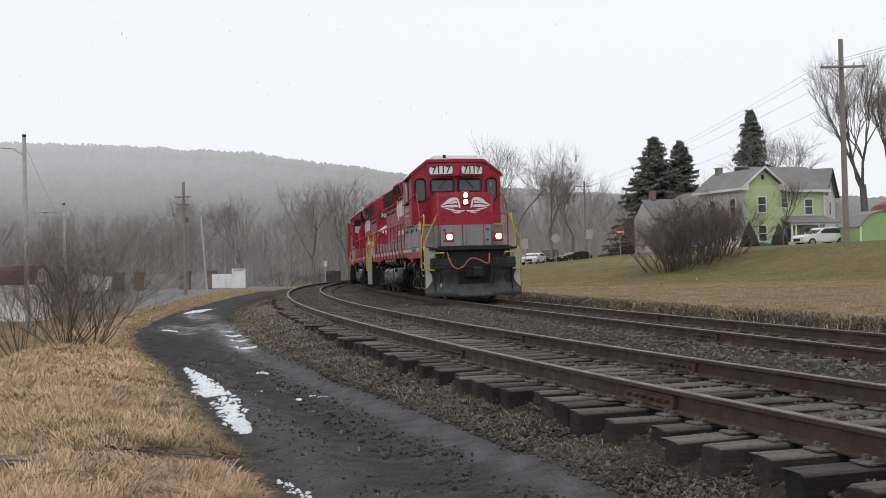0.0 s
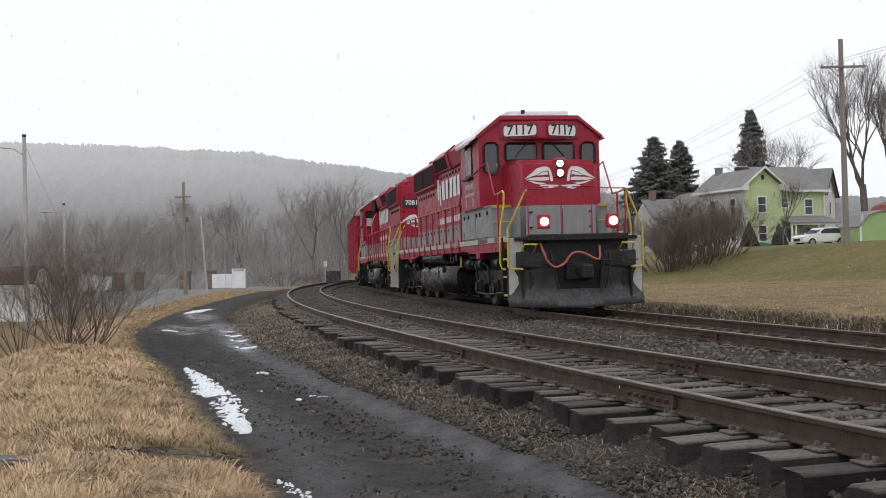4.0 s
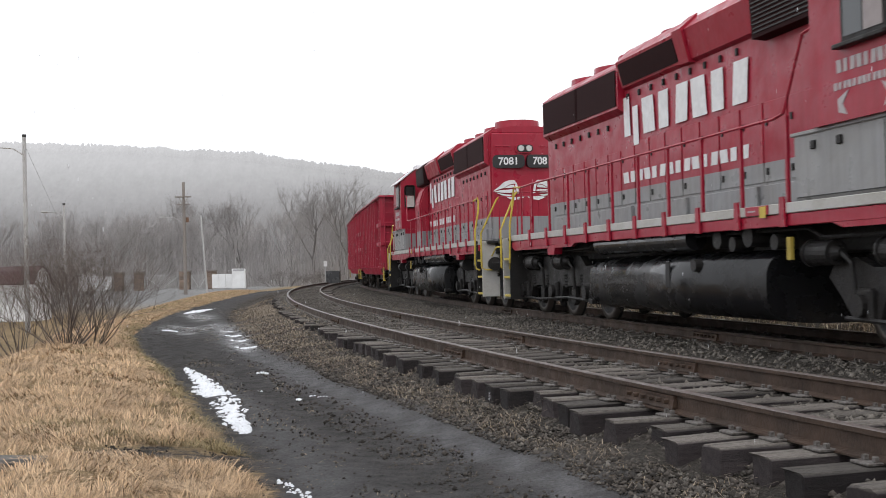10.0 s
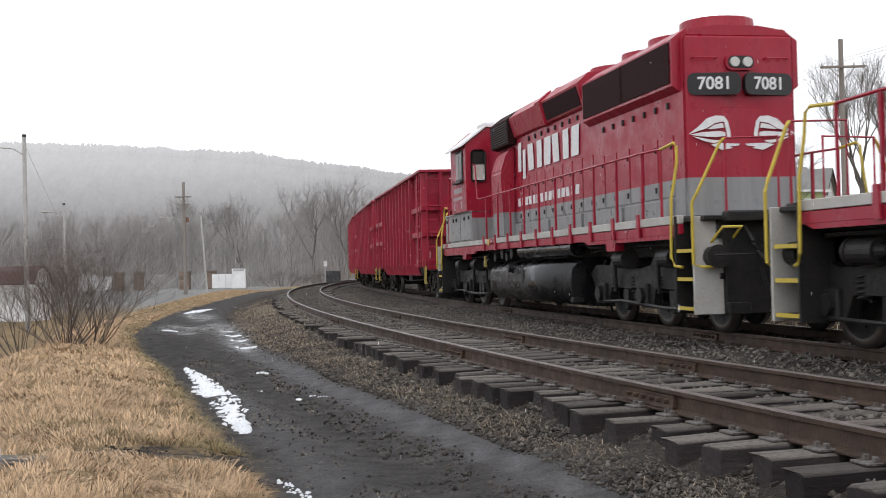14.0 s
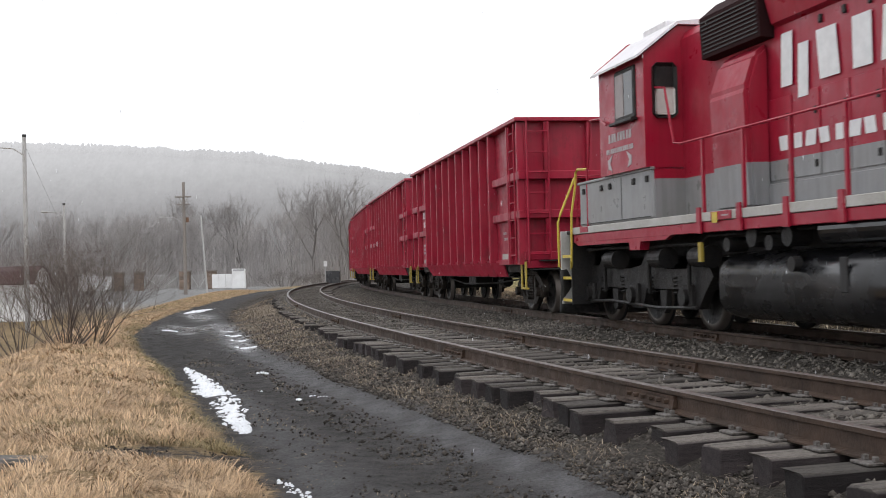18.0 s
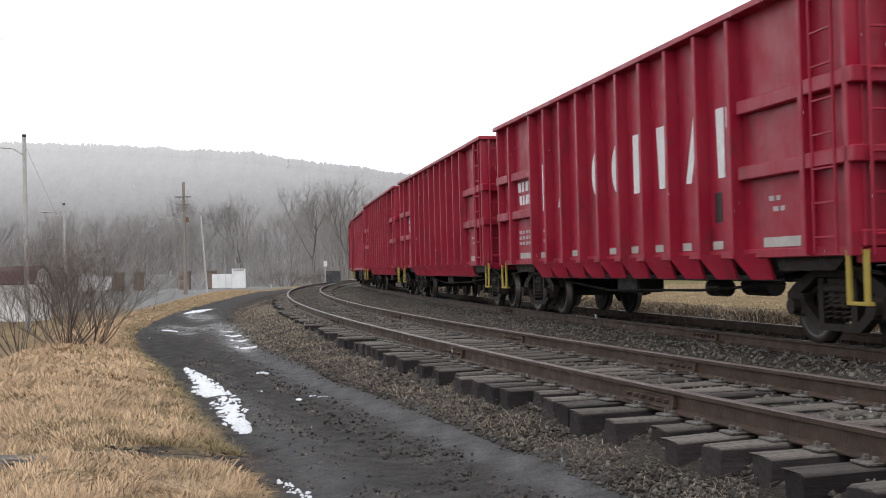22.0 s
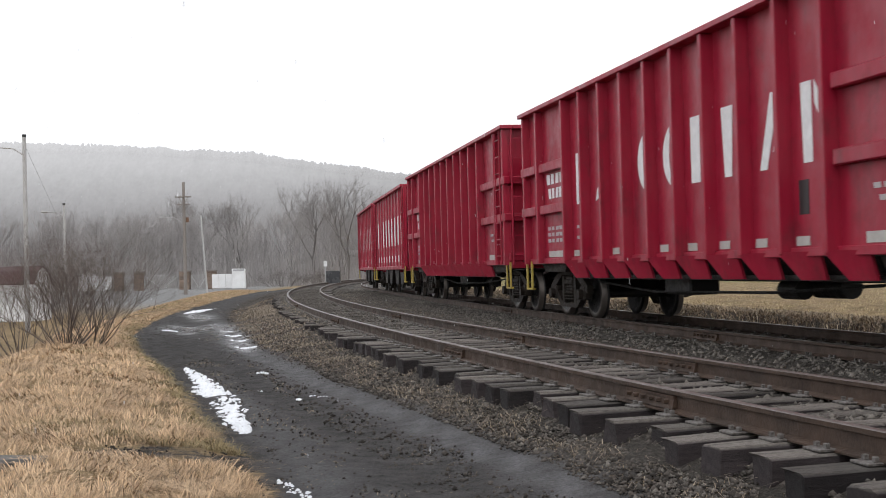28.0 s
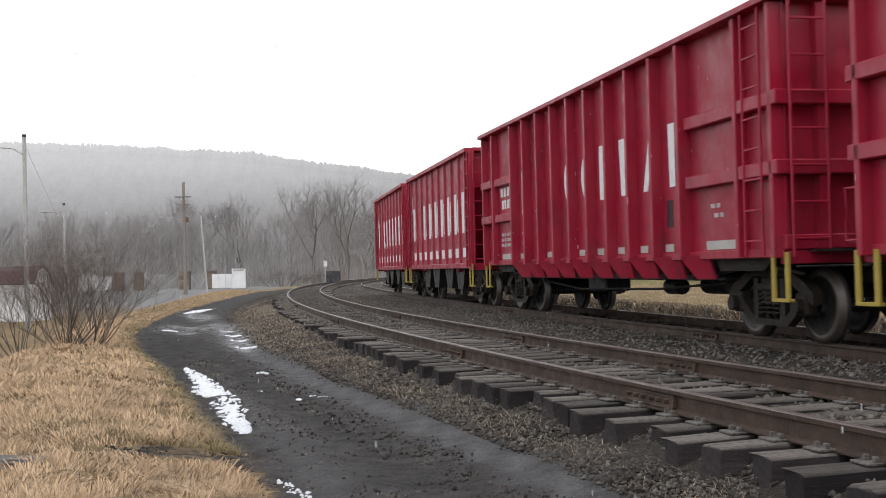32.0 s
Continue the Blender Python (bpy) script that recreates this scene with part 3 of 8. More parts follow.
TRACKS = []
for name, line, z, label in (("siding_track", NEAR, 0.0, "rusty siding track on weathered wooden ties"), ("main_track", MAIN, MAIN_Z, "main track with worn rails on wooden ties")):
    track = tagged(empty(name), label, "railway track", "railway tracks", "structure")
    for off in (-0.755, 0.755):
        build_rail(track, "rail", line, off, z, "rusty brown steel rail spiked to wooden ties")
    TRACKS.append((track, line, z))
# ---- locomotives ----
def words(text, size, material, name, parent, m, label=""):
    """Flat raised characters in the built-in font, standing on m's x axis and facing m's z axis."""
    cu = bpy.data.curves.new(name, "FONT")
    cu.body, cu.size, cu.align_x, cu.align_y, cu.extrude = text, size, "CENTER", "CENTER", 0.004
    cu.offset = size * 0.018
    tmp = bpy.data.objects.new(name, cu)
    me = bpy.data.meshes.new_from_object(tmp)
    bpy.data.objects.remove(tmp)
    me.materials.append(material)
    ob = new(name, me)
    ob.parent = parent
    ob.matrix_basis = m
    if label:
        ob["label"] = label
    return ob


def face(x, y, z, toward):
    """A pose on a vehicle's side or end: its x axis reads to the right, its z axis points outward."""
    turn = {"right": 0, "left": 180, "front": 90, "rear": -90}[toward]
    return pose(x, y, z, 0, 0, turn) @ pose(0, 0, 0, 90, 0, 0)


def wheel_mesh(r, gauge=0.755):
    bm = bmesh.new()
    cyl(bm, (0, -gauge - 0.1, 0), (0, gauge + 0.1, 0), 0.085, seg=12)
    for s in (-1, 1):
        prof = [(0.0, 0.10), (0.10, 0.10), (0.11, 0.05), (r * 0.72, 0.035), (r * 0.80, 0.07), (r, 0.065), (r + 0.004, -0.03), (r + 0.03, -0.045),
                (r + 0.03, -0.068), (r * 0.82, -0.07), (r * 0.74, -0.01), (0.12, -0.03), (0.11, -0.08), (0.0, -0.08)]
        n = 32
        rings = []
        for j in range(n):
            a = 2 * math.pi * j / n
            rings.append([bm.verts.new((q * math.cos(a), s * (gauge + w), q * math.sin(a))) for q, w in prof])
        for j in range(n):
            u, v = rings[j], rings[(j + 1) % n]
            for i in range(1, len(prof) - 2):
                f = bm.faces.new((u[i], u[i + 1], v[i + 1], v[i]))
                f.material_index = 1 if i in (4, 5) else 0
                f.smooth = True
        for j in range(0, n, 8):
            a = 2 * math.pi * (j + 0.5) / n
            cyl(bm, (r * 0.5 * math.cos(a), s * (gauge - 0.02), r * 0.5 * math.sin(a)), (r * 0.5 * math.cos(a), s * (gauge + 0.05), r * 0.5 * math.sin(a)), 0.035, seg=6)
    bmesh.ops.recalc_face_normals(bm, faces=bm.faces[:])
    return bm


SPINNERS = []


def wheelset(thing, x, r, label):
    ob = part("wheelset", wheel_mesh(r), [M["black"], M["steel"]], thing, label)
    ob.matrix_basis = pose(x, 0, r)
    SPINNERS.append((ob, x, r, thing))
    return ob


def coil(at, z0, z1, r, turns):
    """A coil spring that stands at (x, y)."""
    n = turns * 8
    return tube(bmesh.new(), [(at[0] + r * math.cos(k * math.pi / 4), at[1] + r * math.sin(k * math.pi / 4), z0 + (z1 - z0) * k / n) for k in range(n + 1)], 0.017, 5)


def loco_truck(e, cx):
    bm = bmesh.new()
    box(bm, cx - 0.5, cx + 0.5, -0.95, 0.95, 0.62, 1.0, 0.05)
    box(bm, cx - 2.6, cx + 2.6, -0.3, 0.3, 0.5, 0.85, 0.05)
    for a in (-2.45, 2.45):
        box(bm, cx + a - 0.12, cx + a + 0.12, -1.0, 1.0, 0.62, 0.88, 0.03)
    truck = part("truck", bm, M["black"], e, "greasy black six-wheel truck frame")
    for s in (-1, 1):
        y0, y1 = s * 1.02, s * 1.16
        out = [(-2.85, 0.82), (-2.7, 1.0), (-2.3, 1.04), (-1.95, 0.93), (-1.15, 0.93), (-0.85, 1.20), (-0.45, 1.22), (-0.2, 1.0), (0.15, 0.96), (0.85, 0.94),
               (1.15, 1.18), (1.5, 1.20), (1.8, 1.0), (2.5, 1.02), (2.85, 0.86), (2.6, 0.62), (2.35, 0.34), (1.85, 0.34), (1.70, 0.62), (0.40, 0.62), (0.25, 0.30),
               (-0.25, 0.30), (-0.40, 0.62), (-1.70, 0.62), (-1.85, 0.34), (-2.35, 0.34), (-2.6, 0.60)]
        part("side_frame", prism(bmesh.new(), [(cx + a, b) for a, b in out], "y", y0, y1), M["black"], truck)
        for a in (-2.07, 0, 2.07):
            bm = bmesh.new()
            box(bm, cx + a - 0.17, cx + a + 0.17, s * 1.0, s * 1.24, 0.33, 0.70, 0.03)
            cyl(bm, (cx + a, s * 1.2, 0.51), (cx + a, s * 1.31, 0.51), 0.13, seg=14)
            part("journal_box", bm, M["black"], truck)
        for a in (-1.55, -0.62, 0.62, 1.55):
            bm = coil((cx + a, s * 1.1), 0.55, 0.84, 0.085, 5)
            part("spring", bm, M["black"], truck)
        for a in (-2.75, -1.25, 0.75):
            bm = cyl(bmesh.new(), (cx + a - 0.24, s * 1.26, 1.10), (cx + a + 0.24, s * 1.26, 1.10), 0.145, seg=18)
            cyl(bm, (cx + a - 0.28, s * 1.26, 1.10), (cx + a - 0.24, s * 1.26, 1.10), 0.165, seg=18)
            cyl(bm, (cx + a + 0.24, s * 1.26, 1.10), (cx + a + 0.36, s * 1.26, 1.10), 0.10, 0.05, 12)
            tube(bm, [(cx + a + 0.34, s * 1.26, 1.10), (cx + a + 0.52, s * 1.24, 0.98), (cx + a + 0.56, s * 1.22, 0.55)], 0.035)
            part("brake_cylinder", bm, M["black"], truck)
        bm = bmesh.new()
        for a in (-1.72, -1.56, -1.40, 0.45, 0.61, 0.77):
            box(bm, cx + a - 0.035, cx + a + 0.035, s * 1.155, s * 1.166, 0.73, 0.83)
        part("frame_holes", bm, M["dark"], truck)
        part("brake_rod", tube(bmesh.new(), [(cx - 2.4, s * 1.22, 0.36), (cx - 1.0, s * 1.24, 0.33), (cx + 0.9, s * 1.24, 0.40), (cx + 2.3, s * 1.22, 0.36)], 0.03), M["black"], truck)
        part("brake_pipe", tube(bmesh.new(), bowed([(cx - 2.9, s * 1.18, 1.24), (cx - 1.6, s * 1.24, 1.30), (cx - 0.4, s * 1.22, 1.27), (cx + 1.0, s * 1.25, 1.31), (cx + 2.6, s * 1.2, 1.25)], 4), 0.02), M["iron"], truck)
        for a in (-1.05, 1.02):
            bm = prism(bmesh.new(), [(cx + a - 0.13, 0.60), (cx + a + 0.13, 0.60), (cx + a + 0.09, 0.30), (cx + a - 0.02, 0.24), (cx + a - 0.10, 0.30)], "y", s * 1.06, s * 1.15)
            part("brake_hanger", bm, M["black"], truck)
        part("sand_pipe", tube(bmesh.new(), [(cx + 2.6, s * 0.95, 1.1), (cx + 2.75, s * 1.0, 0.7), (cx + 2.7, s * 0.8, 0.15)], 0.025), M["black"], truck)
    for a in (-2.07, 0, 2.07):
        wheelset(e, cx + a, 0.508, "black steel wheelset with bright treads")


def bars(parent, x0, x1, z0, z1, y, n, material, label="", name="letter_block"):
    """Plain upright blocks that stand for lettering, one part for each character."""
    w = (x1 - x0) / n
    for i in range(n):
        lean = 0.10 * w * (-1, 0, 1)[i % 3]
        a, b = x0 + (i + 0.12) * w, x0 + (i + 0.12 + (0.74, 0.58, 0.66)[i % 3]) * w
        part(name, prism(bmesh.new(), [(a, z0), (b, z0), (b + lean, z1), (a + lean, z1)], "y", y - 0.003, y + 0.003), material, parent, label)


def bowed(pts, n=6):
    """Points of a smooth bend through the given ones."""
    p = [Vector(q) for q in pts]
    p = [2 * p[0] - p[1]] + p + [2 * p[-1] - p[-2]]
    out = []
    for a, b, c, d in zip(p, p[1:], p[2:], p[3:]):
        for k in range(n):
            t = k / n
            out.append(0.5 * (2 * b + (c - a) * t + (2 * a - 5 * b + 4 * c - d) * t * t + (3 * b - a - 3 * c + d) * t ** 3))
    return out + [p[-2]]


def emblem(s, m, e):
    """The pale winged shape on the ends, as plain shapes."""
    bm = bmesh.new()
    for shape in (((0, 0), (0.18, 0.13), (0.30, 0.24), (0.44, 0.285), (0.58, 0.28), (0.645, 0.20), (0.56, 0.19), (0.44, 0.17), (0.30, 0.09)),
                  ((0.585, 0.20), (0.645, 0.20), (0.685, 0.03), (0.69, -0.06), (0.63, -0.05), (0.62, 0.04)),
                  ((0.03, -0.006), (0.22, 0.03), (0.50, 0.045), (0.60, 0.03), (0.60, -0.03), (0.44, -0.045), (0.20, -0.035)),
                  ((0.30, 0.075), (0.44, 0.15), (0.56, 0.17), (0.585, 0.10), (0.46, 0.085)),
                  ((0.06, -0.03), (0.22, -0.06), (0.36, -0.085), (0.52, -0.10), (0.42, -0.14), (0.26, -0.11)),
                  ((0.36, -0.16), (0.50, -0.135), (0.84, -0.15), (0.80, -0.18), (0.66, -0.19), (0.72, -0.215), (0.54, -0.245), (0.44, -0.20))):
        prism(bm, [(s * a, b) for a, b in shape], "z", 0, 0.006)
    ob = part("emblem", bm, M["white"], e, "white winged emblem drawn in plain shapes")
    ob.matrix_basis = m
    return ob


def plate(w, h, r, x0, x1):
    """A plate that faces along x, with rounded corners."""
    out = []
    for cy, cz, q in ((w / 2 - r, h / 2 - r, 0), (-w / 2 + r, h / 2 - r, 1), (-w / 2 + r, -h / 2 + r, 2), (w / 2 - r, -h / 2 + r, 3)):
        out += [(cy + r * math.cos(t), cz + r * math.sin(t)) for t in ((q + k / 4) * math.pi / 2 for k in range(5))]
    return prism(bmesh.new(), out, "x", x0, x1)


def plough_blade():
    """A blade with swept-back hollow wings and a notch for the coupler."""
    bm = bmesh.new()
    ys = [-1.57, -1.5, -1.2, -0.85, -0.52, -0.50, -0.25, 0, 0.25, 0.50, 0.52, 0.85, 1.2, 1.5, 1.57]
    rows = []
    for y in ys:
        top = 0.50 if abs(y) < 0.51 else 0.99 - 0.05 * (abs(y) > 1.4)
        low = 0.08 + 0.05 * abs(y) / 1.57
        sweep = 9.86 - 0.30 * (abs(y) / 1.57) ** 1.4
        face_, back = [], []
        for k in range(6):
            q = k / 5
            z = low + (top - low) * q
            x = sweep - 0.20 * math.sin(min(z, 1.0) * 1.9) + 0.10 * max(0, z - 0.6)
            face_.append(bm.verts.new((x, y, z)))
            back.append(bm.verts.new((x - 0.035, y, z)))
        rows.append((face_, back))
    for (f0, b0), (f1, b1) in zip(rows, rows[1:]):
        for k in range(5):
            bm.faces.new((f0[k], f1[k], f1[k + 1], f0[k + 1]))
            bm.faces.new((b0[k], b0[k + 1], b1[k + 1], b1[k]))
        bm.faces.new((f0[5], f1[5], b1[5], b0[5]))
        bm.faces.new((f0[0], b0[0], b1[0], f1[0]))
    for f0, b0 in (rows[0], rows[-1]):
        for k in range(5):
            bm.faces.new((f0[k], f0[k + 1], b0[k + 1], b0[k]))
    bmesh.ops.recalc_face_normals(bm, faces=bm.faces[:])
    return bm


def build_loco(number, lit, c=0.0):
    """c: how far forward its cab and nose stand."""
    e = empty("locomotive")
    cf, w = 0.65 * c, 0.22 + 0.66 * c
    # frame, deck and sills
    bm = bmesh.new()
    box(bm, -9.5, 9.5, -0.75, 0.75, 1.10, 1.60, 0.03)
    box(bm, -9.5, -7.3, -1.2, 1.2, 1.35, 1.62)
    box(bm, 7.3, 9.5, -1.2, 1.2, 1.35, 1.62)
    part("underframe", bm, M["black"], e)
    part("deck", box(bmesh.new(), -9.55, 9.55, -1.42, 1.42, 1.60, 1.665, 0.01), M["black"], e)
    for s in (-1, 1):
        part("side_sill", box(bmesh.new(), -8.85, 8.85, s * 1.42, s * 1.50, 1.43, 1.575, 0.008), M["red"], e)
        part("sill_stripe", box(bmesh.new(), -8.85, 8.85, s * 1.421, s * 1.515, 1.58, 1.705, 0.008), M["pale"], e, "pale grey walkway edge, chipped and rusty")
        for x in (-5.9, 5.85):
            part("jacking_pad", prism(bmesh.new(), [(x - 0.26, 1.43), (x + 0.26, 1.43), (x + 0.20, 1.24), (x - 0.20, 1.24)], "y", s * 1.34, s * 1.50), M["red"], e)
        for x0, x1 in ((-8.8, -4.4), (4.4, 8.8)):
            part("sill_skirt", prism(bmesh.new(), [(x0, 1.45), (x1, 1.45), (x1 - 0.25, 1.37), (x0 + 0.25, 1.37)], "y", s * 1.425, s * 1.495), M["red"], e)
        bm = tube(bmesh.new(), [(-8.6, s * 1.30, 1.30), (-4.2, s * 1.30, 1.33), (-3.9, s * 1.3, 1.40), (3.6, s * 1.3, 1.40), (3.9, s * 1.3, 1.28), (8.6, s * 1.3, 1.30)], 0.025)
        part("air_line", bm, M["black"], e)
    part("rust_patch", box(bmesh.new(), 6.0, 7.1, -1.519, -1.51, 1.60, 1.70), M["rust"], e, "rusty stain on the pale sill")
    # long hood
    prof = [(-0.92, 1.665), (0.92, 1.665), (0.92, 4.46), (0.80, 4.61), (0.35, 4.68), (-0.35, 4.68), (-0.80, 4.61), (-0.92, 4.46)]
    hood = part("long_hood", prism(bmesh.new(), prof, "x", -7.75, 4.18 + c), M["hood"], e, "crimson hood over a grey lower band")
    for s in (-1, 1):
        xs = list(np.arange(-7.35, 3.5, 0.66))
        for i, x in enumerate(xs):
            bm = box(bmesh.new(), x, x + 0.60, s * 0.915, s * 0.938, 2.06, 3.02 if x < -3.7 else 3.12, 0.006)
            d = part("hood_door", bm, M["hood"], e)
            for z in (2.2, 2.85):
                part("latch", box(bmesh.new(), x + 0.05, x + 0.10, s * 0.936, s * 0.956, z - 0.045, z + 0.045), M["black"], d)
        for x in (-7.3, -5.0, -2.7, -0.4, 1.9):
            part("lower_panel", box(bmesh.new(), x, x + 2.1, s * 0.91, s * 0.975, 1.67, 2.02, 0.008), M["grey"], e)
        for x in np.arange(-7.2, 1.4, 0.52):
            z = 3.5 if x < -3.6 else 3.93
            part("hook", box(bmesh.new(), x, x + 0.06, s * 0.915, s * 0.955, z - 0.05, z + 0.05, 0.008), M["dark"], e)
        # radiator intake
        bm = prism(bmesh.new(), [(s * 0.90, 3.64), (s * 1.05, 3.75), (s * 1.05, 4.47), (s * 0.80, 4.65)], "x", -7.66, -3.20)
        rad = part("radiator_housing", bm, M["hood"], e)
        part("intake_screen", box(bmesh.new(), -7.58, -3.28, s * 1.051, s * 1.07, 3.80, 4.43), M["grille"], rad, "dark radiator intake screen")
        bm = bmesh.new()
        for x in (-5.45, -5.38):
            box(bm, x - 0.008, x + 0.008, s * 1.066, s * 1.078, 3.80, 4.43)
        tagged(part("screen_bars", bm, M["grille"], rad), kind="stuff")
        # dynamic brake bulge
        bm = prism(bmesh.new(), [(s * 0.90, 4.03), (s * 1.0, 4.08), (s * 1.12, 4.52), (s * 0.88, 4.74), (s * 0.3, 4.77), (s * 0.3, 4.3)], "x", -3.10, 1.92 + 0.3 * c)
        dyn = part("brake_grid_hatch", bm, M["red"], e)
        for x in (-0.55,):
            part("hatch_rib", prism(bmesh.new(), [(s * 0.92, 4.03), (s * 1.04, 4.04), (s * 1.17, 4.54), (s * 0.88, 4.78)], "x", x, x + 0.34), M["red"], dyn)
        part("hatch_grille", prism(bmesh.new(), [(s * 1.012, 4.12), (s * 1.024, 4.11), (s * 1.118, 4.47), (s * 1.106, 4.48)], "x", -3.0, -0.65), M["grille"], dyn)
        # inertial filter
        bm = prism(bmesh.new(), [(s * 0.88, 3.92), (s * 1.12, 3.94), (s * 1.15, 4.52), (s * 0.88, 4.74), (s * 0.2, 4.76), (s * 0.2, 4.3)], "x", 1.97 + 0.32 * c, 3.93 + 0.10 * c)
        fil = part("air_filter", bm, M["grille"], e, "black air intake filter housing")
        bm = bmesh.new()
        for z in np.arange(4.0, 4.48, 0.055):
            box(bm, 2.03 + 0.32 * c, 3.87 + 0.10 * c, s * (1.115 + (z - 4.02) * 0.06), s * (1.136 + (z - 4.02) * 0.06), z, z + 0.02)
        tagged(part("filter_slats", bm, M["dark"], fil), kind="stuff")
        # lettering as plain strokes
        for x0, x1, z0, z1, count in ((-3.22, -2.85, 3.24, 3.92, 1), (-2.80, -2.48, 3.05, 3.72, 1), (-2.38, 1.58, 3.20, 3.80, 6), (-3.30, 1.50, 2.43, 2.62, 15)):
            bars(e, *((x0, x1) if s < 0 else (-1.06 - x1, -1.06 - x0)), z0, z1, s * 0.945, count, M["white"])
        bars(e, 4.72 + c, 5.75 + c, 3.02, 3.16, s * 1.555, 8, M["chalk"])
        bars(e, 4.66 + c, 5.85 + c, 2.84, 2.92, s * 1.555, 13, M["chalk"])
        for a in (-1, 1):
            bm = prism(bmesh.new(), [(5.25 + c + a * q, z) for q, z in ((0.30, 2.82), (0.52, 2.74), (0.50, 2.60), (0.34, 2.56), (0.42, 2.68))], "y", s * 1.552, s * 1.558)
            part("cab_emblem", bm, M["chalk"], e)
    for x, r in ((-7.0, 0.60), (-5.6, 0.60), (-4.25, 0.60), (-2.3, 0.56), (0.2, 0.56)):
        z = 4.68 if x < -3.5 else 4.75
        bm = cyl(bmesh.new(), (x, 0, z - 0.05), (x, 0, z + 0.19), r, r * 0.97, 28)
        fan = part("roof_fan", bm, M["red"], e)
        bm = cyl(bmesh.new(), (x, 0, z + 0.185), (x, 0, z + 0.20), r * 0.9, seg=28)
        part("fan_grille", bm, M["dark"], fan)
    bm = cyl(bmesh.new(), (-3.1, -0.25, 4.6), (-3.1, -0.25, 4.9), 0.05, seg=8)
    for a in (-0.13, 0, 0.13):
        cyl(bm, (-3.45, -0.25 + a, 4.90), (-2.95, -0.25 + a, 4.78), 0.09, 0.035, 10)
    part("air_horn", bm, M["black"], e, "black air horn on the hood roof")
    part("exhaust_stack", box(bmesh.new(), 0.9, 1.5, -0.25, 0.25, 4.5, 4.75, 0.03), M["black"], e)
    bm = prism(bmesh.new(), [(0.90, 1.7), (1.22, 1.7), (1.28, 3.3), (1.12, 3.75), (0.90, 3.92)], "x", 2.45, 3.55)
    bmesh.ops.bevel(bm, geom=[x for x in bm.edges], offset=0.06, segments=2, affect="EDGES")
    part("blower_duct", bm, M["hood"], e, "bulging crimson and grey blower duct")
    # rear end of the hood
    bm = bmesh.new()
    box(bm, -7.80, -7.74, -0.9, 0.9, 1.70, 4.52, 0.04)
    part("hood_end", bm, M["hood"], e)
    hl = part("headlight_plate", plate(0.50, 0.25, 0.11, -0.07, 0.0), M["red"], e, at=pose(-7.79, 0, 4.09))
    part("bezel", plate(0.43, 0.19, 0.09, -0.078, -0.06), M["dark"], hl)
    for y in (-0.105, 0.105):
        part("lens", cyl(bmesh.new(), (-0.07, y, 0), (-0.10, y, 0), 0.082, 0.075, seg=18), M["lamp_off"], hl)
    for s in (-1, 1):
        nb = part("number_board", plate(0.84, 0.34, 0.11, -0.03, 0.05), M["blackboard"], e, "black number board with white figures", at=pose(-7.84, s * 0.445, 3.75, 0, 0, -s * 8))
        words(number, 0.27, M["white"], "figures", nb, face(-0.034, 0, 0, "rear"))
        emblem(s, face(-7.835, s * 0.88, 2.98, "rear"), e)
        part("grab_iron", tube(bmesh.new(), [(-7.8, s * 0.78, 4.15), (-7.88, s * 0.78, 4.15), (-7.88, s * 0.4, 4.15), (-7.8, s * 0.4, 4.15)], 0.012), M["red"], e)
    part("hood_end_door", box(bmesh.new(), -7.82, -7.79, -0.33, 0.33, 1.8, 3.4, 0.01), M["hood"], e)
    # cab
    roofp = [(-1.60, 4.22), (-1.60, 4.28), (-1.0, 4.72), (-0.5, 4.78), (0.5, 4.78), (1.0, 4.72), (1.60, 4.28), (1.60, 4.22), (0.95, 4.62), (-0.95, 4.62)]
    body = [(-1.55, 2.50), (1.55, 2.50), (1.55, 4.24), (0.97, 4.68), (-0.97, 4.68), (-1.55, 4.24)]
    cab = part("cab", prism(bmesh.new(), body, "x", 4.18 + c, 6.48 + cf), M["red"], e, "crimson cab with dark windows")
    bm = bmesh.new()
    for s in (-1, 1):
        prism(bm, [(s * 1.68, 4.17), (s * 1.68, 4.21), (s * 1.0, 4.74), (s * 1.0, 4.69)], "x", 4.10 + c, 6.55 + cf)
    prism(bm, [(-1.0, 4.69), (1.0, 4.69), (1.0, 4.74), (0.4, 4.80), (-0.4, 4.80), (-1.0, 4.74)], "x", 4.10 + c, 6.55 + cf)
    part("cab_roof", bm, M["snowroof"], cab, "pale cab roof dusted with snow")
    part("roof_edge", prism(bmesh.new(), [(-1.60, 4.20), (-1.0, 4.66), (1.0, 4.66), (1.60, 4.20), (1.62, 4.26), (1.0, 4.76), (-1.0, 4.76), (-1.62, 4.26)], "x", 6.46 + cf, 6.57 + cf), M["red"], cab)
    bm = prism(bmesh.new(), [(6.44 + cf, -1.04), (6.50 + cf, -1.04), (6.83 + cf, -0.10), (6.85 + cf, 0.0), (6.83 + cf, 0.10), (6.50 + cf, 1.04), (6.44 + cf, 1.04)], "z", 4.165, 4.60)
    bmesh.ops.bevel(bm, geom=[x for x in bm.edges if x.verts[0].co.x > 6.47 + cf and x.verts[1].co.x > 6.47 + cf], offset=0.03, segments=2, affect="EDGES")
    part("number_board_brow", bm, M["red"], cab, "crimson brow that carries the number boards")
    part("air_conditioner", box(bmesh.new(), 4.9 + c, 6.2 + cf, -0.72, 0.85, 4.76, 4.93, 0.03), M["snowroof"], e, "pale roof air conditioner box")
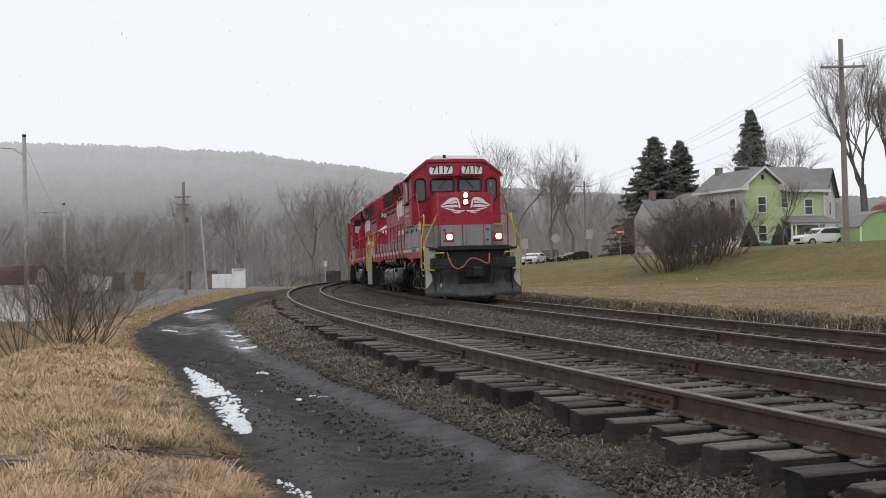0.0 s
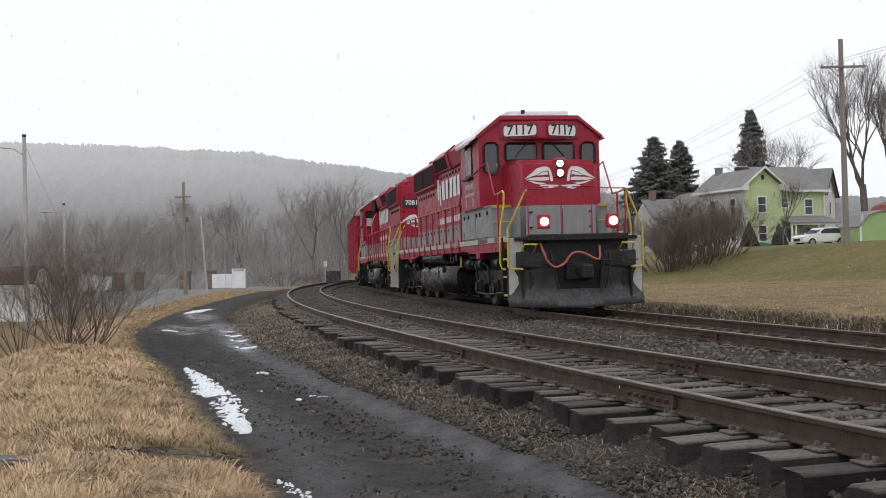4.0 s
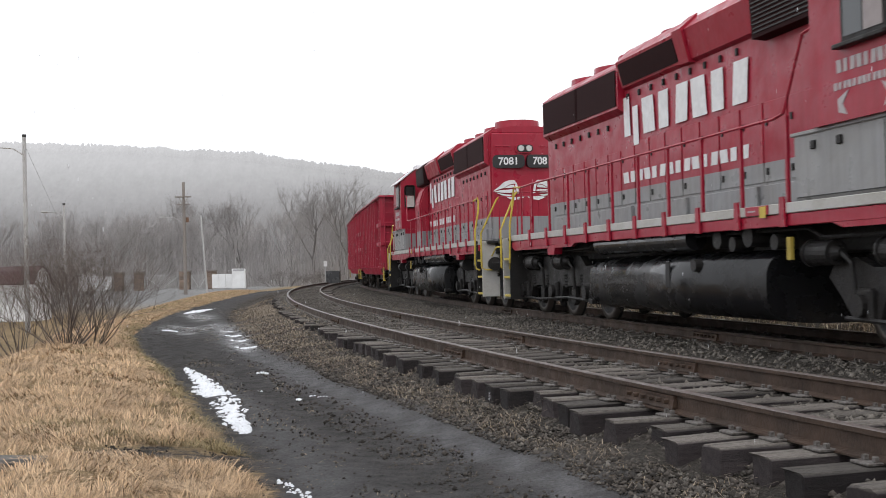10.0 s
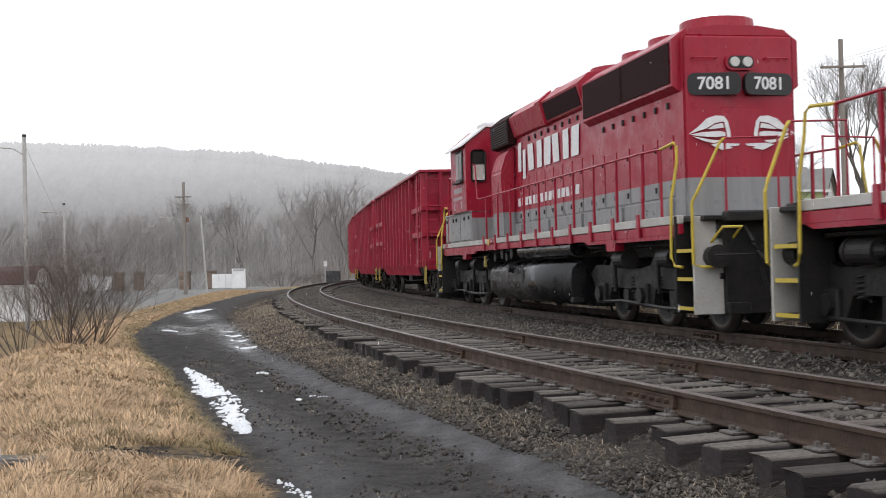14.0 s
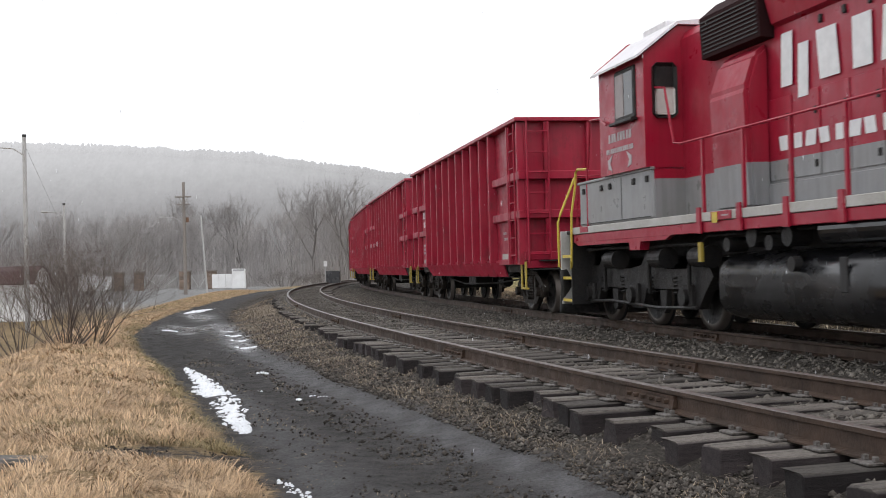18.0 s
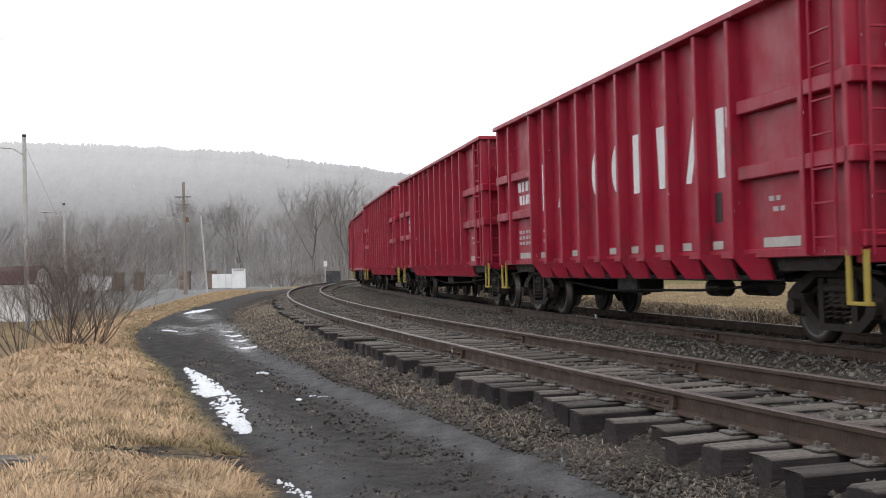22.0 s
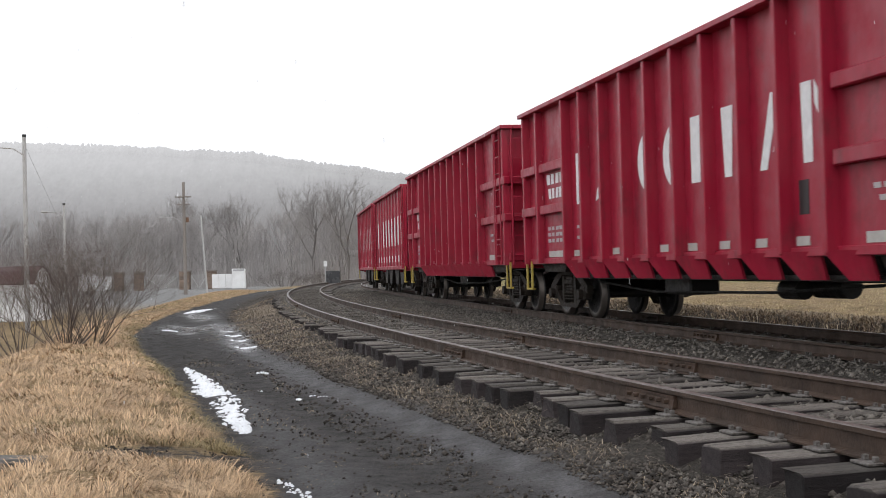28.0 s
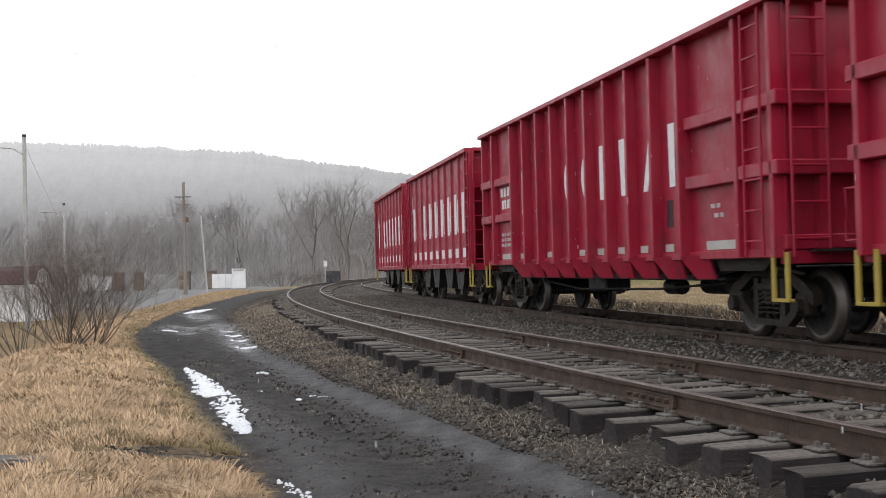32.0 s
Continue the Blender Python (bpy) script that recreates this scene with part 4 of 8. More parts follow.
    part("antenna", cyl(bmesh.new(), (6.3 + cf, -0.35, 4.76), (6.3 + cf, -0.35, 4.93), 0.05, seg=8), M["black"], e)
    for s in (-1, 1):
        win = part("side_window", box(bmesh.new(), 4.62 + w, 5.50 + w, s * 1.53, s * 1.575, 3.30, 4.14, 0.03), M["black"], cab, "cab side window, see-through light painted on one pane")
        part("pane", box(bmesh.new(), 4.70 + w, 5.05 + w, s * 1.56, s * 1.580, 3.38, 4.06), M["glass"], win)
        # daylight seen through the cab is painted as this opaque pane's pale colour
        part("sliding_pane", box(bmesh.new(), 5.08 + w, 5.42 + w, s * 1.56, s * 1.583, 3.38, 4.06), M["pane_light"], win, "sliding window pane with painted see-through light")
        part("window_ledge", box(bmesh.new(), 4.58 + w, 5.54 + w, s * 1.55, s * 1.66, 3.26, 3.31, 0.01), M["black"], win)
        if lit:
            part("sunshade", prism(bmesh.new(), [(s * 1.55, 4.20), (s * 1.72, 4.10), (s * 1.73, 4.13), (s * 1.57, 4.23)], "x", 4.4 + c, 5.9 + c), M["snowroof"], cab)
        # front windows: a door light and a windscreen to each side
        f = part("door_window", box(bmesh.new(), 6.46 + cf, 6.50 + cf, s * 1.04, s * 1.44, 3.32, 4.11, 0.10), M["dark"], cab)
        part("pane", box(bmesh.new(), 6.49 + cf, 6.505 + cf, s * 1.075, s * 1.405, 3.36, 4.07, 0.005), M["glass"], f)
        f = part("windscreen", box(bmesh.new(), 6.46 + cf, 6.50 + cf, s * 0.06, s * 0.90, 3.61, 4.10, 0.08), M["dark"], cab)
        part("pane", box(bmesh.new(), 6.49 + cf, 6.505 + cf, s * 0.10, s * 0.86, 3.65, 4.06, 0.03), M["glass"], f)
        part("wiper", tube(bmesh.new(), [(6.53 + cf, s * 0.3, 4.1), (6.53 + cf, s * 0.62, 3.75)], 0.012), M["black"], f)
        f = part("rear_window", box(bmesh.new(), 4.15 + c, 4.19 + c, s * 1.02, s * 1.42, 3.25, 4.10, 0.07), M["black"], cab)
        part("pane", box(bmesh.new(), 4.14 + c, 4.155 + c, s * 1.06, s * 1.38, 3.3, 3.72, 0.03), M["lamp_off"] if not lit else M["glass"], f)
        # number boards over the windscreens
        nb = part("number_board", plate(0.90, 0.345, 0.10, -0.03, 0.012), M["red"], e, at=pose(6.687 + cf, s * 0.53, 4.37, 0, 0, s * 19.5))
        part("board_frame", plate(0.86, 0.315, 0.09, 0.0, 0.018), M["blackboard"], nb)
        part("board_face", plate(0.81, 0.265, 0.07, 0.01, 0.024), M["white"] if lit else M["blackboard"], nb, "number board with large figures")
        words(number, 0.33, M["blackboard"] if lit else M["white"], "figures", nb, face(0.027, 0, 0, "front"))
        # battery boxes under the cab
        bx = part("battery_box", box(bmesh.new(), 3.58 + 1.6 * c, 7.35 + 1.15 * c, s * 0.9, s * 1.46, 1.71, 2.50, 0.03), M["grey"], e, "grey battery box with latched lids")
        part("lid_edge", box(bmesh.new(), 3.55 + 1.6 * c, 7.38 + 1.15 * c, s * 0.9, s * 1.485, 2.46, 2.505, 0.008), M["grey"], bx)
        for x in [v + 1.3 * c for v in (4.0, 4.55, 5.6, 6.0, 6.9)]:
            bm = box(bmesh.new(), x, x + 0.10, s * 1.455, s * 1.49, 2.28, 2.38, 0.01)
            part("latch", bm, M["black"], bx)
        part("panel_seam", box(bmesh.new(), 5.44 + c, 5.46 + c, s * 1.456, s * 1.464, 1.75, 2.44), M["dark"], bx)
        part("panel_seam", box(bmesh.new(), 3.65 + 1.6 * c, 7.30 + 1.15 * c, s * 1.456, s * 1.464, 1.74, 1.755), M["dark"], bx)
        part("yellow_edge", box(bmesh.new(), 7.35 + 1.15 * c, 7.39 + 1.15 * c, s * 0.98, s * 1.44, 2.44, 2.50), M["yellow"], bx)
        part("step_bar", tube(bmesh.new(), [(7.36 + 1.15 * c, s * 1.0, 2.1), (7.45 + 1.15 * c, s * 1.0, 2.1), (7.45 + 1.15 * c, s * 1.4, 2.1), (7.36 + 1.15 * c, s * 1.4, 2.1)], 0.012), M["yellow"], bx)
    part("cab_base", box(bmesh.new(), 4.15 + c, 6.48 + cf, -1.42, 1.42, 1.66, 2.52), M["hood"], e)
    # short nose
    n = 0.3 + 0.3 * c
    bm = prism(bmesh.new(), [(6.20 + n, 1.665), (8.0 + n, 1.665), (8.0 + n, 3.50), (6.20 + n, 3.62)], "y", -0.95, 0.95)
    bmesh.ops.bevel(bm, geom=[x for x in bm.edges if max(x.verts[0].co.x, x.verts[1].co.x) > 7.5 + n and max(x.verts[0].co.z, x.verts[1].co.z) > 3], offset=0.11, segments=4, affect="EDGES")
    nose = part("nose", bm, M["nose"], e, "crimson short nose with a grey lower half")
    for f in nose.data.polygons:
        f.use_smooth = f.area < 0.12
    pl = part("headlight_plate", box(bmesh.new(), 7.93 + n, 8.03 + n, -0.16, 0.16, 3.04, 3.545, 0.05), M["red"], e)
    for z in (3.18, 3.40):
        part("bezel", cyl(bmesh.new(), (8.02 + n, 0, z), (8.05 + n, 0, z), 0.105, seg=18), M["black"], pl)
        part("lens", cyl(bmesh.new(), (8.04 + n, 0, z), (8.065 + n, 0, z), 0.078, seg=18), M["lamp_on"] if lit else M["lamp_off"], pl)
    for s in (-1, 1):
        emblem(s, face(8.004 + n, -s * 0.86, 3.05, "front"), e)
        part("nose_grab", tube(bmesh.new(), [(8.0 + n, s * 0.75, 2.86), (8.08 + n, s * 0.75, 2.86), (8.08 + n, s * 0.3, 2.86), (8.0 + n, s * 0.3, 2.86)], 0.013), M["red"], e)
        for z in (1.9, 2.25):
            part("nose_hinge", box(bmesh.new(), 8.0 + n, 8.03 + n, s * 0.68, s * 0.76, z, z + 0.04), M["black"], e)
    part("nose_door_seam", box(bmesh.new(), 7.998 + n, 8.006 + n, -0.005, 0.005, 1.75, 2.42), M["dark"], e)
    part("bell", cyl(bmesh.new(), (7.0 + n, 0.94, 3.2), (7.0 + n, 1.08, 3.2), 0.12, 0.09, 14), M["red"], e)
    # both ends: pilot, plough, steps, rails
    for d in (-1, 1):
        part("anticlimber", box(bmesh.new(), d * 9.52, d * 9.74, -1.15, 1.15, 1.57, 1.72, 0.02), M["black"], e)
        bm = box(bmesh.new(), d * 9.40, d * 9.52, -1.1, 1.1, 0.30, 1.60, 0.01)
        pilot = part("pilot", bm, M["black"], e, "black pilot plate")
        if d > 0:
            part("plough", plough_blade(), M["plough"], pilot, "black snow plough blade dusted with snow", smooth=True)
            for y in (-1.25, -0.72, 0.72, 1.25):
                part("plough_rib", box(bmesh.new(), 9.42, 9.56, y - 0.02, y + 0.02, 0.3, 1.1, 0.005), M["black"], pilot)
            for y in (-1.0, 1.0):
                part("plough_bracket", box(bmesh.new(), 9.52, 9.60, y - 0.40, y + 0.36, 1.0, 1.34, 0.02), M["plough"], pilot, "dark steel plate over the plough")
                part("plough_step", tube(bmesh.new(), [(9.66, y - 0.26, 1.08), (9.72, y - 0.26, 1.0), (9.72, y + 0.26, 1.0), (9.66, y + 0.26, 1.08)], 0.016), M["iron"], pilot)
        else:
            for y in (-0.95, 0.95):
                part("end_step", box(bmesh.new(), -9.62, -9.50, y - 0.16, y + 0.16, 0.30, 0.46, 0.01), M["black"], pilot)
        bm = box(bmesh.new(), d * 9.48, d * 9.73, -0.30, 0.30, 0.70, 1.05, 0.02)
        box(bm, d * 9.68, d * 10.35, -0.09, 0.09, 0.80, 0.97, 0.02)
        box(bm, d * 10.2, d * 10.45, -0.15, 0.10, 0.73, 1.03, 0.03)
        part("coupler", bm, M["black"], e, "worn steel knuckle coupler")
        part("uncoupling_bar", tube(bmesh.new(), [(d * 9.76, -1.35, 1.12), (d * 9.76, -0.5, 1.12), (d * 9.83, -0.1, 1.05), (d * 9.76, 0.5, 1.12), (d * 9.76, 1.35, 1.12)], 0.014), M["black"], e)
        red = d > 0
        pts = [(d * 9.62, -0.86, 1.52), (d * 9.78, -0.82, 1.30), (d * 9.80, -0.74, 1.11), (d * 9.80, -0.58, 0.99), (d * 9.80, -0.37, 1.06), (d * 9.80, -0.22, 1.25),
               (d * 9.80, -0.06, 1.31), (d * 9.80, 0.14, 1.26), (d * 9.80, 0.33, 1.16), (d * 9.78, 0.45, 1.17), (d * 9.62, 0.50, 1.45)]
        part("jumper_cable", tube(bmesh.new(), bowed([(a, b * d, z) for a, b, z in pts], 4), 0.026), M["hose"] if red else M["black"], e, "sagging red jumper cable" if red else "")
        for y in (-0.62, 0.55, 0.72):
            part("air_hose", tube(bmesh.new(), [(d * 9.53, y, 1.35), (d * 9.73, y, 1.1), (d * 9.76, y * 0.9, 0.75), (d * 9.78, y * 0.8, 0.5)], 0.03), M["black"], e)
        for s in (-1, 1):
            part("end_rail", tube(bmesh.new(), [(d * 9.63, s * 1.12, 1.7), (d * 9.63, s * 1.12, 2.72), (d * 9.63, s * 0.34, 2.74), (d * 9.63, s * 0.34, 1.7)], 0.022), M["red"], e)
            if d > 0:
                dl = part("ditch_light", box(bmesh.new(), 9.62, 9.77, s * 0.79 - 0.14, s * 0.79 + 0.14, 1.84, 2.15, 0.02), M["red"], e)
                part("lens", cyl(bmesh.new(), (9.75, s * 0.79, 1.995), (9.79, s * 0.79, 1.995), 0.095, seg=18), M["lamp_on"] if lit else M["lamp_off"], dl)
            # step well with yellow-edged treads
            st = part("step_well", box(bmesh.new(), d * 8.78, d * 8.82, s * 1.08, s * 1.55, 0.30, 1.69, 0.008), M["black"], e, "dark end steps with yellow treads and a grey end plate")
            part("back_plate", box(bmesh.new(), d * 8.80, d * 9.40, s * 1.08, s * 1.10, 0.36, 1.66), M["black"], st)
            part("end_plate", box(bmesh.new(), d * 9.40, d * 9.44, s * 1.10, s * 1.54, 0.30, 1.66, 0.008), M["pale"], st)
            for z in (0.37, 0.78, 1.18):
                tr = part("tread", box(bmesh.new(), d * 8.80, d * 9.34, s * 1.10, s * 1.50, z, z + 0.03), M["black"], st)
                part("tread_edge", box(bmesh.new(), d * 8.80, d * 9.36, s * 1.50, s * 1.53, z - 0.015, z + 0.035), M["yellow"], tr)
            part("grab_rail", tube(bmesh.new(), [(d * 8.1, s * 1.45, 2.72), (d * 8.62, s * 1.45, 2.76), (d * 8.72, s * 1.45, 2.70), (d * 8.74, s * 1.46, 2.45), (d * 8.72, s * 1.55, 1.95),
                                                 (d * 8.72, s * 1.57, 1.1), (d * 8.80, s * 1.55, 0.98), (d * 8.95, s * 1.50, 0.96)], 0.023), M["yellow"], e, "yellow step handrail")
            part("grab_rail", tube(bmesh.new(), [(d * 9.63, s * 1.12, 2.72), (d * 9.60, s * 1.18, 2.66), (d * 9.52, s * 1.50, 1.98), (d * 9.48, s * 1.56, 1.85), (d * 9.48, s * 1.56, 1.0),
                                                 (d * 9.55, s * 1.45, 0.96), (d * 9.6, s * 1.25, 0.96)], 0.023), M["yellow"], e, "yellow step handrail")
            part("foot_loop", tube(bmesh.new(), [(d * 9.5, s * 0.98, 1.35), (d * 9.78, s * 0.98, 1.5), (d * 9.78, s * 1.25, 1.5), (d * 9.5, s * 1.3, 1.3)], 0.02), M["yellow"], e)
            part("corner_post", tube(bmesh.new(), [(d * 8.1, s * 1.45, 1.65), (d * 8.1, s * 1.45, 2.72)], 0.024), M["red"], e)
    # side rails on stanchions
    for s in (-1, 1):
        xs = list(np.arange(-7.3, 3.5 + c, 1.19))
        part("side_rail", tube(bmesh.new(), [(-8.1, s * 1.45, 2.72), (-7.3, s * 1.45, 2.74), (3.1 + c, s * 1.45, 2.74), (3.35 + c, s * 1.45, 2.78), (3.75 + c, s * 1.40, 3.65), (4.18 + c, s * 1.38, 3.72)], 0.02),
             M["red"], e, "red pipe handrail")
        part("cab_rail", tube(bmesh.new(), [(6.0 + cf, s * 1.62, 3.32), (6.6 + cf, s * 1.50, 3.5), (7.05 + 0.8 * c, s * 1.46, 3.55), (7.75 + 0.3 * c, s * 1.45, 2.72), (8.1, s * 1.45, 2.72)], 0.02), M["red"], e)
        for x in xs:
            bm = box(bmesh.new(), x - 0.025, x + 0.025, s * 1.425, s * 1.465, 1.60, 2.74)
            prism(bm, [(x - 0.07, 1.42), (x + 0.07, 1.42), (x + 0.05, 1.78), (x - 0.05, 1.78)], "y", s * 1.515, s * 1.545)
            part("stanchion", bm, M["red"], e)
    # fuel tank and reservoirs
    tp = [(1.5 * math.copysign(abs(math.cos(a)) ** 0.36, math.cos(a)), 0.70 + 0.47 * math.copysign(abs(math.sin(a)) ** 0.55, math.sin(a)))
          for a in (2 * math.pi * k / 48 for k in range(48))]
    tank = part("fuel_tank", prism(bmesh.new(), tp, "x", -3.65, 2.9), M["tank"], e, "glossy black fuel tank")
    for f in tank.data.polygons:
        f.use_smooth = len(f.vertices) == 4
    for s in (-1, 1):
        part("tank_strap", box(bmesh.new(), -0.2, -0.05, s * 1.49, s * 1.515, 0.66, 1.05, 0.01), M["dark"], tank)
        part("filler", cyl(bmesh.new(), (0.9, s * 1.45, 0.98), (0.9, s * 1.56, 0.98), 0.09, seg=14), M["black"], tank)
        part("air_reservoir", cyl(bmesh.new(), (-3.5, s * 1.30, 1.36), (0.45, s * 1.30, 1.36), 0.165, seg=24), M["tank"], e, "long black air reservoir")
        for x, z, r in ((1.3, 1.32, 0.13), (1.75, 1.25, 0.10), (2.2, 1.34, 0.14), (2.9, 1.25, 0.10)):
            part("brake_valve", cyl(bmesh.new(), (x, s * 1.1, z), (x, s * 1.38, z), r, seg=12), M["black"], e)
        part("tank_bracket", box(bmesh.new(), -3.75, -3.55, s * 1.3, s * 1.50, 0.33, 0.42, 0.01), M["black"], e)
        bm = box(bmesh.new(), 7.95, 8.35, s * 1.51, s * 1.524, 1.605, 1.70)
        part("frame_marking", bm, M["red"], e)
    for s in (-1, 1):
        mk = part("fuel_sign", box(bmesh.new(), 2.45, 3.05, s * 1.516, s * 1.530, 1.585, 1.70, 0.004), M["red"], e, "small red plate with a yellow square")
        part("yellow_square", box(bmesh.new(), 2.84, 3.0, s * 1.529, s * 1.536, 1.55, 1.69), M["yellow"], mk)
        part("print_block", box(bmesh.new(), 2.52, 2.72, s * 1.529, s * 1.534, 1.63, 1.65), M["chalk"], mk)
        part("filler_post", prism(bmesh.new(), [(3.43, 1.03), (3.53, 1.03), (3.53, 1.30), (3.43, 1.30)], "y", s * 1.46, s * 1.50), M["oldyellow"], e, "yellow sight gauge by the tank")
    loco_truck(e, -6.63)
    loco_truck(e, 6.63)
    return e


lead_loco = tagged(build_loco("7117", True), "crimson and grey diesel locomotive with lit headlights, cab leading", "locomotive", "locomotives of the train")
second_loco = tagged(build_loco("7081", False, 1.0), "crimson and grey diesel locomotive running hood first", "locomotive", "locomotives of the train")
# ---- freight cars ----
def car_truck(e, cx):
    bm = bmesh.new()
    box(bm, cx - 0.22, cx + 0.22, -1.05, 1.05, 0.45, 0.82, 0.03)
    box(bm, cx - 0.35, cx + 0.35, -0.35, 0.35, 0.7, 0.95, 0.03)
    truck = part("truck", bm, M["iron"], e, "rusty black four-wheel truck")
    for s in (-1, 1):
        bm = bmesh.new()
        prism(bm, [(cx + a, b) for a, b in ((-1.14, 0.62), (-0.95, 0.74), (-0.45, 0.94), (0.45, 0.94), (0.95, 0.74), (1.14, 0.62), (1.14, 0.47), (0.86, 0.60), (0.42, 0.82),
                                            (-0.42, 0.82), (-0.86, 0.60), (-1.14, 0.47))], "y", s * 0.93, s * 1.06)
        prism(bm, [(cx + a, b) for a, b in ((-0.92, 0.56), (-0.78, 0.55), (-0.38, 0.27), (0.38, 0.27), (0.78, 0.55), (0.92, 0.56), (0.80, 0.40), (0.48, 0.19), (-0.48, 0.19), (-0.80, 0.40))],
              "y", s * 0.935, s * 1.055)
        for a in (-1, 1):
            prism(bm, [(cx + a * 0.30, 0.25), (cx + a * 0.42, 0.25), (cx + a * 0.42, 0.80), (cx + a * 0.30, 0.80)], "y", s * 0.94, s * 1.05)
        part("side_frame", bm, M["iron"], truck)
        for a in (-0.875, 0.875):
            bm = box(bmesh.new(), cx + a - 0.14, cx + a + 0.14, s * 0.9, s * 1.08, 0.34, 0.62, 0.03)
            cyl(bm, (cx + a, s * 1.06, 0.46), (cx + a, s * 1.17, 0.46), 0.10, seg=12)
            part("bearing", bm, M["iron"], truck)
        for a in (-0.19, 0.0, 0.19):
            bm = coil((cx + a, s * 1.0), 0.30, 0.66, 0.072, 6)
            part("spring", bm, M["iron"], truck)
        part("bolster_end", box(bmesh.new(), cx - 0.27, cx + 0.27, s * 0.85, s * 1.075, 0.64, 0.74, 0.02), M["iron"], truck)
        for a in (-0.36, 0.36):
            part("brake_shoe", box(bmesh.new(), cx + a - 0.06, cx + a + 0.06, s * 0.70, s * 0.84, 0.35, 0.6, 0.01), M["iron"], truck)
    part("brake_beam", box(bmesh.new(), cx - 0.4, cx - 0.32, -0.8, 0.8, 0.36, 0.44), M["iron"], truck)
    part("brake_beam", box(bmesh.new(), cx + 0.32, cx + 0.4, -0.8, 0.8, 0.36, 0.44), M["iron"], truck)
    for a in (-0.875, 0.875):
        wheelset(e, cx + a, 0.457, "rusty steel wheelset")


def car_ends(e, end, hang):
    """Couplers, hoses and yellow sill steps on both ends."""
    for d in (-1, 1):
        bm = box(bmesh.new(), d * (end - 0.6), d * (end + 0.35), -0.16, 0.16, 0.72, 1.02, 0.02)
        box(bm, d * (end + 0.30), d * (end + hang), -0.09, 0.09, 0.80, 0.96, 0.02)
        box(bm, d * (end + hang - 0.25), d * (end + hang - 0.02), -0.15, 0.10, 0.72, 1.02, 0.03)
        part("coupler", bm, M["black"], e)
        part("air_hose", tube(bmesh.new(), [(d * (end + 0.1), 0.4, 0.85), (d * (end + 0.35), 0.4, 0.7), (d * (end + 0.6), 0.25, 0.5)], 0.03), M["black"], e)
        part("cut_lever", tube(bmesh.new(), [(d * (end + 0.1), -1.4, 0.95), (d * (end + 0.25), -0.6, 0.95), (d * (end + 0.3), -0.1, 1.0)], 0.014), M["black"], e)
        for s in (-1, 1):
            x = d * (end - 0.10)
            bm = bmesh.new()
            for u in (-0.17, 0.17):
                prism(bm, [(x + u - 0.04, s * 1.485), (x + u + 0.04, s * 1.485), (x + u + 0.04, s * 1.515), (x + u - 0.04, s * 1.515)], "z", 0.56, 1.12)
            box(bm, x - 0.21, x + 0.21, s * 1.44, s * 1.52, 0.53, 0.57, 0.006)
            part("sill_step", bm, M["oldyellow"], e, "yellow strap sill step")


def ladder(e, pts, up, n, material):
    """Rungs and two rails between two feet, rising by up."""
    a, b = Vector(pts[0]), Vector(pts[1])
    bm = bmesh.new()
    for p in (a, b):
        cyl(bm, p, p + Vector((0, 0, up)), 0.022, seg=6)
    lad = part("ladder", bm, material, e)
    for i in range(n):
        z = Vector((0, 0, up * (i + 0.5) / n))
        part("rung", cyl(bmesh.new(), a + z, b + z, 0.016, seg=6), material, lad)


def ribs_of(e, xs, s, z0, z1, y0, y1, material, foot=None):
    for x in xs:
        bm = prism(bmesh.new(), [(x - 0.062, s * y0), (x - 0.048, s * (y1 - 0.012)), (x - 0.036, s * y1), (x + 0.036, s * y1), (x + 0.048, s * (y1 - 0.012)), (x + 0.062, s * y0)], "z", z0, z1)
        if foot:
            prism(bm, [(s * y0, z0 + 0.02), (s * y1, z0 + 0.02), (s * (y1 - 0.02), z0 - 0.02), (s * foot[0], foot[1]), (s * (foot[0] - 0.06), foot[1])], "x", x - 0.05, x + 0.05)
        part("rib", bm, material, e)


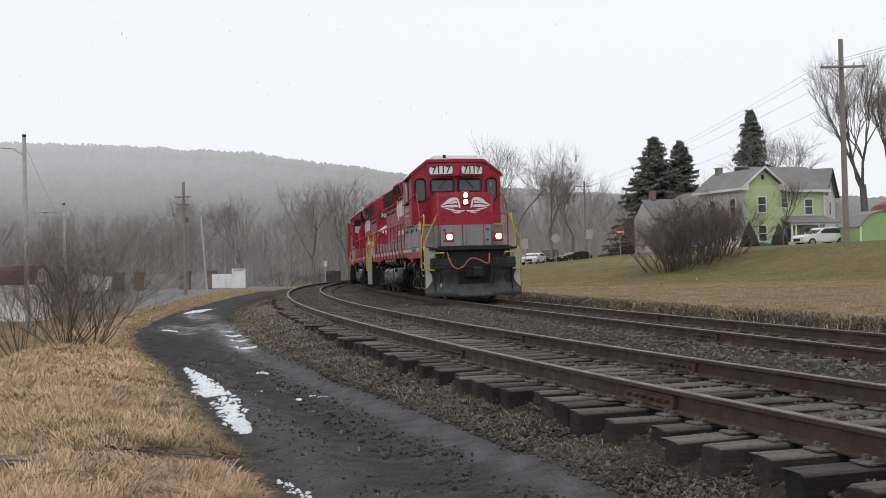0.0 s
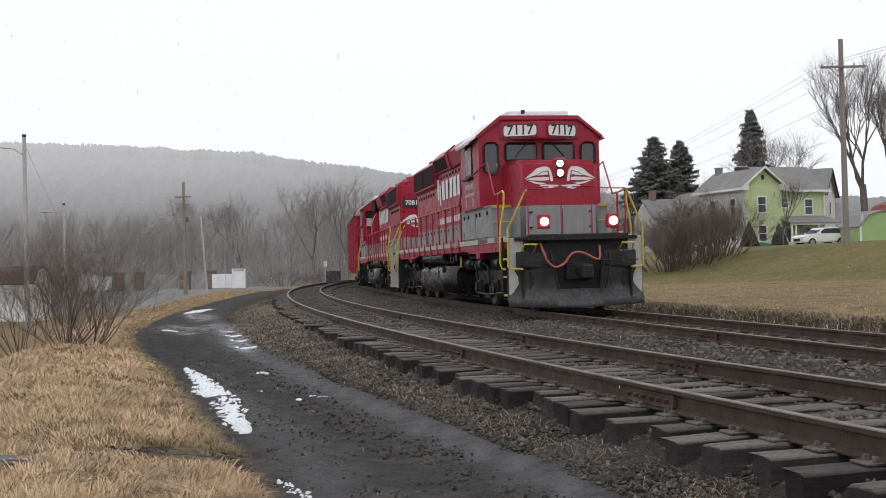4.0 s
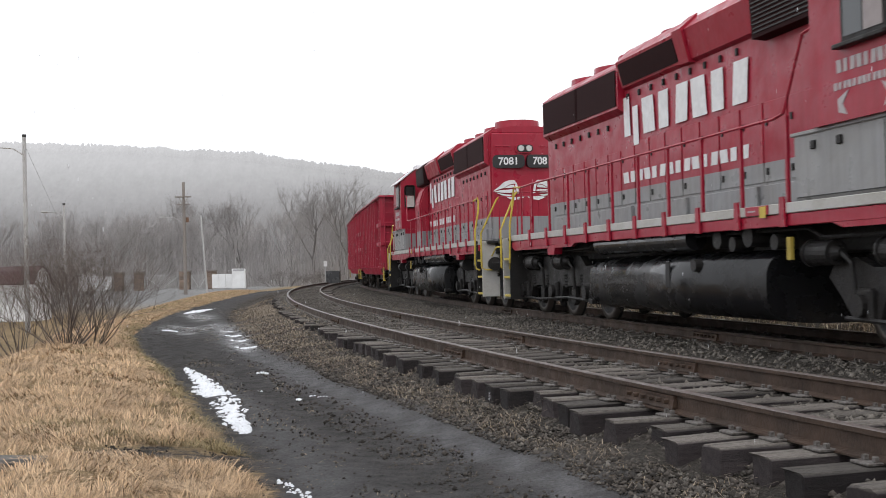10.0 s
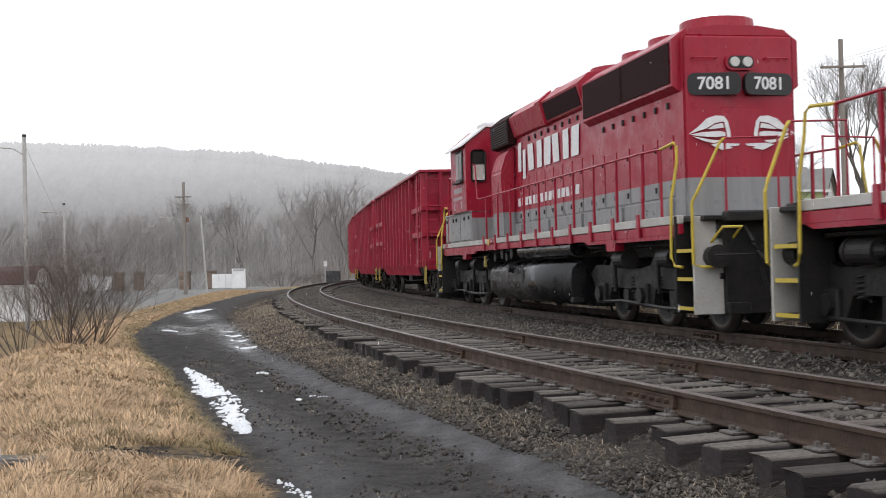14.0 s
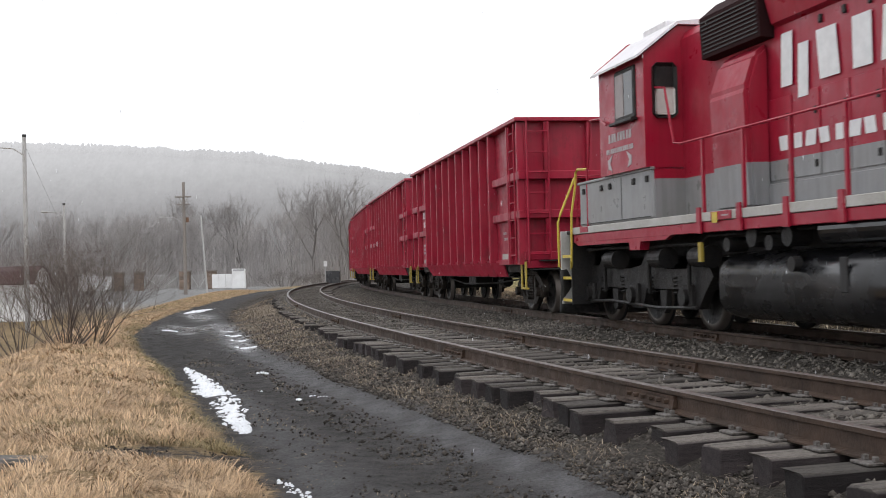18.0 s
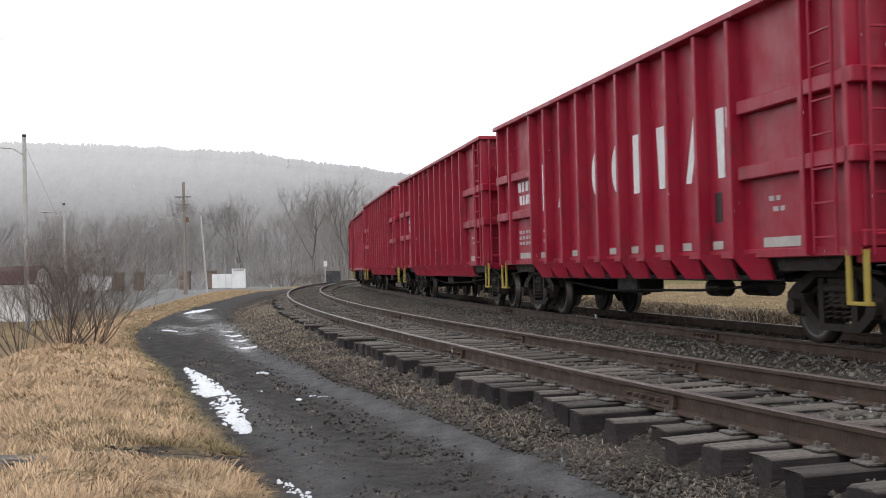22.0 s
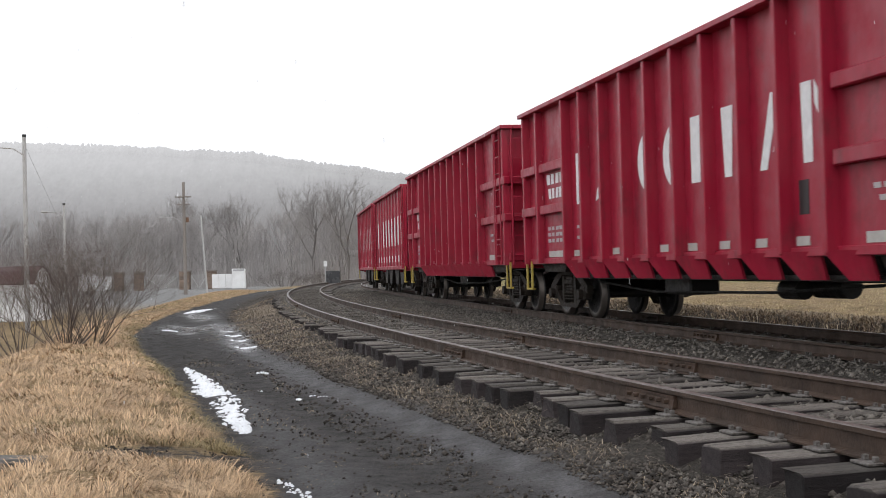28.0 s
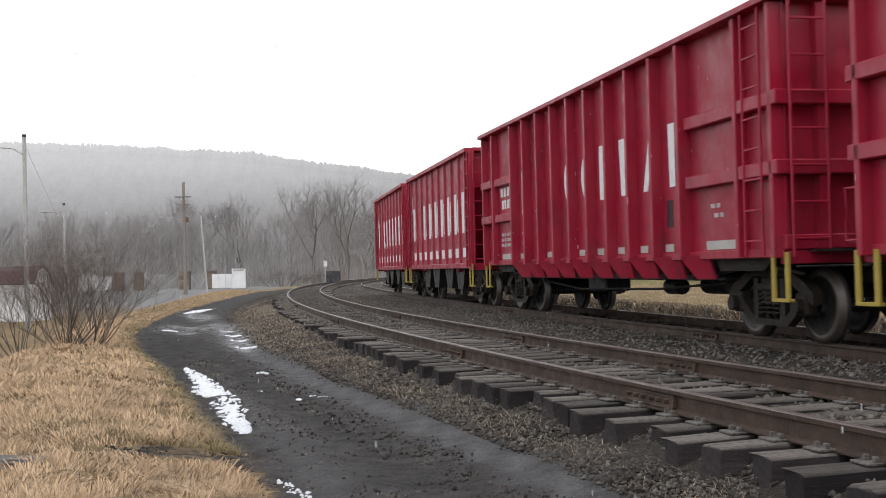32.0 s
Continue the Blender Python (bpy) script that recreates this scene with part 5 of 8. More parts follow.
def build_gondola():
    e = empty("gondola_car")
    end, top = 7.40, 4.16
    red = M["carred"]
    for s in (-1, 1):
        part("side_sheet", box(bmesh.new(), -end + 0.02, end - 0.02, s * 1.42, s * 1.45, 1.08, top - 0.02), red, e, "ribbed crimson side sheet")
        part("top_chord", box(bmesh.new(), -end - 0.05, end + 0.05, s * 1.36, s * 1.655, top - 0.05, top + 0.035, 0.01), red, e)
        part("side_sill", box(bmesh.new(), -end + 0.02, end - 0.02, s * 1.40, s * 1.50, 1.06, 1.17, 0.01), red, e)
        xs = [-4.6 + 1.0222 * i for i in range(10)]
        ribs_of(e, xs, s, 1.10, top - 0.06, 1.44, 1.63, red)
        ribs_of(e, (-6.36, 6.36), s, 1.08, top - 0.06, 1.44, 1.60, red)
        ribs_of(e, (-end + 0.10, end - 0.10), s, 1.06, top - 0.06, 1.42, 1.60, red)
        # the tub below the sill
        for x in xs:
            x1 = min(x + 0.62, 5.20)
            bm = bmesh.new()
            lo = [bm.verts.new(p) for p in ((x - 0.04, s * 1.63, 1.12), (x1, s * 1.46, 1.12), (x1 - 0.02, s * 1.36, 0.79), (x + 0.22, s * 1.47, 0.79))]
            hi = [bm.verts.new(p) for p in ((x - 0.04, s * 1.595, 1.12), (x1, s * 1.425, 1.12), (x1 - 0.02, s * 1.325, 0.79), (x + 0.22, s * 1.435, 0.79))]
            bm.faces.new(lo), bm.faces.new(list(reversed(hi)))
            for i in range(4):
                bm.faces.new((lo[i], hi[i], hi[(i + 1) % 4], lo[(i + 1) % 4]))
            bmesh.ops.recalc_face_normals(bm, faces=bm.faces[:])
            part("tub_panel", bm, red, e)
        part("tub_side", prism(bmesh.new(), [(s * 1.33, 1.10), (s * 1.16, 0.80), (s * 1.12, 0.80), (s * 1.32, 1.10)], "x", -5.1, 5.1), M["black"], e)
        part("tub_flange", box(bmesh.new(), -5.15, 5.15, s * 1.10, s * 1.20, 0.77, 0.80), M["black"], e)
        for d in (-1, 1):
            for z in (2.13, 2.96):
                part("belt_bar", box(bmesh.new(), d * 4.70, d * 6.28, s * 1.44, s * 1.565, z - 0.09, z + 0.09, 0.015), red, e)
                part("belt_bar", box(bmesh.new(), d * 6.44, d * (end + 0.06), s * 1.44, s * 1.60, z - 0.09, z + 0.09, 0.015), red, e)
            part("white_patch", box(bmesh.new(), d * 5.15, d * 6.05, s * 1.448, s * 1.458, 1.19, 1.31), M["pale"], e, "dirty white reflector patch")
        for i, x in enumerate(xs[:-1]):
            if i % 2 == 0 or i > 4:
                part("reflector", box(bmesh.new(), x + 0.12, x + 0.42, s * 1.449, s * 1.457, 1.19, 1.30), M["pale"], e)
        # lettering as plain white shapes between the ribs
        curve = [(0.50 - 0.42 * math.sin(q), 0.5 + 0.5 * math.cos(q)) for q in (0.15 + 2.84 * k / 12 for k in range(13))]
        curve += [(0.50 - 0.20 * math.sin(q), 0.5 + 0.40 * math.cos(q)) for q in (2.9 - 2.66 * k / 12 for k in range(13))]
        shapes = {0: [[(0.10, 0), (0.42, 0), (0.42, 1), (0.10, 1)]], 1: [[(0.12, 0), (0.34, 0.06), (0.38, 0.3), (0.20, 0.22)]], 3: [curve], 4: [curve],
                  5: [[(0.06, 0), (0.36, 0), (0.36, 1), (0.06, 1)], [(0.42, 0.48), (0.62, 0.56), (0.66, 0.92), (0.42, 1.0)]],
                  6: [[(0.10, 0), (0.30, 0), (0.36, 1), (0.02, 1)], [(0.48, 0), (0.66, 0), (0.70, 1), (0.52, 0.9)]],
                  7: [[(0.06, 0), (0.24, 0), (0.58, 1), (0.36, 1)], [(0.40, 0.22), (0.66, 0.22), (0.66, 0.42), (0.46, 0.42)]],
                  8: [[(0.10, 0), (0.30, 0), (0.30, 1), (0.06, 1)], [(0.36, 0.72), (0.66, 0.2), (0.68, 0.5), (0.36, 1)]]}
        for i, polys in shapes.items():
            bm = bmesh.new()
            for p in polys:
                prism(bm, [(xs[i] + 0.24 + 1.0 * a, 2.14 + 0.93 * b) for a, b in p], "y", s * 1.450, s * 1.458)
            part("lettering", bm, M["white"], e, "white lettering in plain shapes")
        bars(e, -6.1, -5.0, 2.62, 2.82, s * 1.456, 4, M["white"])
        bars(e, -6.0, -5.1, 2.34, 2.54, s * 1.456, 4, M["white"])
        for z in (1.72, 1.60, 1.48):
            bars(e, -6.1, -5.1, z, z + 0.07, s * 1.456, 4, M["chalk"], name="print_block")
        for x, z in ((-4.3, 1.7), (-4.3, 1.5), (5.3, 1.75), (5.4, 1.62)):
            bars(e, x, x + 0.35, z, z + 0.06, s * 1.456, 2, M["chalk"], name="print_block")
        bm = box(bmesh.new(), 3.78, 4.0, s * 1.449, s * 1.456, 1.55, 1.95)
        part("data_plate", bm, M["blackboard"], e)
        # ladders by the corners
        for d in (-1, 1):
            if d * s < 0:
                ladder(e, ((d * 6.62, s * 1.60, 1.08), (d * 7.08, s * 1.60, 1.08)), top - 1.15, 8, red)
                ladder(e, ((d * (end + 0.10), s * 1.42, 1.06), (d * (end + 0.10), s * 0.95, 1.06)), top - 1.12, 7, red)
    for d in (-1, 1):
        sheet = part("end_sheet", box(bmesh.new(), d * (end - 0.16), d * (end - 0.13), -1.42, 1.42, 1.06, top - 0.03), red, e, "stained crimson end sheet")
        for z in (1.24, 2.13, 2.96):
            part("end_beam", box(bmesh.new(), d * (end - 0.14), d * (end + 0.05), -1.5, 1.5, z - 0.09, z + 0.09, 0.015), red, sheet)
        for y in (-0.95, 0.0, 0.95):
            part("end_post", box(bmesh.new(), d * (end - 0.14), d * end, y - 0.06, y + 0.06, 1.06, top - 0.04), red, sheet)
        part("end_chord", box(bmesh.new(), d * (end - 0.20), d * (end + 0.06), -1.36, 1.36, top - 0.05, top + 0.035, 0.01), red, e)
        part("end_sill", box(bmesh.new(), d * (end - 0.2), d * (end + 0.04), -1.45, 1.45, 0.98, 1.14, 0.01), red, e)
        part("platform", box(bmesh.new(), d * (end + 0.02), d * (end + 0.22), -1.2, 1.2, 1.12, 1.15), M["black"], e)
    for s in (-1, 1):
        bm = tube(bmesh.new(), [(-end - 0.02, s * 1.46, 1.22), (-end - 0.32, s * 1.46, 1.22), (-end - 0.32, s * 1.46, 1.78), (-end - 0.02, s * 1.46, 1.78)], 0.022)
        box(bm, -end - 0.30, -end - 0.02, s * 1.30, s * 1.46, 1.20, 1.24)
        part("end_step", bm, red, e, "red corner step with a pipe guard")
        for d in (-1, 1):
            bm = prism(bmesh.new(), [(d * 5.2, 1.08), (d * 6.9, 1.08), (d * 6.6, 0.90), (d * 5.35, 0.90)], "y", s * 1.0, s * 1.36)
            part("bolster", bm, M["iron"], e)
            part("air_pipe", tube(bmesh.new(), [(d * 5.0, s * 1.2, 0.86), (d * 6.3, s * 1.25, 0.98), (d * 7.3, s * 1.2, 0.86)], 0.024), M["iron"], e)
    part("floor", box(bmesh.new(), -end + 0.2, end - 0.2, -1.42, 1.42, 1.05, 1.09), M["black"], e)
    part("tub_floor", box(bmesh.new(), -5.1, 5.1, -1.28, 1.28, 0.80, 0.84), M["black"], e)
    part("centre_sill", box(bmesh.new(), -end, end, -0.28, 0.28, 0.72, 1.06, 0.02), M["black"], e)
    bm = box(bmesh.new(), -1.6, -0.6, -0.9, -0.4, 0.52, 0.80, 0.03)
    cyl(bm, (0.4, 0.7, 0.62), (1.3, 0.7, 0.62), 0.17, seg=14)
    cyl(bm, (2.0, -0.7, 0.64), (2.5, -0.7, 0.64), 0.13, seg=14)
    tube(bm, [(-4.6, -0.9, 0.70), (-2, -0.9, 0.55), (2.0, -0.9, 0.6), (4.6, -0.9, 0.72)], 0.022)
    part("brake_gear", bm, M["black"], e)
    part("hand_brake", cyl(bmesh.new(), (-end - 0.05, 0.55, 2.6), (-end - 0.16, 0.55, 2.6), 0.26, seg=16), red, e)
    car_ends(e, end, 0.82)
    car_truck(e, -6.1)
    car_truck(e, 6.1)
    return e


def build_hopper(end, top):
    e = empty("hopper_car")
    red = M["carred"]
    for s in (-1, 1):
        part("side_sheet", prism(bmesh.new(), [(-end + 0.5, 1.12), (end - 0.5, 1.12), (end - 0.5, top), (-end + 0.5, top)], "y", s * 1.42, s * 1.45), red, e, "ribbed crimson hopper side")
        part("top_chord", box(bmesh.new(), -end + 0.2, end - 0.2, s * 1.36, s * 1.60, top - 0.06, top + 0.05, 0.01), red, e)
        part("side_sill", box(bmesh.new(), -end + 0.1, end - 0.1, s * 1.38, s * 1.52, 1.00, 1.14, 0.01), red, e)
        ribs_of(e, [-end + 0.6 + (2 * end - 1.2) * i / 9 for i in range(10)], s, 1.12, top - 0.05, 1.44, 1.505, red)
        for i in range(9):
            a = -end + 0.75 + (2 * end - 1.2) * i / 9
            if i != 1:
                for shape in (((0.10, 1.95), (0.40, 1.95), (0.46, 3.05), (0.10, 3.05)), ((0.52, 2.05), (0.74, 1.95), (0.74, 2.9), (0.58, 2.9))):
                    part("letter_block", prism(bmesh.new(), [(a + u, z) for u, z in shape], "y", s * 1.45, s * 1.457), M["white"], e)
            part("print_block", box(bmesh.new(), a + 0.15, a + 0.6, s * 1.45, s * 1.457, 1.3, 1.55), M["white"], e)
        for d in (-1, 1):
            part("corner_post", box(bmesh.new(), d * (end - 0.16), d * end, s * 1.38, s * 1.52, 1.0, top - 0.02), red, e)
            part("diagonal_brace", tube(bmesh.new(), [(d * (end - 0.55), s * 1.42, top - 0.3), (d * (end - 0.08), s * 1.42, 1.9)], 0.04), red, e)
            part("white_patch", box(bmesh.new(), d * (end - 0.75), d * (end - 0.6), s * 1.45, s * 1.459, 2.9, 3.5), M["pale"], e)
            ladder(e, ((d * (end - 0.46), s * 1.54, 1.05), (d * (end - 0.12), s * 1.54, 1.05)), top - 1.1, 8, red)
            ladder(e, ((d * (end + 0.02), s * 1.42, 1.05), (d * (end + 0.02), s * 0.95, 1.05)), top - 1.1, 8, red)
    for d in (-1, 1):
        part("slope_sheet", prism(bmesh.new(), [(d * (end - 0.25), top - 0.9), (d * (end - 0.22), top - 0.9), (d * (end - 2.4), 0.9), (d * (end - 2.45), 0.95)], "y", -1.42, 1.42), red, e)
        part("end_sheet", box(bmesh.new(), d * (end - 0.26), d * (end - 0.22), -1.42, 1.42, top - 0.95, top - 0.03), red, e)
        part("end_chord", box(bmesh.new(), d * (end - 0.30), d * (end - 0.02), -1.42, 1.42, top - 0.05, top + 0.04, 0.01), red, e)
        part("end_sill", box(bmesh.new(), d * (end - 0.3), d * end, -1.5, 1.5, 0.95, 1.14, 0.01), red, e)
        for x in (1.15, 2.9):
            bm = prism(bmesh.new(), [(d * x - 0.75, 1.1), (d * x + 0.75, 1.1), (d * x + 0.35, 0.42), (d * x - 0.35, 0.42)], "y", -1.3, 1.3)
            part("hopper_bay", bm, M["black"], e)
    part("centre_sill", box(bmesh.new(), -end, end, -0.28, 0.28, 0.72, 1.06, 0.02), M["black"], e)
    car_ends(e, end, 0.65)
    car_truck(e, -end + 1.45)
    car_truck(e, end - 1.45)
    return e


def twin(e):
    """A copy of a freight car, with its own turning wheelsets."""
    c = copy_thing(e, Matrix())
    here = {tuple(round(v, 3) for v in w[0].matrix_basis.translation): w for w in SPINNERS if w[3] == e}
    for o in c.children:
        if o.name.startswith("wheelset"):
            w = here[tuple(round(v, 3) for v in o.matrix_basis.translation)]
            SPINNERS.append((o, w[1], w[2], c))
    return c


gon = tagged(build_gondola(), "tall crimson ribbed coal gondola with white lettering", "gondola car", "coal cars of the train")
gon_b, gon_c = twin(gon), twin(gon)
hop = tagged(build_hopper(5.60, 4.08), "short crimson open hopper car with white lettering", "hopper car", "coal cars of the train")
hop_b = twin(hop)
tagged(hop_b, "last crimson hopper car at the tail of the train")

# thing, place behind the lead locomotive, half its truck spacing, turned about
VEHICLES = [(lead_loco, 0.0, 6.63, False), (second_loco, 20.98, 6.63, True), (gon, 40.6, 6.1, False), (gon_b, 56.9, 6.1, False), (gon_c, 73.25, 6.1, False),
            (hop, 88.0, 4.1, False), (hop_b, 100.2, 4.1, False)]
# ---- branching plants ----
class Sticks:
    """Many tapered three-sided sticks in one mesh."""

    def __init__(self, thin=0.0):
        self.a, self.b, self.ra, self.rb, self.thin = [], [], [], [], thin

    def add(self, a, b, ra, rb):
        self.a.append(a), self.b.append(b), self.ra.append(ra), self.rb.append(rb)

    def arrays(self, sides=3):
        a, b = np.array(self.a, float), np.array(self.b, float)
        ra, rb = np.array(self.ra)[:, None], np.array(self.rb)[:, None]
        d = b - a
        d /= np.linalg.norm(d, axis=1)[:, None] + 1e-9
        ref = np.where(np.abs(d[:, 2:3]) < 0.9, np.array([[0, 0, 1.0]]), np.array([[1.0, 0, 0]]))
        u = np.cross(d, ref)
        u /= np.linalg.norm(u, axis=1)[:, None]
        w = np.cross(d, u)
        n = len(a)
        v = np.empty((n, 2 * sides, 3))
        for j in range(sides):
            q = 2 * math.pi * j / sides
            o = math.cos(q) * u + math.sin(q) * w
            v[:, j], v[:, sides + j] = a + ra * o, b + rb * o
        base = (np.arange(n) * 2 * sides)[:, None]
        f = np.concatenate([base + np.array([[j, (j + 1) % sides, sides + (j + 1) % sides, sides + j]]) for j in range(sides)])
        return v.reshape(-1, 3), f


def mesh_of(name, v, f, material, smooth=False):
    """A mesh from arrays of corners and of faces that all have as many sides."""
    v, f = np.asarray(v, np.float32), np.asarray(f, np.int32)
    me = bpy.data.meshes.new(name)
    me.vertices.add(len(v))
    me.vertices.foreach_set("co", v.ravel())
    me.loops.add(f.size)
    me.loops.foreach_set("vertex_index", f.ravel())
    me.polygons.add(len(f))
    me.polygons.foreach_set("loop_start", np.arange(len(f), dtype=np.int32) * f.shape[1])
    me.update(calc_edges=True)
    me.materials.append(material)
    return me


def grow(st, rng, p, d, length, r, depth, spread, lift, twigs):
    """A limb in three bends that forks into smaller limbs."""
    q, dd, rr = p, d, r
    for i in range(3):
        n = q + dd * (length / 3)
        st.add(tuple(q), tuple(n), rr, rr * 0.86)
        if depth > 0 and i:
            for _ in range(rng.integers(1, 3)):
                side = rng.normal(size=3)
                nd = dd * 0.55 + spread * side / (np.linalg.norm(side) + 1e-9) + np.array([0, 0, lift])
                nd /= np.linalg.norm(nd)
                grow(st, rng, n, nd, length * rng.uniform(0.5, 0.75), max(rr * 0.55, st.thin), depth - 1, spread, lift, twigs)
        q, rr = n, rr * 0.86
        dd = dd + rng.normal(size=3) * 0.13 + np.array([0, 0, 0.04])
        dd /= np.linalg.norm(dd)
    if depth > 0:
        grow(st, rng, q, dd, length * 0.7, rr * 0.8, depth - 1, spread, lift, twigs)
    else:
        for _ in range(twigs):
            e = q + (dd + rng.normal(size=3) * 0.5) * length * 0.7
            st.add(tuple(q - dd * length * rng.uniform(0, 0.6)), tuple(e), rr * 0.7, rr * 0.3)


def bare_tree(seed, tall, depth=4, spread=0.75, lift=0.35, twigs=3, fork=0.3, slim=1.0, thin=0.012, stout=0.0135):
    rng = np.random.default_rng(seed)
    st = Sticks(thin)
    p, d = np.zeros(3), np.array([rng.normal() * 0.04, rng.normal() * 0.04, 1.0])
    r = tall * stout
    h = tall * fork
    st.add((0, 0, -0.4), tuple(d * h * 0.5), r * 1.25, r)
    st.add(tuple(d * h * 0.5), tuple(d * h), r, r * 0.9)
    for k in range(rng.integers(3, 5)):
        side = rng.normal(size=3)
        side[2] = 0
        nd = np.array([0, 0, 1.0]) + 0.55 * side / (np.linalg.norm(side) + 1e-9)
        nd /= np.linalg.norm(nd)
        grow(st, rng, d * h * rng.uniform(0.8, 1.0), nd, tall * 0.27, r * 0.62, depth, spread, lift, twigs)
    v, f = st.arrays(3)
    v[:, 2] *= tall / v[:, 2].max()
    v[12:, :2] *= slim
    return v, f, 2


def shrub(seed, tall, wide, stems, depth=3, thick=0.022, foot=0.1):
    """A list of stems, each with its own twigs."""
    rng = np.random.default_rng(seed)
    made = []
    for _ in range(stems):
        st = Sticks()
        a = rng.uniform(0, 2 * math.pi)
        out = rng.uniform(0.1, 1.0)
        nd = np.array([math.cos(a) * out * wide / tall, math.sin(a) * out * wide / tall, 1.0])
        nd /= np.linalg.norm(nd)
        grow(st, rng, np.array([math.cos(a), math.sin(a), 0]) * out * foot * wide, nd, tall * rng.uniform(0.26, 0.5), thick, depth, 0.55, 0.3, 3)
        made.append(st.arrays(3))
    top = max(v[:, 2].max() for v, f in made)
    for v, f in made:
        v[:, 2] *= tall / top
    return made, None, None


def plant(name, label, category, made, x, y, material, group="", crown="crown", scale=1.0, turn=0.0, z=None):
    """A trunk and a crown of limbs as two parts of one thing."""
    v, f, trunk = made
    e = empty(name, Matrix.Translation((x, y, height(x, y) - 0.05 if z is None else z)) @ Matrix.Rotation(turn, 4, "Z") @ Matrix.Scale(scale, 4))
    if trunk:
        cut = np.array([q.max() < trunk * 6 for q in f])
        for nm, sel in (("trunk", cut), (crown, ~cut)):
            ob = new(nm, mesh_of(nm, v, f[sel], material))
            ob.parent = e
    else:
        for sv, sf in v:
            ob = new("stem", mesh_of("stem", sv, sf, material))
            ob.parent = e
    return tagged(e, label, category, group)


def spruce(seed, tall, wide):
    """A tapered trunk and drooping whorls of needle-covered boughs."""
    rng = np.random.default_rng(seed)
    st, nd = Sticks(), Sticks()
    st.add((0, 0, -0.3), (0, 0, tall * 0.98), tall * 0.016, 0.02)
    z = tall * 0.06
    while z < tall * 0.985:
        q = (z / tall)
        reach = wide * (1 - q) ** 0.85 * rng.uniform(0.8, 1.12) + 0.12
        for k in range(rng.integers(7, 10)):
            a = rng.uniform(0, 2 * math.pi)
            r = reach * rng.uniform(0.65, 1.08)
            droop = rng.uniform(0.05, 0.30) - 0.25 * q
            o = np.array([math.cos(a), math.sin(a), 0])
            z0, z = z, min(z + rng.uniform(-0.03, 0.03) * tall, tall * 0.97)
            tip = np.array([0, 0, z]) + o * r - np.array([0, 0, r * droop])
            st.add((0, 0, z), tuple(tip), 0.03, 0.01)
            side = np.array([-o[1], o[0], 0])
            n = max(4, int(r * 5))
            for j in range(n):
                u = (j + 0.6) / n
                p = np.array([0, 0, z]) * (1 - u) + tip * u
                for sgn in (-1, 1):
                    w = (0.26 + 0.34 * (1 - u)) * min(1, r) * rng.uniform(0.6, 1.3)
                    e = p + o * w * 0.7 + sgn * side * w + np.array([0, 0, rng.uniform(-0.55, 0.30) * w * 2])
                    nd.add(tuple(p), tuple(e), 0.14, 0.02)
                nd.add(tuple(p), tuple(p + o * 0.2 + np.array([0, 0, rng.uniform(-0.6, 0.35)])), 0.12, 0.012)
            z = z0
        z += tall * 0.0165 * rng.uniform(0.7, 1.3)
    return st.arrays(4), nd.arrays(3)


def plant_spruce(label, made, x, y, z, scale=1.0, turn=0.0):
    e = empty("spruce_tree", Matrix.Translation((x, y, z)) @ Matrix.Rotation(turn, 4, "Z") @ Matrix.Scale(scale, 4))
    for nm, (v, f), mt in (("trunk", made[0], M["bark"]), ("crown", made[1], M["needle"])):
        ob = new(nm, mesh_of(nm, v, f, mt))
        ob.parent = e
    return tagged(e, label, "tree", "spruce trees by the houses")


# ---- hill and woods in the distance ----
def build_hill():
    xs = np.arange(-520, 620, 1.3)
    rng = np.random.default_rng(5)
    rows = []
    tops = np.interp(xs, [-520, -330, -258, -196, -120, -27, 40, 160, 300, 620], [60, 84, 81, 77.5, 72, 57, 46, 40, 36, 30])
    v, f = [], []
    for i, x in enumerate(xs):
        t = tops[i] + 1.8 * noise.noise((x * 0.06, 0, 0)) + 0.8 * noise.noise((x * 0.27, 4, 0)) + rng.uniform(-0.55, 0.55)
        for j in range(7):
            v.append((x, 700 - 90 * (1 - j / 6), -4 + (t + 4) * j / 6))
    for i in range(len(xs) - 1):
        for j in range(6):
            a = i * 7 + j
            f.append((a, a + 7, a + 8, a + 1))
    tagged(new("backdrop", mesh_of("backdrop", v, f, M["hill"])), "wooded hillside with pale mist painted into its glow", "hill", kind="structure")
    # crowns of the trees along the ridge and down its face
    st = Sticks()
    for _ in range(3800):
        x = rng.uniform(-330, 60)
        q = 1 - 0.045 * rng.uniform(0, 1) ** 1.5
        base = np.interp(x, xs, tops) * q - 1.5
        h = rng.uniform(0.8, 2.6) * (1 + 0.9 * noise.noise((x * 0.05, q * 3, 2)))
        wide, yy = rng.uniform(0.4, 1.25), 696 - 90 * (1 - q)
        lean = rng.normal() * 0.5
        st.add((x, yy, base), (x + lean, yy, base + h), 0.25, wide)
        st.add((x + lean, yy, base + h), (x + 1.5 * lean, yy, base + h + 0.9 * wide), wide, 0.3)
    v, f = st.arrays(3)
    tagged(new("ridge_trees", mesh_of("ridge_trees", v, f, M["hill"])), "bare tree crowns in the ridge's painted mist glow", "woods", kind="stuff")


build_hill()


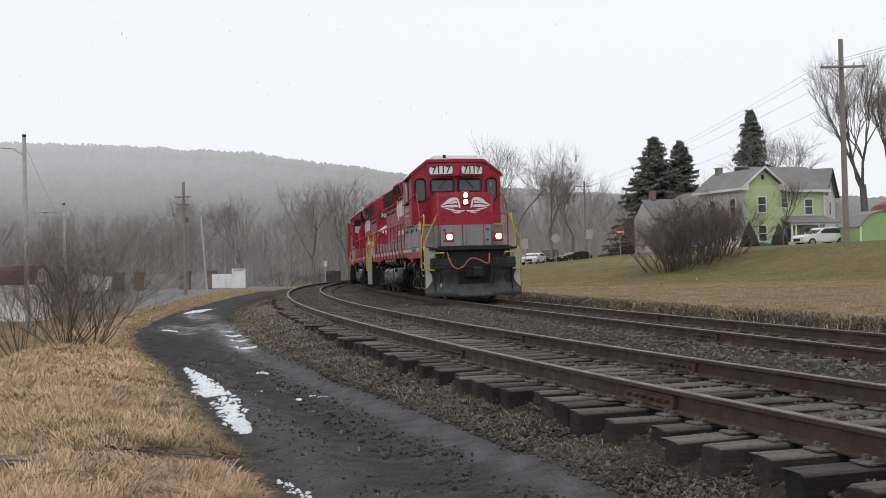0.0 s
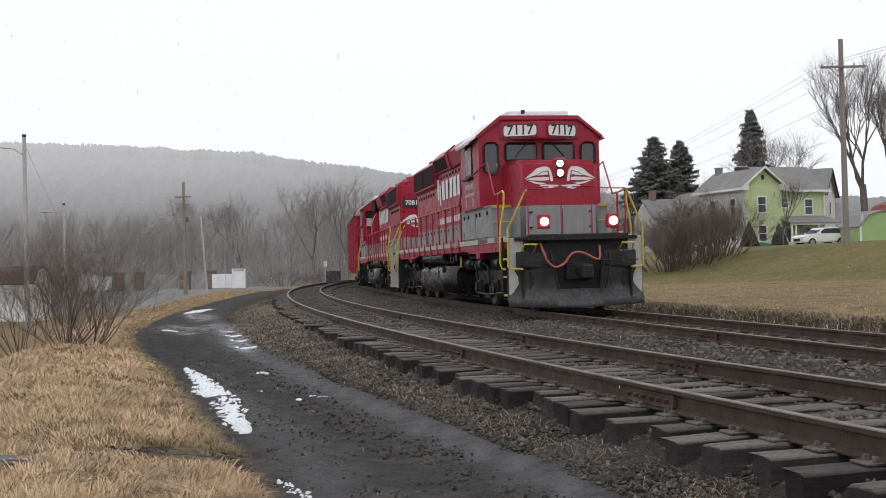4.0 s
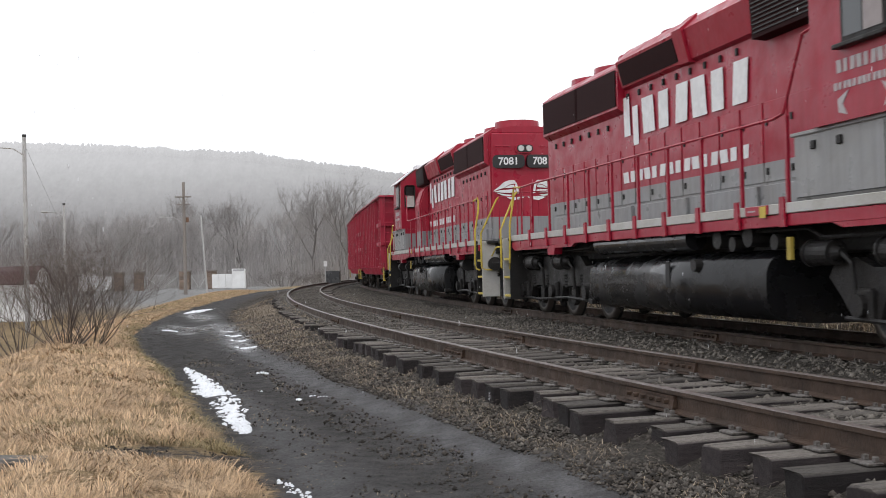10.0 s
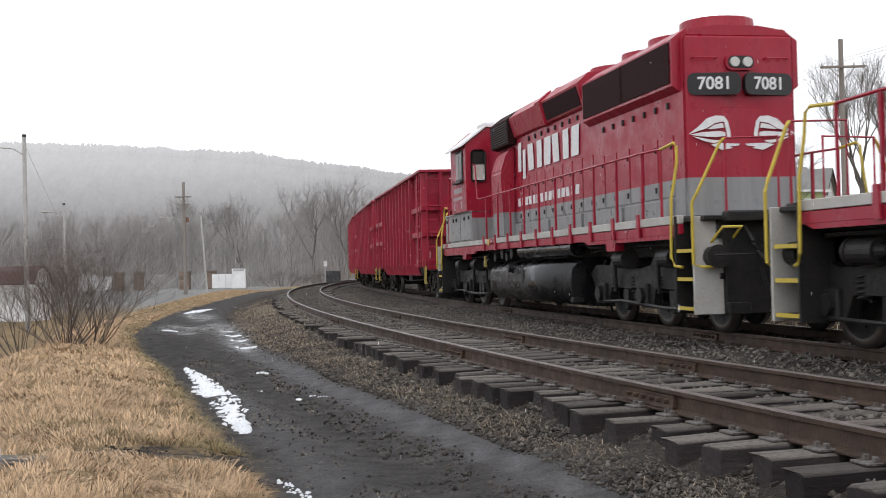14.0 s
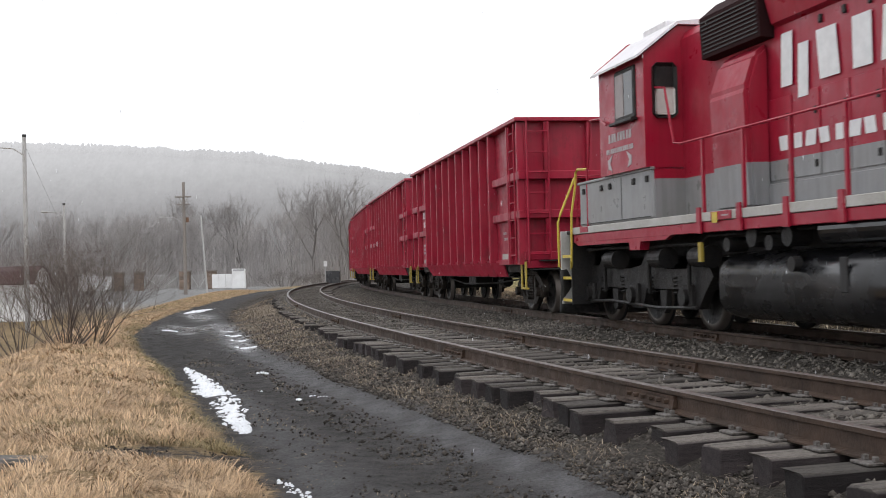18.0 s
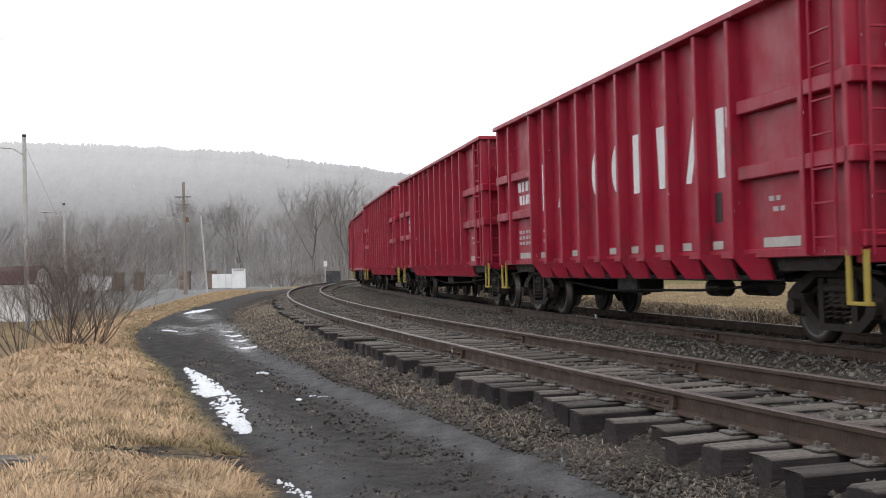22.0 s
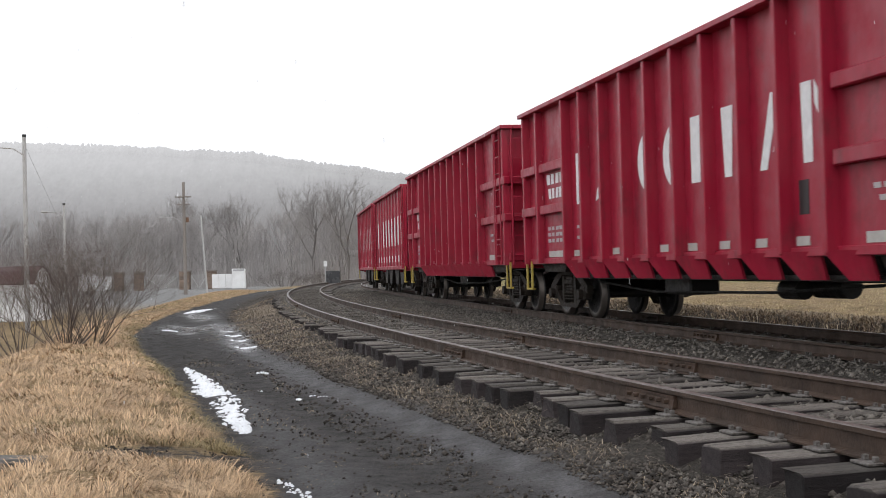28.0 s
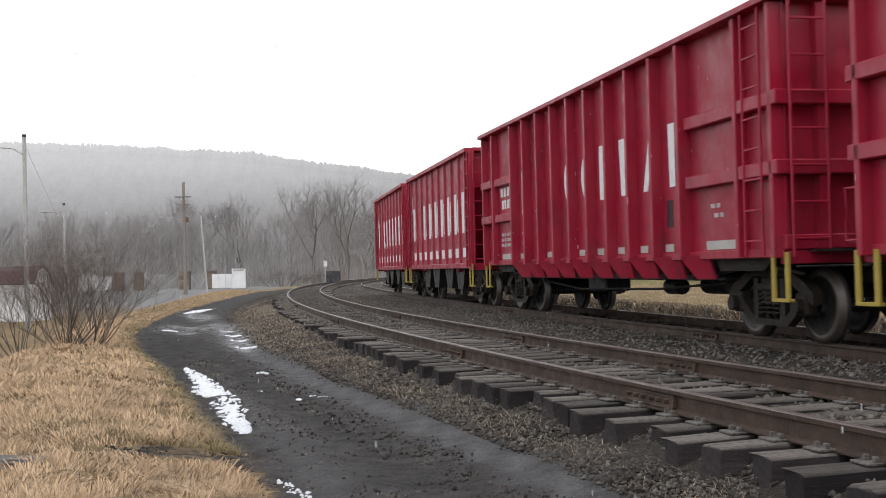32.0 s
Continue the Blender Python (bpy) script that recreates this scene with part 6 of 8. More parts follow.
def build_woods():
    kinds = [bare_tree(60 + i, 14, depth=2, twigs=7, spread=0.65, lift=0.5, fork=0.2) for i in range(6)]
    rng = np.random.default_rng(9)
    for name, count, xr, yr, hr, label in (
            ("far_woods", 84, (-95, 18), (185, 270), (11, 17), "bare grey woods below the misty hill"),
            ("far_woods", 62, (-55, 2), (150, 186), (7, 13), "bare grey trees at the edge of the woods"),
            ("far_woods", 58, (4, 75), (165, 250), (11, 17), "bare grey woods behind the houses")):
        vs, fs, base = [], [], 0
        for _ in range(count):
            v, f, _t = kinds[rng.integers(0, 6)]
            x, y = rng.uniform(*xr), rng.uniform(*yr)
            k = rng.uniform(*hr) / 14
            a = rng.uniform(0, 6.3)
            c, s = math.cos(a), math.sin(a)
            q = np.stack([(v[:, 0] * c - v[:, 1] * s) * k + x, (v[:, 0] * s + v[:, 1] * c) * k + y, v[:, 2] * k - 1.0 + (1.8 if x > 4 else 0)], 1)
            vs.append(q)
            fs.append(f + base)
            base += len(v)
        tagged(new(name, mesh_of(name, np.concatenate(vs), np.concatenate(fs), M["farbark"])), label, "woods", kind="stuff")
    # undergrowth along the foot of the woods
    st = Sticks()
    for _ in range(21000):
        x, y = rng.uniform(-100, 80), rng.uniform(146, 230)
        z = -1.2 if x < 4 else 0.8
        h = rng.uniform(0.8, 4.6) * (1 + (y - 146) / 60)
        st.add((x, y, z), (x + rng.normal() * 0.5, y, z + h), 0.05, 0.015)
    v, f = st.arrays(3)
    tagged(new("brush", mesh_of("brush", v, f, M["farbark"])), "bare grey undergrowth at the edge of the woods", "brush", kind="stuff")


build_woods()
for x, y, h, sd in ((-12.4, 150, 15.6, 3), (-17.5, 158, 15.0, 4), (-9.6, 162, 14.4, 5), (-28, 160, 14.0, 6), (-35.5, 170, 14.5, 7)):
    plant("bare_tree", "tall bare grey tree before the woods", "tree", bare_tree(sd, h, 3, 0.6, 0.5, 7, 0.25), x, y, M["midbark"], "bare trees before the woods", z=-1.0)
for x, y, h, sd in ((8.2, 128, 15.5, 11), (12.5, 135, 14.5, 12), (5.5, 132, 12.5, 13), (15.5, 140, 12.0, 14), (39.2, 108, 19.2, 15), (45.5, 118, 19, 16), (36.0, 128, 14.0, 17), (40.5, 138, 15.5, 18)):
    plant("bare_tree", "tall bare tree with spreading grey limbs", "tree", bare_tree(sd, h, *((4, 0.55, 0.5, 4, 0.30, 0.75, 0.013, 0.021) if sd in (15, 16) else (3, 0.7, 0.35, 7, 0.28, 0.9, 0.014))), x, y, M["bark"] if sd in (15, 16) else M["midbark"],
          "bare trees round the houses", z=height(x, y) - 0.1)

plant_spruce("broad dark spruce behind the pale house", spruce(1, 14.6, 7.0), 25.1, 137, 1.3)
plant_spruce("dark spruce with drooping boughs", spruce(2, 14.2, 5.6), 28.9, 141, 1.6)
plant_spruce("tall narrow dark spruce behind the green house", spruce(3, 16.3, 4.6), 34.9, 131, 1.8)
for sd, x, y, h, w, n in ((21, 13.0, 67.0, 4.3, 3.5, 40), (22, 14.8, 68.5, 5.2, 3.8, 52), (23, 16.6, 70.5, 4.9, 3.4, 38)):
    plant("large_shrub", "dense sprawling brown bare shrub on the bank", "shrub", shrub(sd, h, w, n, thick=0.042, foot=0.5), x, y, M["twig"], "shrubs on the bank")
for sd, x, y, h, w, n in ((31, -7.15, 22.0, 3.0, 2.7, 30), (32, -6.8, 22.4, 2.6, 2.3, 17), (33, -8.2, 22.6, 3.3, 2.3, 20), (34, -9.6, 21.5, 4.2, 1.7, 9), (35, -8.0, 26.5, 2.9, 1.8, 12), (36, -8.6, 18.8, 4.9, 1.9, 8)):
    plant("bare_shrub", "leafless brown shrub with thin upright stems", "shrub", shrub(sd, h, w, n, thick=0.0115, foot=0.1), x, y, M["twig"], "shrubs on the verge")
for sd, x, y, h, w in ((51, -19.5, 143, 3.0, 4.2), (52, -15.5, 145, 2.6, 3.8)):
    plant("thicket", "low brown thicket at the edge of the woods", "shrub", shrub(sd, h, w, 22, thick=0.045, foot=0.6), x, y, M["midbark"], "thickets by the woods", z=-0.9)
plant("bare_tree", "slender bare young tree before the green house", "tree", bare_tree(41, 6.4, 3, 0.5, 0.6, 2, 0.25), 29.5, 101, M["bark"], z=1.9)
# ---- green house ----
def window_on(parent, m, w, h, name="window"):
    """A sash window with a white frame; m lies in the wall's plane, y up, z outward."""
    bm = bmesh.new()
    for a, b, c, d in ((-w / 2 - 0.12, w / 2 + 0.12, h / 2, h / 2 + 0.14), (-w / 2 - 0.16, w / 2 + 0.16, -h / 2 - 0.12, -h / 2),
                       (-w / 2 - 0.12, -w / 2, -h / 2, h / 2), (w / 2, w / 2 + 0.12, -h / 2, h / 2), (-w / 2, w / 2, -0.03, 0.03)):
        box(bm, a, b, c, d, 0.0, 0.06)
    fr = part(name, bm, M["whitepaint"], parent, "white sash window", at=m)
    for k in (-1, 1):
        part("pane", box(bmesh.new(), -w / 2, w / 2, 0.03 if k > 0 else -h / 2, h / 2 if k > 0 else -0.03, 0.005, 0.03), M["glass"], fr)
    return fr


def roof_slab(bm, p, q, r, s, thick=0.16):
    a = [bm.verts.new(v) for v in (p, q, r, s)]
    b = [bm.verts.new(Vector(v) - Vector((0, 0, thick))) for v in (p, q, r, s)]
    bm.faces.new(a)
    bm.faces.new(list(reversed(b)))
    for i in range(4):
        bm.faces.new((a[i], b[i], b[(i + 1) % 4], a[(i + 1) % 4]))
    bmesh.ops.recalc_face_normals(bm, faces=bm.faces[:])
    return bm


def clapboards(parent, x0, x1, y, z0, z1, material, axis="y", out=-1):
    """Overlapping boards on one wall, as one joined part."""
    bm = bmesh.new()
    z = z0
    while z < z1 - 0.05:
        h = min(0.19, z1 - z)
        if axis == "y":
            prism(bm, [(y, z), (y + out * 0.035, z), (y + out * 0.012, z + h), (y, z + h)], "x", x0, x1)
        else:
            prism(bm, [(y, z), (y + out * 0.035, z), (y + out * 0.012, z + h), (y, z + h)], "y", x0, x1)
        z += 0.19
    return part("siding", bm, material, parent)


def build_green_house():
    e = empty("house", Matrix.Translation((29.4, 113, 1.75)) @ Matrix.Rotation(radians(20), 4, "Z"))
    g = M["siding"]
    wall = part("wall", prism(bmesh.new(), [(0, -0.5), (4.1, -0.5), (4.1, 6.45), (2.05, 8.0), (0, 6.45)], "y", 0, 8.2), g, e, "light green clapboard walls")
    clapboards(wall, 0, 4.1, 0, 0.0, 6.4, g)
    clapboards(wall, 0, 8.2, 0, 0.0, 6.4, M["paleside"], "x", -1)
    wing = part("wing_wall", prism(bmesh.new(), [(0.9, -0.5), (7.2, -0.5), (7.2, 6.2), (4.05, 8.4), (0.9, 6.2)], "x", 4.1, 9.9), g, e)
    clapboards(wing, 4.1, 9.9, 0.9, 0.0, 6.1, g)
    roof = part("roof", roof_slab(bmesh.new(), (-0.55, -0.45, 6.18), (2.05, -0.45, 8.20), (2.05, 8.6, 8.20), (-0.55, 8.6, 6.18)), M["shingle"], e, "grey shingle roof")
    part("roof", roof_slab(bmesh.new(), (2.05, -0.45, 8.20), (4.65, -0.45, 6.18), (4.65, 8.6, 6.18), (2.05, 8.6, 8.20)), M["shingle"], e)
    part("roof", roof_slab(bmesh.new(), (3.6, 0.35, 6.0), (10.35, 0.35, 6.0), (10.35, 4.05, 8.62), (3.2, 4.05, 8.62)), M["shingle"], e)
    part("roof", roof_slab(bmesh.new(), (4.1, 4.05, 8.62), (10.35, 4.05, 8.62), (10.35, 7.7, 6.0), (4.1, 7.7, 6.0)), M["shingle"], e)
    part("barge_board", prism(bmesh.new(), [(-0.62, 6.05), (2.05, 8.10), (4.72, 6.05), (4.72, 6.25), (2.05, 8.32), (-0.62, 6.25)], "y", -0.52, -0.44), M["whitepaint"], e, "white gable trim")
    for x in (-0.6, 3.95):
        part("eave_return", prism(bmesh.new(), [(x, 5.95), (x + 0.75, 5.95), (x + 0.75, 6.65) if x < 0 else (x + 0.75, 6.1), (x, 6.1) if x < 0 else (x, 6.65)], "y", -0.45, -0.02), M["whitepaint"], e)
    part("fascia", box(bmesh.new(), 4.65, 10.38, 0.28, 0.36, 5.82, 6.04), M["whitepaint"], e)
    part("fascia", box(bmesh.new(), -0.62, -0.54, -0.45, 8.6, 5.98, 6.20), M["whitepaint"], e)
    part("corner_board", box(bmesh.new(), 9.86, 9.96, 0.82, 0.92, 0, 6.0), M["whitepaint"], e)
    ch = part("chimney", box(bmesh.new(), 1.75, 2.35, 7.2, 7.8, 7.8, 8.75, 0.03), M["pole"], e, "low grey chimney")
    part("chimney_cap", box(bmesh.new(), 1.68, 2.42, 7.13, 7.87, 8.72, 8.80), M["pole"], ch)
    up = pose(0, 0, 0, 90, 0, 0)
    for x, z in ((1.85, 4.55), (1.85, 1.75)):
        window_on(e, pose(x, -0.04, z) @ up, 0.85, 1.45)
    window_on(e, pose(8.0, 0.86, 4.35) @ up, 0.85, 1.45)
    window_on(e, pose(5.1, 0.86, 4.75) @ up, 0.65, 0.85)
    window_on(e, pose(7.6, 0.86, 1.75) @ up, 1.1, 1.1)
    side = pose(0, 0, 0, 0, 0, -90) @ up
    for y, z in ((2.0, 4.5), (2.0, 1.75), (5.6, 4.5), (5.6, 1.75)):
        window_on(e, pose(-0.04, y, z) @ side, 0.8, 1.4)
    door = part("door", box(bmesh.new(), 5.0, 5.95, 0.84, 0.90, 0.35, 2.5, 0.01), M["whitepaint"], e, "white front door with a dark light")
    part("door_light", box(bmesh.new(), 5.15, 5.8, 0.82, 0.85, 0.9, 2.3), M["glass"], door)
    porch = part("porch_roof", roof_slab(bmesh.new(), (3.9, -1.75, 2.75), (10.0, -1.75, 2.75), (9.8, 0.88, 3.45), (4.1, 0.88, 3.45), 0.14), M["shingle"], e, "low grey porch roof")
    part("porch_beam", box(bmesh.new(), 4.05, 9.85, -1.65, -1.5, 2.48, 2.66), M["whitepaint"], porch)
    for x in (4.15, 4.6, 7.3, 9.7):
        part("porch_post", box(bmesh.new(), x - 0.07, x + 0.07, -1.64, -1.5, 0.1, 2.5), M["whitepaint"], e)
    part("porch_floor", box(bmesh.new(), 4.1, 9.9, -1.8, 0.9, 0.0, 0.3), M["pole"], e)
    part("downspout", tube(bmesh.new(), [(9.8, 0.75, 5.9), (9.8, 0.8, 5.5), (9.8, 0.8, 0.2)], 0.05), M["whitepaint"], e)
    part("gable_vent", box(bmesh.new(), 1.9, 2.2, -0.04, 0.0, 7.0, 7.45), M["dark"], e)
    return tagged(e, "light green two-storey farmhouse with white trim and porch", "house", "houses")


build_green_house()


def build_grey_end_block():
    """A grey gabled block added behind the green house, in place of its end wall."""
    e = empty("house", Matrix.Translation((39.7, 121.2, 1.75)) @ Matrix.Rotation(radians(-28), 4, "Z"))
    wall = part("wall", prism(bmesh.new(), [(0, -0.5), (6.4, -0.5), (6.4, 6.1), (3.2, 8.55), (0, 6.1)], "x", -6.5, 0), M["paleside"], e, "grey clapboard walls")
    clapboards(wall, 0, 6.4, 0, 0.2, 6.0, M["paleside"], "x", 1)
    for a, b in ((-0.4, 5.85), (6.8, 5.85)):
        part("roof", roof_slab(bmesh.new(), (-6.8, a, b), (0.45, a, b), (0.45, 3.2, 8.75), (-6.8, 3.2, 8.75)), M["shingle"], e)
        part("barge_board", tube(bmesh.new(), [(0.42, a, b - 0.14), (0.42, 3.2, 8.60)], 0.09), M["dark"], e)
    side = pose(0, 0, 0, 0, 0, 90) @ pose(0, 0, 0, 90, 0, 0)
    for z in (1.8, 4.5):
        window_on(e, pose(0.04, 3.2, z) @ side, 0.8, 1.3)
    return tagged(e, "grey gabled block standing in for the green farmhouse's end wall", "house", "houses")


build_grey_end_block()


def build_pale_house():
    e = empty("house", Matrix.Translation((26.0, 124, 1.2)) @ Matrix.Rotation(radians(12), 4, "Z"))
    wall = part("wall", prism(bmesh.new(), [(0, -0.5), (6.0, -0.5), (6.0, 5.2), (3.0, 7.2), (0, 5.2)], "y", 0, 9), M["paleside"], e, "grey-white clapboard walls")
    clapboards(wall, 0, 6.0, 0, 0.2, 5.1, M["paleside"])
    part("annexe_wall", prism(bmesh.new(), [(0, -0.5), (6, -0.5), (6, 4.6), (3, 6.4), (0, 4.6)], "x", -3.6, 0), M["paleside"], e)
    part("roof", roof_slab(bmesh.new(), (-0.4, -0.4, 5.0), (3.0, -0.4, 7.38), (3.0, 9.3, 7.38), (-0.4, 9.3, 5.0)), M["shingle"], e)
    part("roof", roof_slab(bmesh.new(), (3.0, -0.4, 7.38), (6.4, -0.4, 5.0), (6.4, 9.3, 5.0), (3.0, 9.3, 7.38)), M["shingle"], e)
    part("roof", roof_slab(bmesh.new(), (-3.9, -0.4, 4.4), (0.2, -0.4, 4.4), (0.2, 3.0, 6.56), (-3.9, 3.0, 6.56)), M["shingle"], e)
    part("base_band", box(bmesh.new(), -3.65, 6.05, -0.06, 0.0, 1.1, 1.25), M["dark"], e)
    up = pose(0, 0, 0, 90, 0, 0)
    for x, z in ((1.6, 4.0), (4.2, 4.0), (-2.6, 3.6), (3.0, 1.7)):
        window_on(e, pose(x, -0.04, z) @ up, 0.8, 1.2)
    part("chimney", box(bmesh.new(), -2.9, -2.3, 2.7, 3.3, 6.0, 7.5, 0.03), M["brick"], e)
    return tagged(e, "grey-white house half hidden by spruces and shrubs", "house", "houses")


build_pale_house()


def build_shed(name, x, y, z, w, d, h, wall, roof, label, turn):
    e = empty(name, Matrix.Translation((x, y, z)) @ Matrix.Rotation(turn, 4, "Z"))
    rise = w * 0.30
    out = [(-w / 2, -0.5), (w / 2, -0.5), (w / 2, h), (w * 0.30, h + rise * 0.7), (0, h + rise), (-w * 0.30, h + rise * 0.7), (-w / 2, h)]
    part("wall", prism(bmesh.new(), out, "y", 0, d), M[wall], e)
    pr = [(-w / 2 - 0.12, h - 0.1), (-w * 0.30, h + rise * 0.7), (0, h + rise), (w * 0.30, h + rise * 0.7), (w / 2 + 0.12, h - 0.1)]
    for a, b in zip(pr, pr[1:]):
        part("roof", roof_slab(bmesh.new(), (a[0], -0.12, a[1] + 0.08), (b[0], -0.12, b[1] + 0.08), (b[0], d + 0.1, b[1] + 0.08), (a[0], d + 0.1, a[1] + 0.08), 0.07), M[roof], e)
    part("corner_board", box(bmesh.new(), -w / 2 - 0.03, -w / 2 + 0.12, -0.03, 0.0, 0, h), M["whitepaint"], e)
    return tagged(e, label, "shed", "sheds")


build_shed("shed", 34.75, 92.2, 1.95, 3.9, 3.2, 1.45, "shed", "shingle", "light green garden shed with a grey gambrel roof", radians(12))
build_shed("barn", 58.9, 140, 2.4, 8.0, 8.0, 3.2, "redroof", "redroof", "dull red barn behind the trees", radians(15))
build_shed("low_building", -28.9, 84, -1.7, 3.8, 16.0, 2.3, "whitepaint", "maroon", "long white building with a dark maroon roof", radians(90))


# ---- cars ----
def build_car(x, y, z, turn, paint, tall, length, label, group="parked cars"):
    e = empty("car", Matrix.Translation((x, y, z)) @ Matrix.Rotation(turn, 4, "Z"))
    hl, w = length / 2, 0.9
    b = prism(bmesh.new(), [(-hl, 0.35), (hl, 0.32), (hl, 0.72), (hl - 0.25, 0.88), (hl - 1.25, 1.0), (-hl + 0.2, 1.02), (-hl, 0.85)], "y", -w, w)
    bmesh.ops.bevel(b, geom=b.edges[:], offset=0.07, segments=2, affect="EDGES")
    part("body", b, M[paint], e)
    cab = prism(bmesh.new(), [(hl - 1.3, 0.98), (hl - 2.05, tall - 0.06), (-hl + 0.95, tall), (-hl + 0.25, tall - 0.25), (-hl + 0.1, 1.0)], "y", -w + 0.10, w - 0.10)
    bmesh.ops.bevel(cab, geom=cab.edges[:], offset=0.06, segments=2, affect="EDGES")
    roof = part("cabin", cab, M[paint], e)
    for s in (-1, 1):
        part("side_window", prism(bmesh.new(), [(hl - 1.5, 1.03), (hl - 2.1, tall - 0.14), (-hl + 1.0, tall - 0.12), (-hl + 0.5, 1.03)], "y", s * (w - 0.115), s * (w - 0.09)), M["glass"], roof)
        part("headlight", box(bmesh.new(), hl - 0.10, hl + 0.01, s * 0.55, s * 0.82, 0.62, 0.76, 0.02), M["lamp_off"], e)
        part("tail_light", box(bmesh.new(), -hl - 0.01, -hl + 0.08, s * 0.62, s * 0.84, 0.75, 0.98, 0.02), M["signred"], e)
        part("mirror", box(bmesh.new(), hl - 1.6, hl - 1.45, s * 0.9, s * 1.03, 0.98, 1.12, 0.02), M[paint], e)
        for q in (hl - 0.85, -hl + 0.85):
            wh = part("wheel", cyl(bmesh.new(), (q, s * 0.68, 0.33), (q, s * 0.91, 0.33), 0.33, seg=20), M["tyre"], e)
            part("rim", cyl(bmesh.new(), (q, s * 0.90, 0.33), (q, s * 0.925, 0.33), 0.21, seg=14), M["rim"], wh)
    part("windscreen", prism(bmesh.new(), [(hl - 1.33, 1.04), (hl - 1.31, 1.04), (hl - 1.98, tall - 0.12), (hl - 2.0, tall - 0.12)], "y", -0.72, 0.72), M["glass"], e)
    part("grille", box(bmesh.new(), hl - 0.05, hl + 0.012, -0.45, 0.45, 0.42, 0.66), M["dark"], e)
    return tagged(e, label, "car", group)


build_car(30.7, 95, 1.92, radians(198), "whitecar", 1.55, 4.4, "white hatchback parked before the green house")
build_car(10.3, 133, 0.98, radians(250), "whitecar", 1.40, 4.5, "white saloon car on the road")
build_car(12.4, 137, 1.0, radians(255), "darkcar", 1.80, 4.7, "dark sport utility car on the road")
build_car(15.0, 135, 1.05, radians(215), "darkcar", 1.40, 4.5, "dark saloon car on the road")

# ---- evergreens, tarpaulin and signs by the house ----
def cone_shrub(x, y, z, h, r):
    rng = np.random.default_rng(int(x * 10))
    st = Sticks()
    for _ in range(900):
        q = rng.uniform(0, 1) ** 1.4
        a = rng.uniform(0, 6.283)
        rr = r * (1 - q) ** 0.8
        p = np.array([math.cos(a) * rr * 0.75, math.sin(a) * rr * 0.75, q * h])
        st.add(tuple(p), (math.cos(a) * rr * 1.05, math.sin(a) * rr * 1.05, q * h + 0.22), 0.11, 0.02)
    v, f = st.arrays(4)
    e = empty("clipped_evergreen", Matrix.Translation((x, y, z)))
    ob = new("foliage", mesh_of("foliage", v, f, M["hedge"]))
    ob.parent = e
    part("core", cyl(bmesh.new(), (0, 0, 0), (0, 0, h * 0.95), r * 0.85, 0.03, 14), M["hedge"], e)
    tagged(e, "dark conical clipped evergreen", "shrub", "evergreens before the house")


cone_shrub(28.0, 106.5, 1.85, 2.3, 0.95)
cone_shrub(31.0, 107.5, 1.85, 2.2, 0.85)
bm = bmesh.new()
prism(bm, [(28.3, 1.7), (30.6, 1.7), (30.4, 2.35), (29.2, 2.55), (28.4, 2.3)], "y", 107.2, 108.6)
bmesh.ops.bevel(bm, geom=bm.edges[:], offset=0.12, segments=2, affect="EDGES")
tagged(part("tarpaulin", bm, M["tarp"]), "green tarpaulin over low things by the house", "tarpaulin")


def build_sign(x, y, tall, kind, label, face_mat):
    z = height(x, y)
    e = empty("road_sign", Matrix.Translation((x, y, z)))
    part("post", box(bmesh.new(), -0.035, 0.035, -0.02, 0.02, -0.3, tall), M["signgrey"], e)
    if kind == "octagon":
        out = [(0.42 * math.cos(a), tall - 0.35 + 0.42 * math.sin(a)) for a in (math.pi / 8 + k * math.pi / 4 for k in range(8))]
    elif kind == "diamond":
        out = [(0.55, tall - 0.5), (0, tall + 0.05), (-0.55, tall - 0.5), (0, tall - 1.05)]
    else:
        out = [(-0.32, tall - 0.9), (0.32, tall - 0.9), (0.32, tall + 0.05), (-0.32, tall + 0.05)]
    pl = part("plate", prism(bmesh.new(), out, "y", -0.05, -0.03), M[face_mat], e)
    if kind == "octagon":
        part("lettering", box(bmesh.new(), -0.27, 0.27, -0.056, -0.05, tall - 0.43, tall - 0.27), M["white"], pl)
    return tagged(e, label, "road sign", "road signs")


build_sign(16.7, 110, 2.75, "octagon", "red octagonal stop sign on a post", "signred")
build_sign(14.2, 113, 2.9, "plate", "grey back of an oblong road sign", "signgrey")
build_sign(11.8, 122, 3.0, "diamond", "grey back of a diamond road sign", "signgrey")
build_sign(8.3, 118, 2.6, "plate", "grey back of an oblong road sign by the cars", "signgrey")

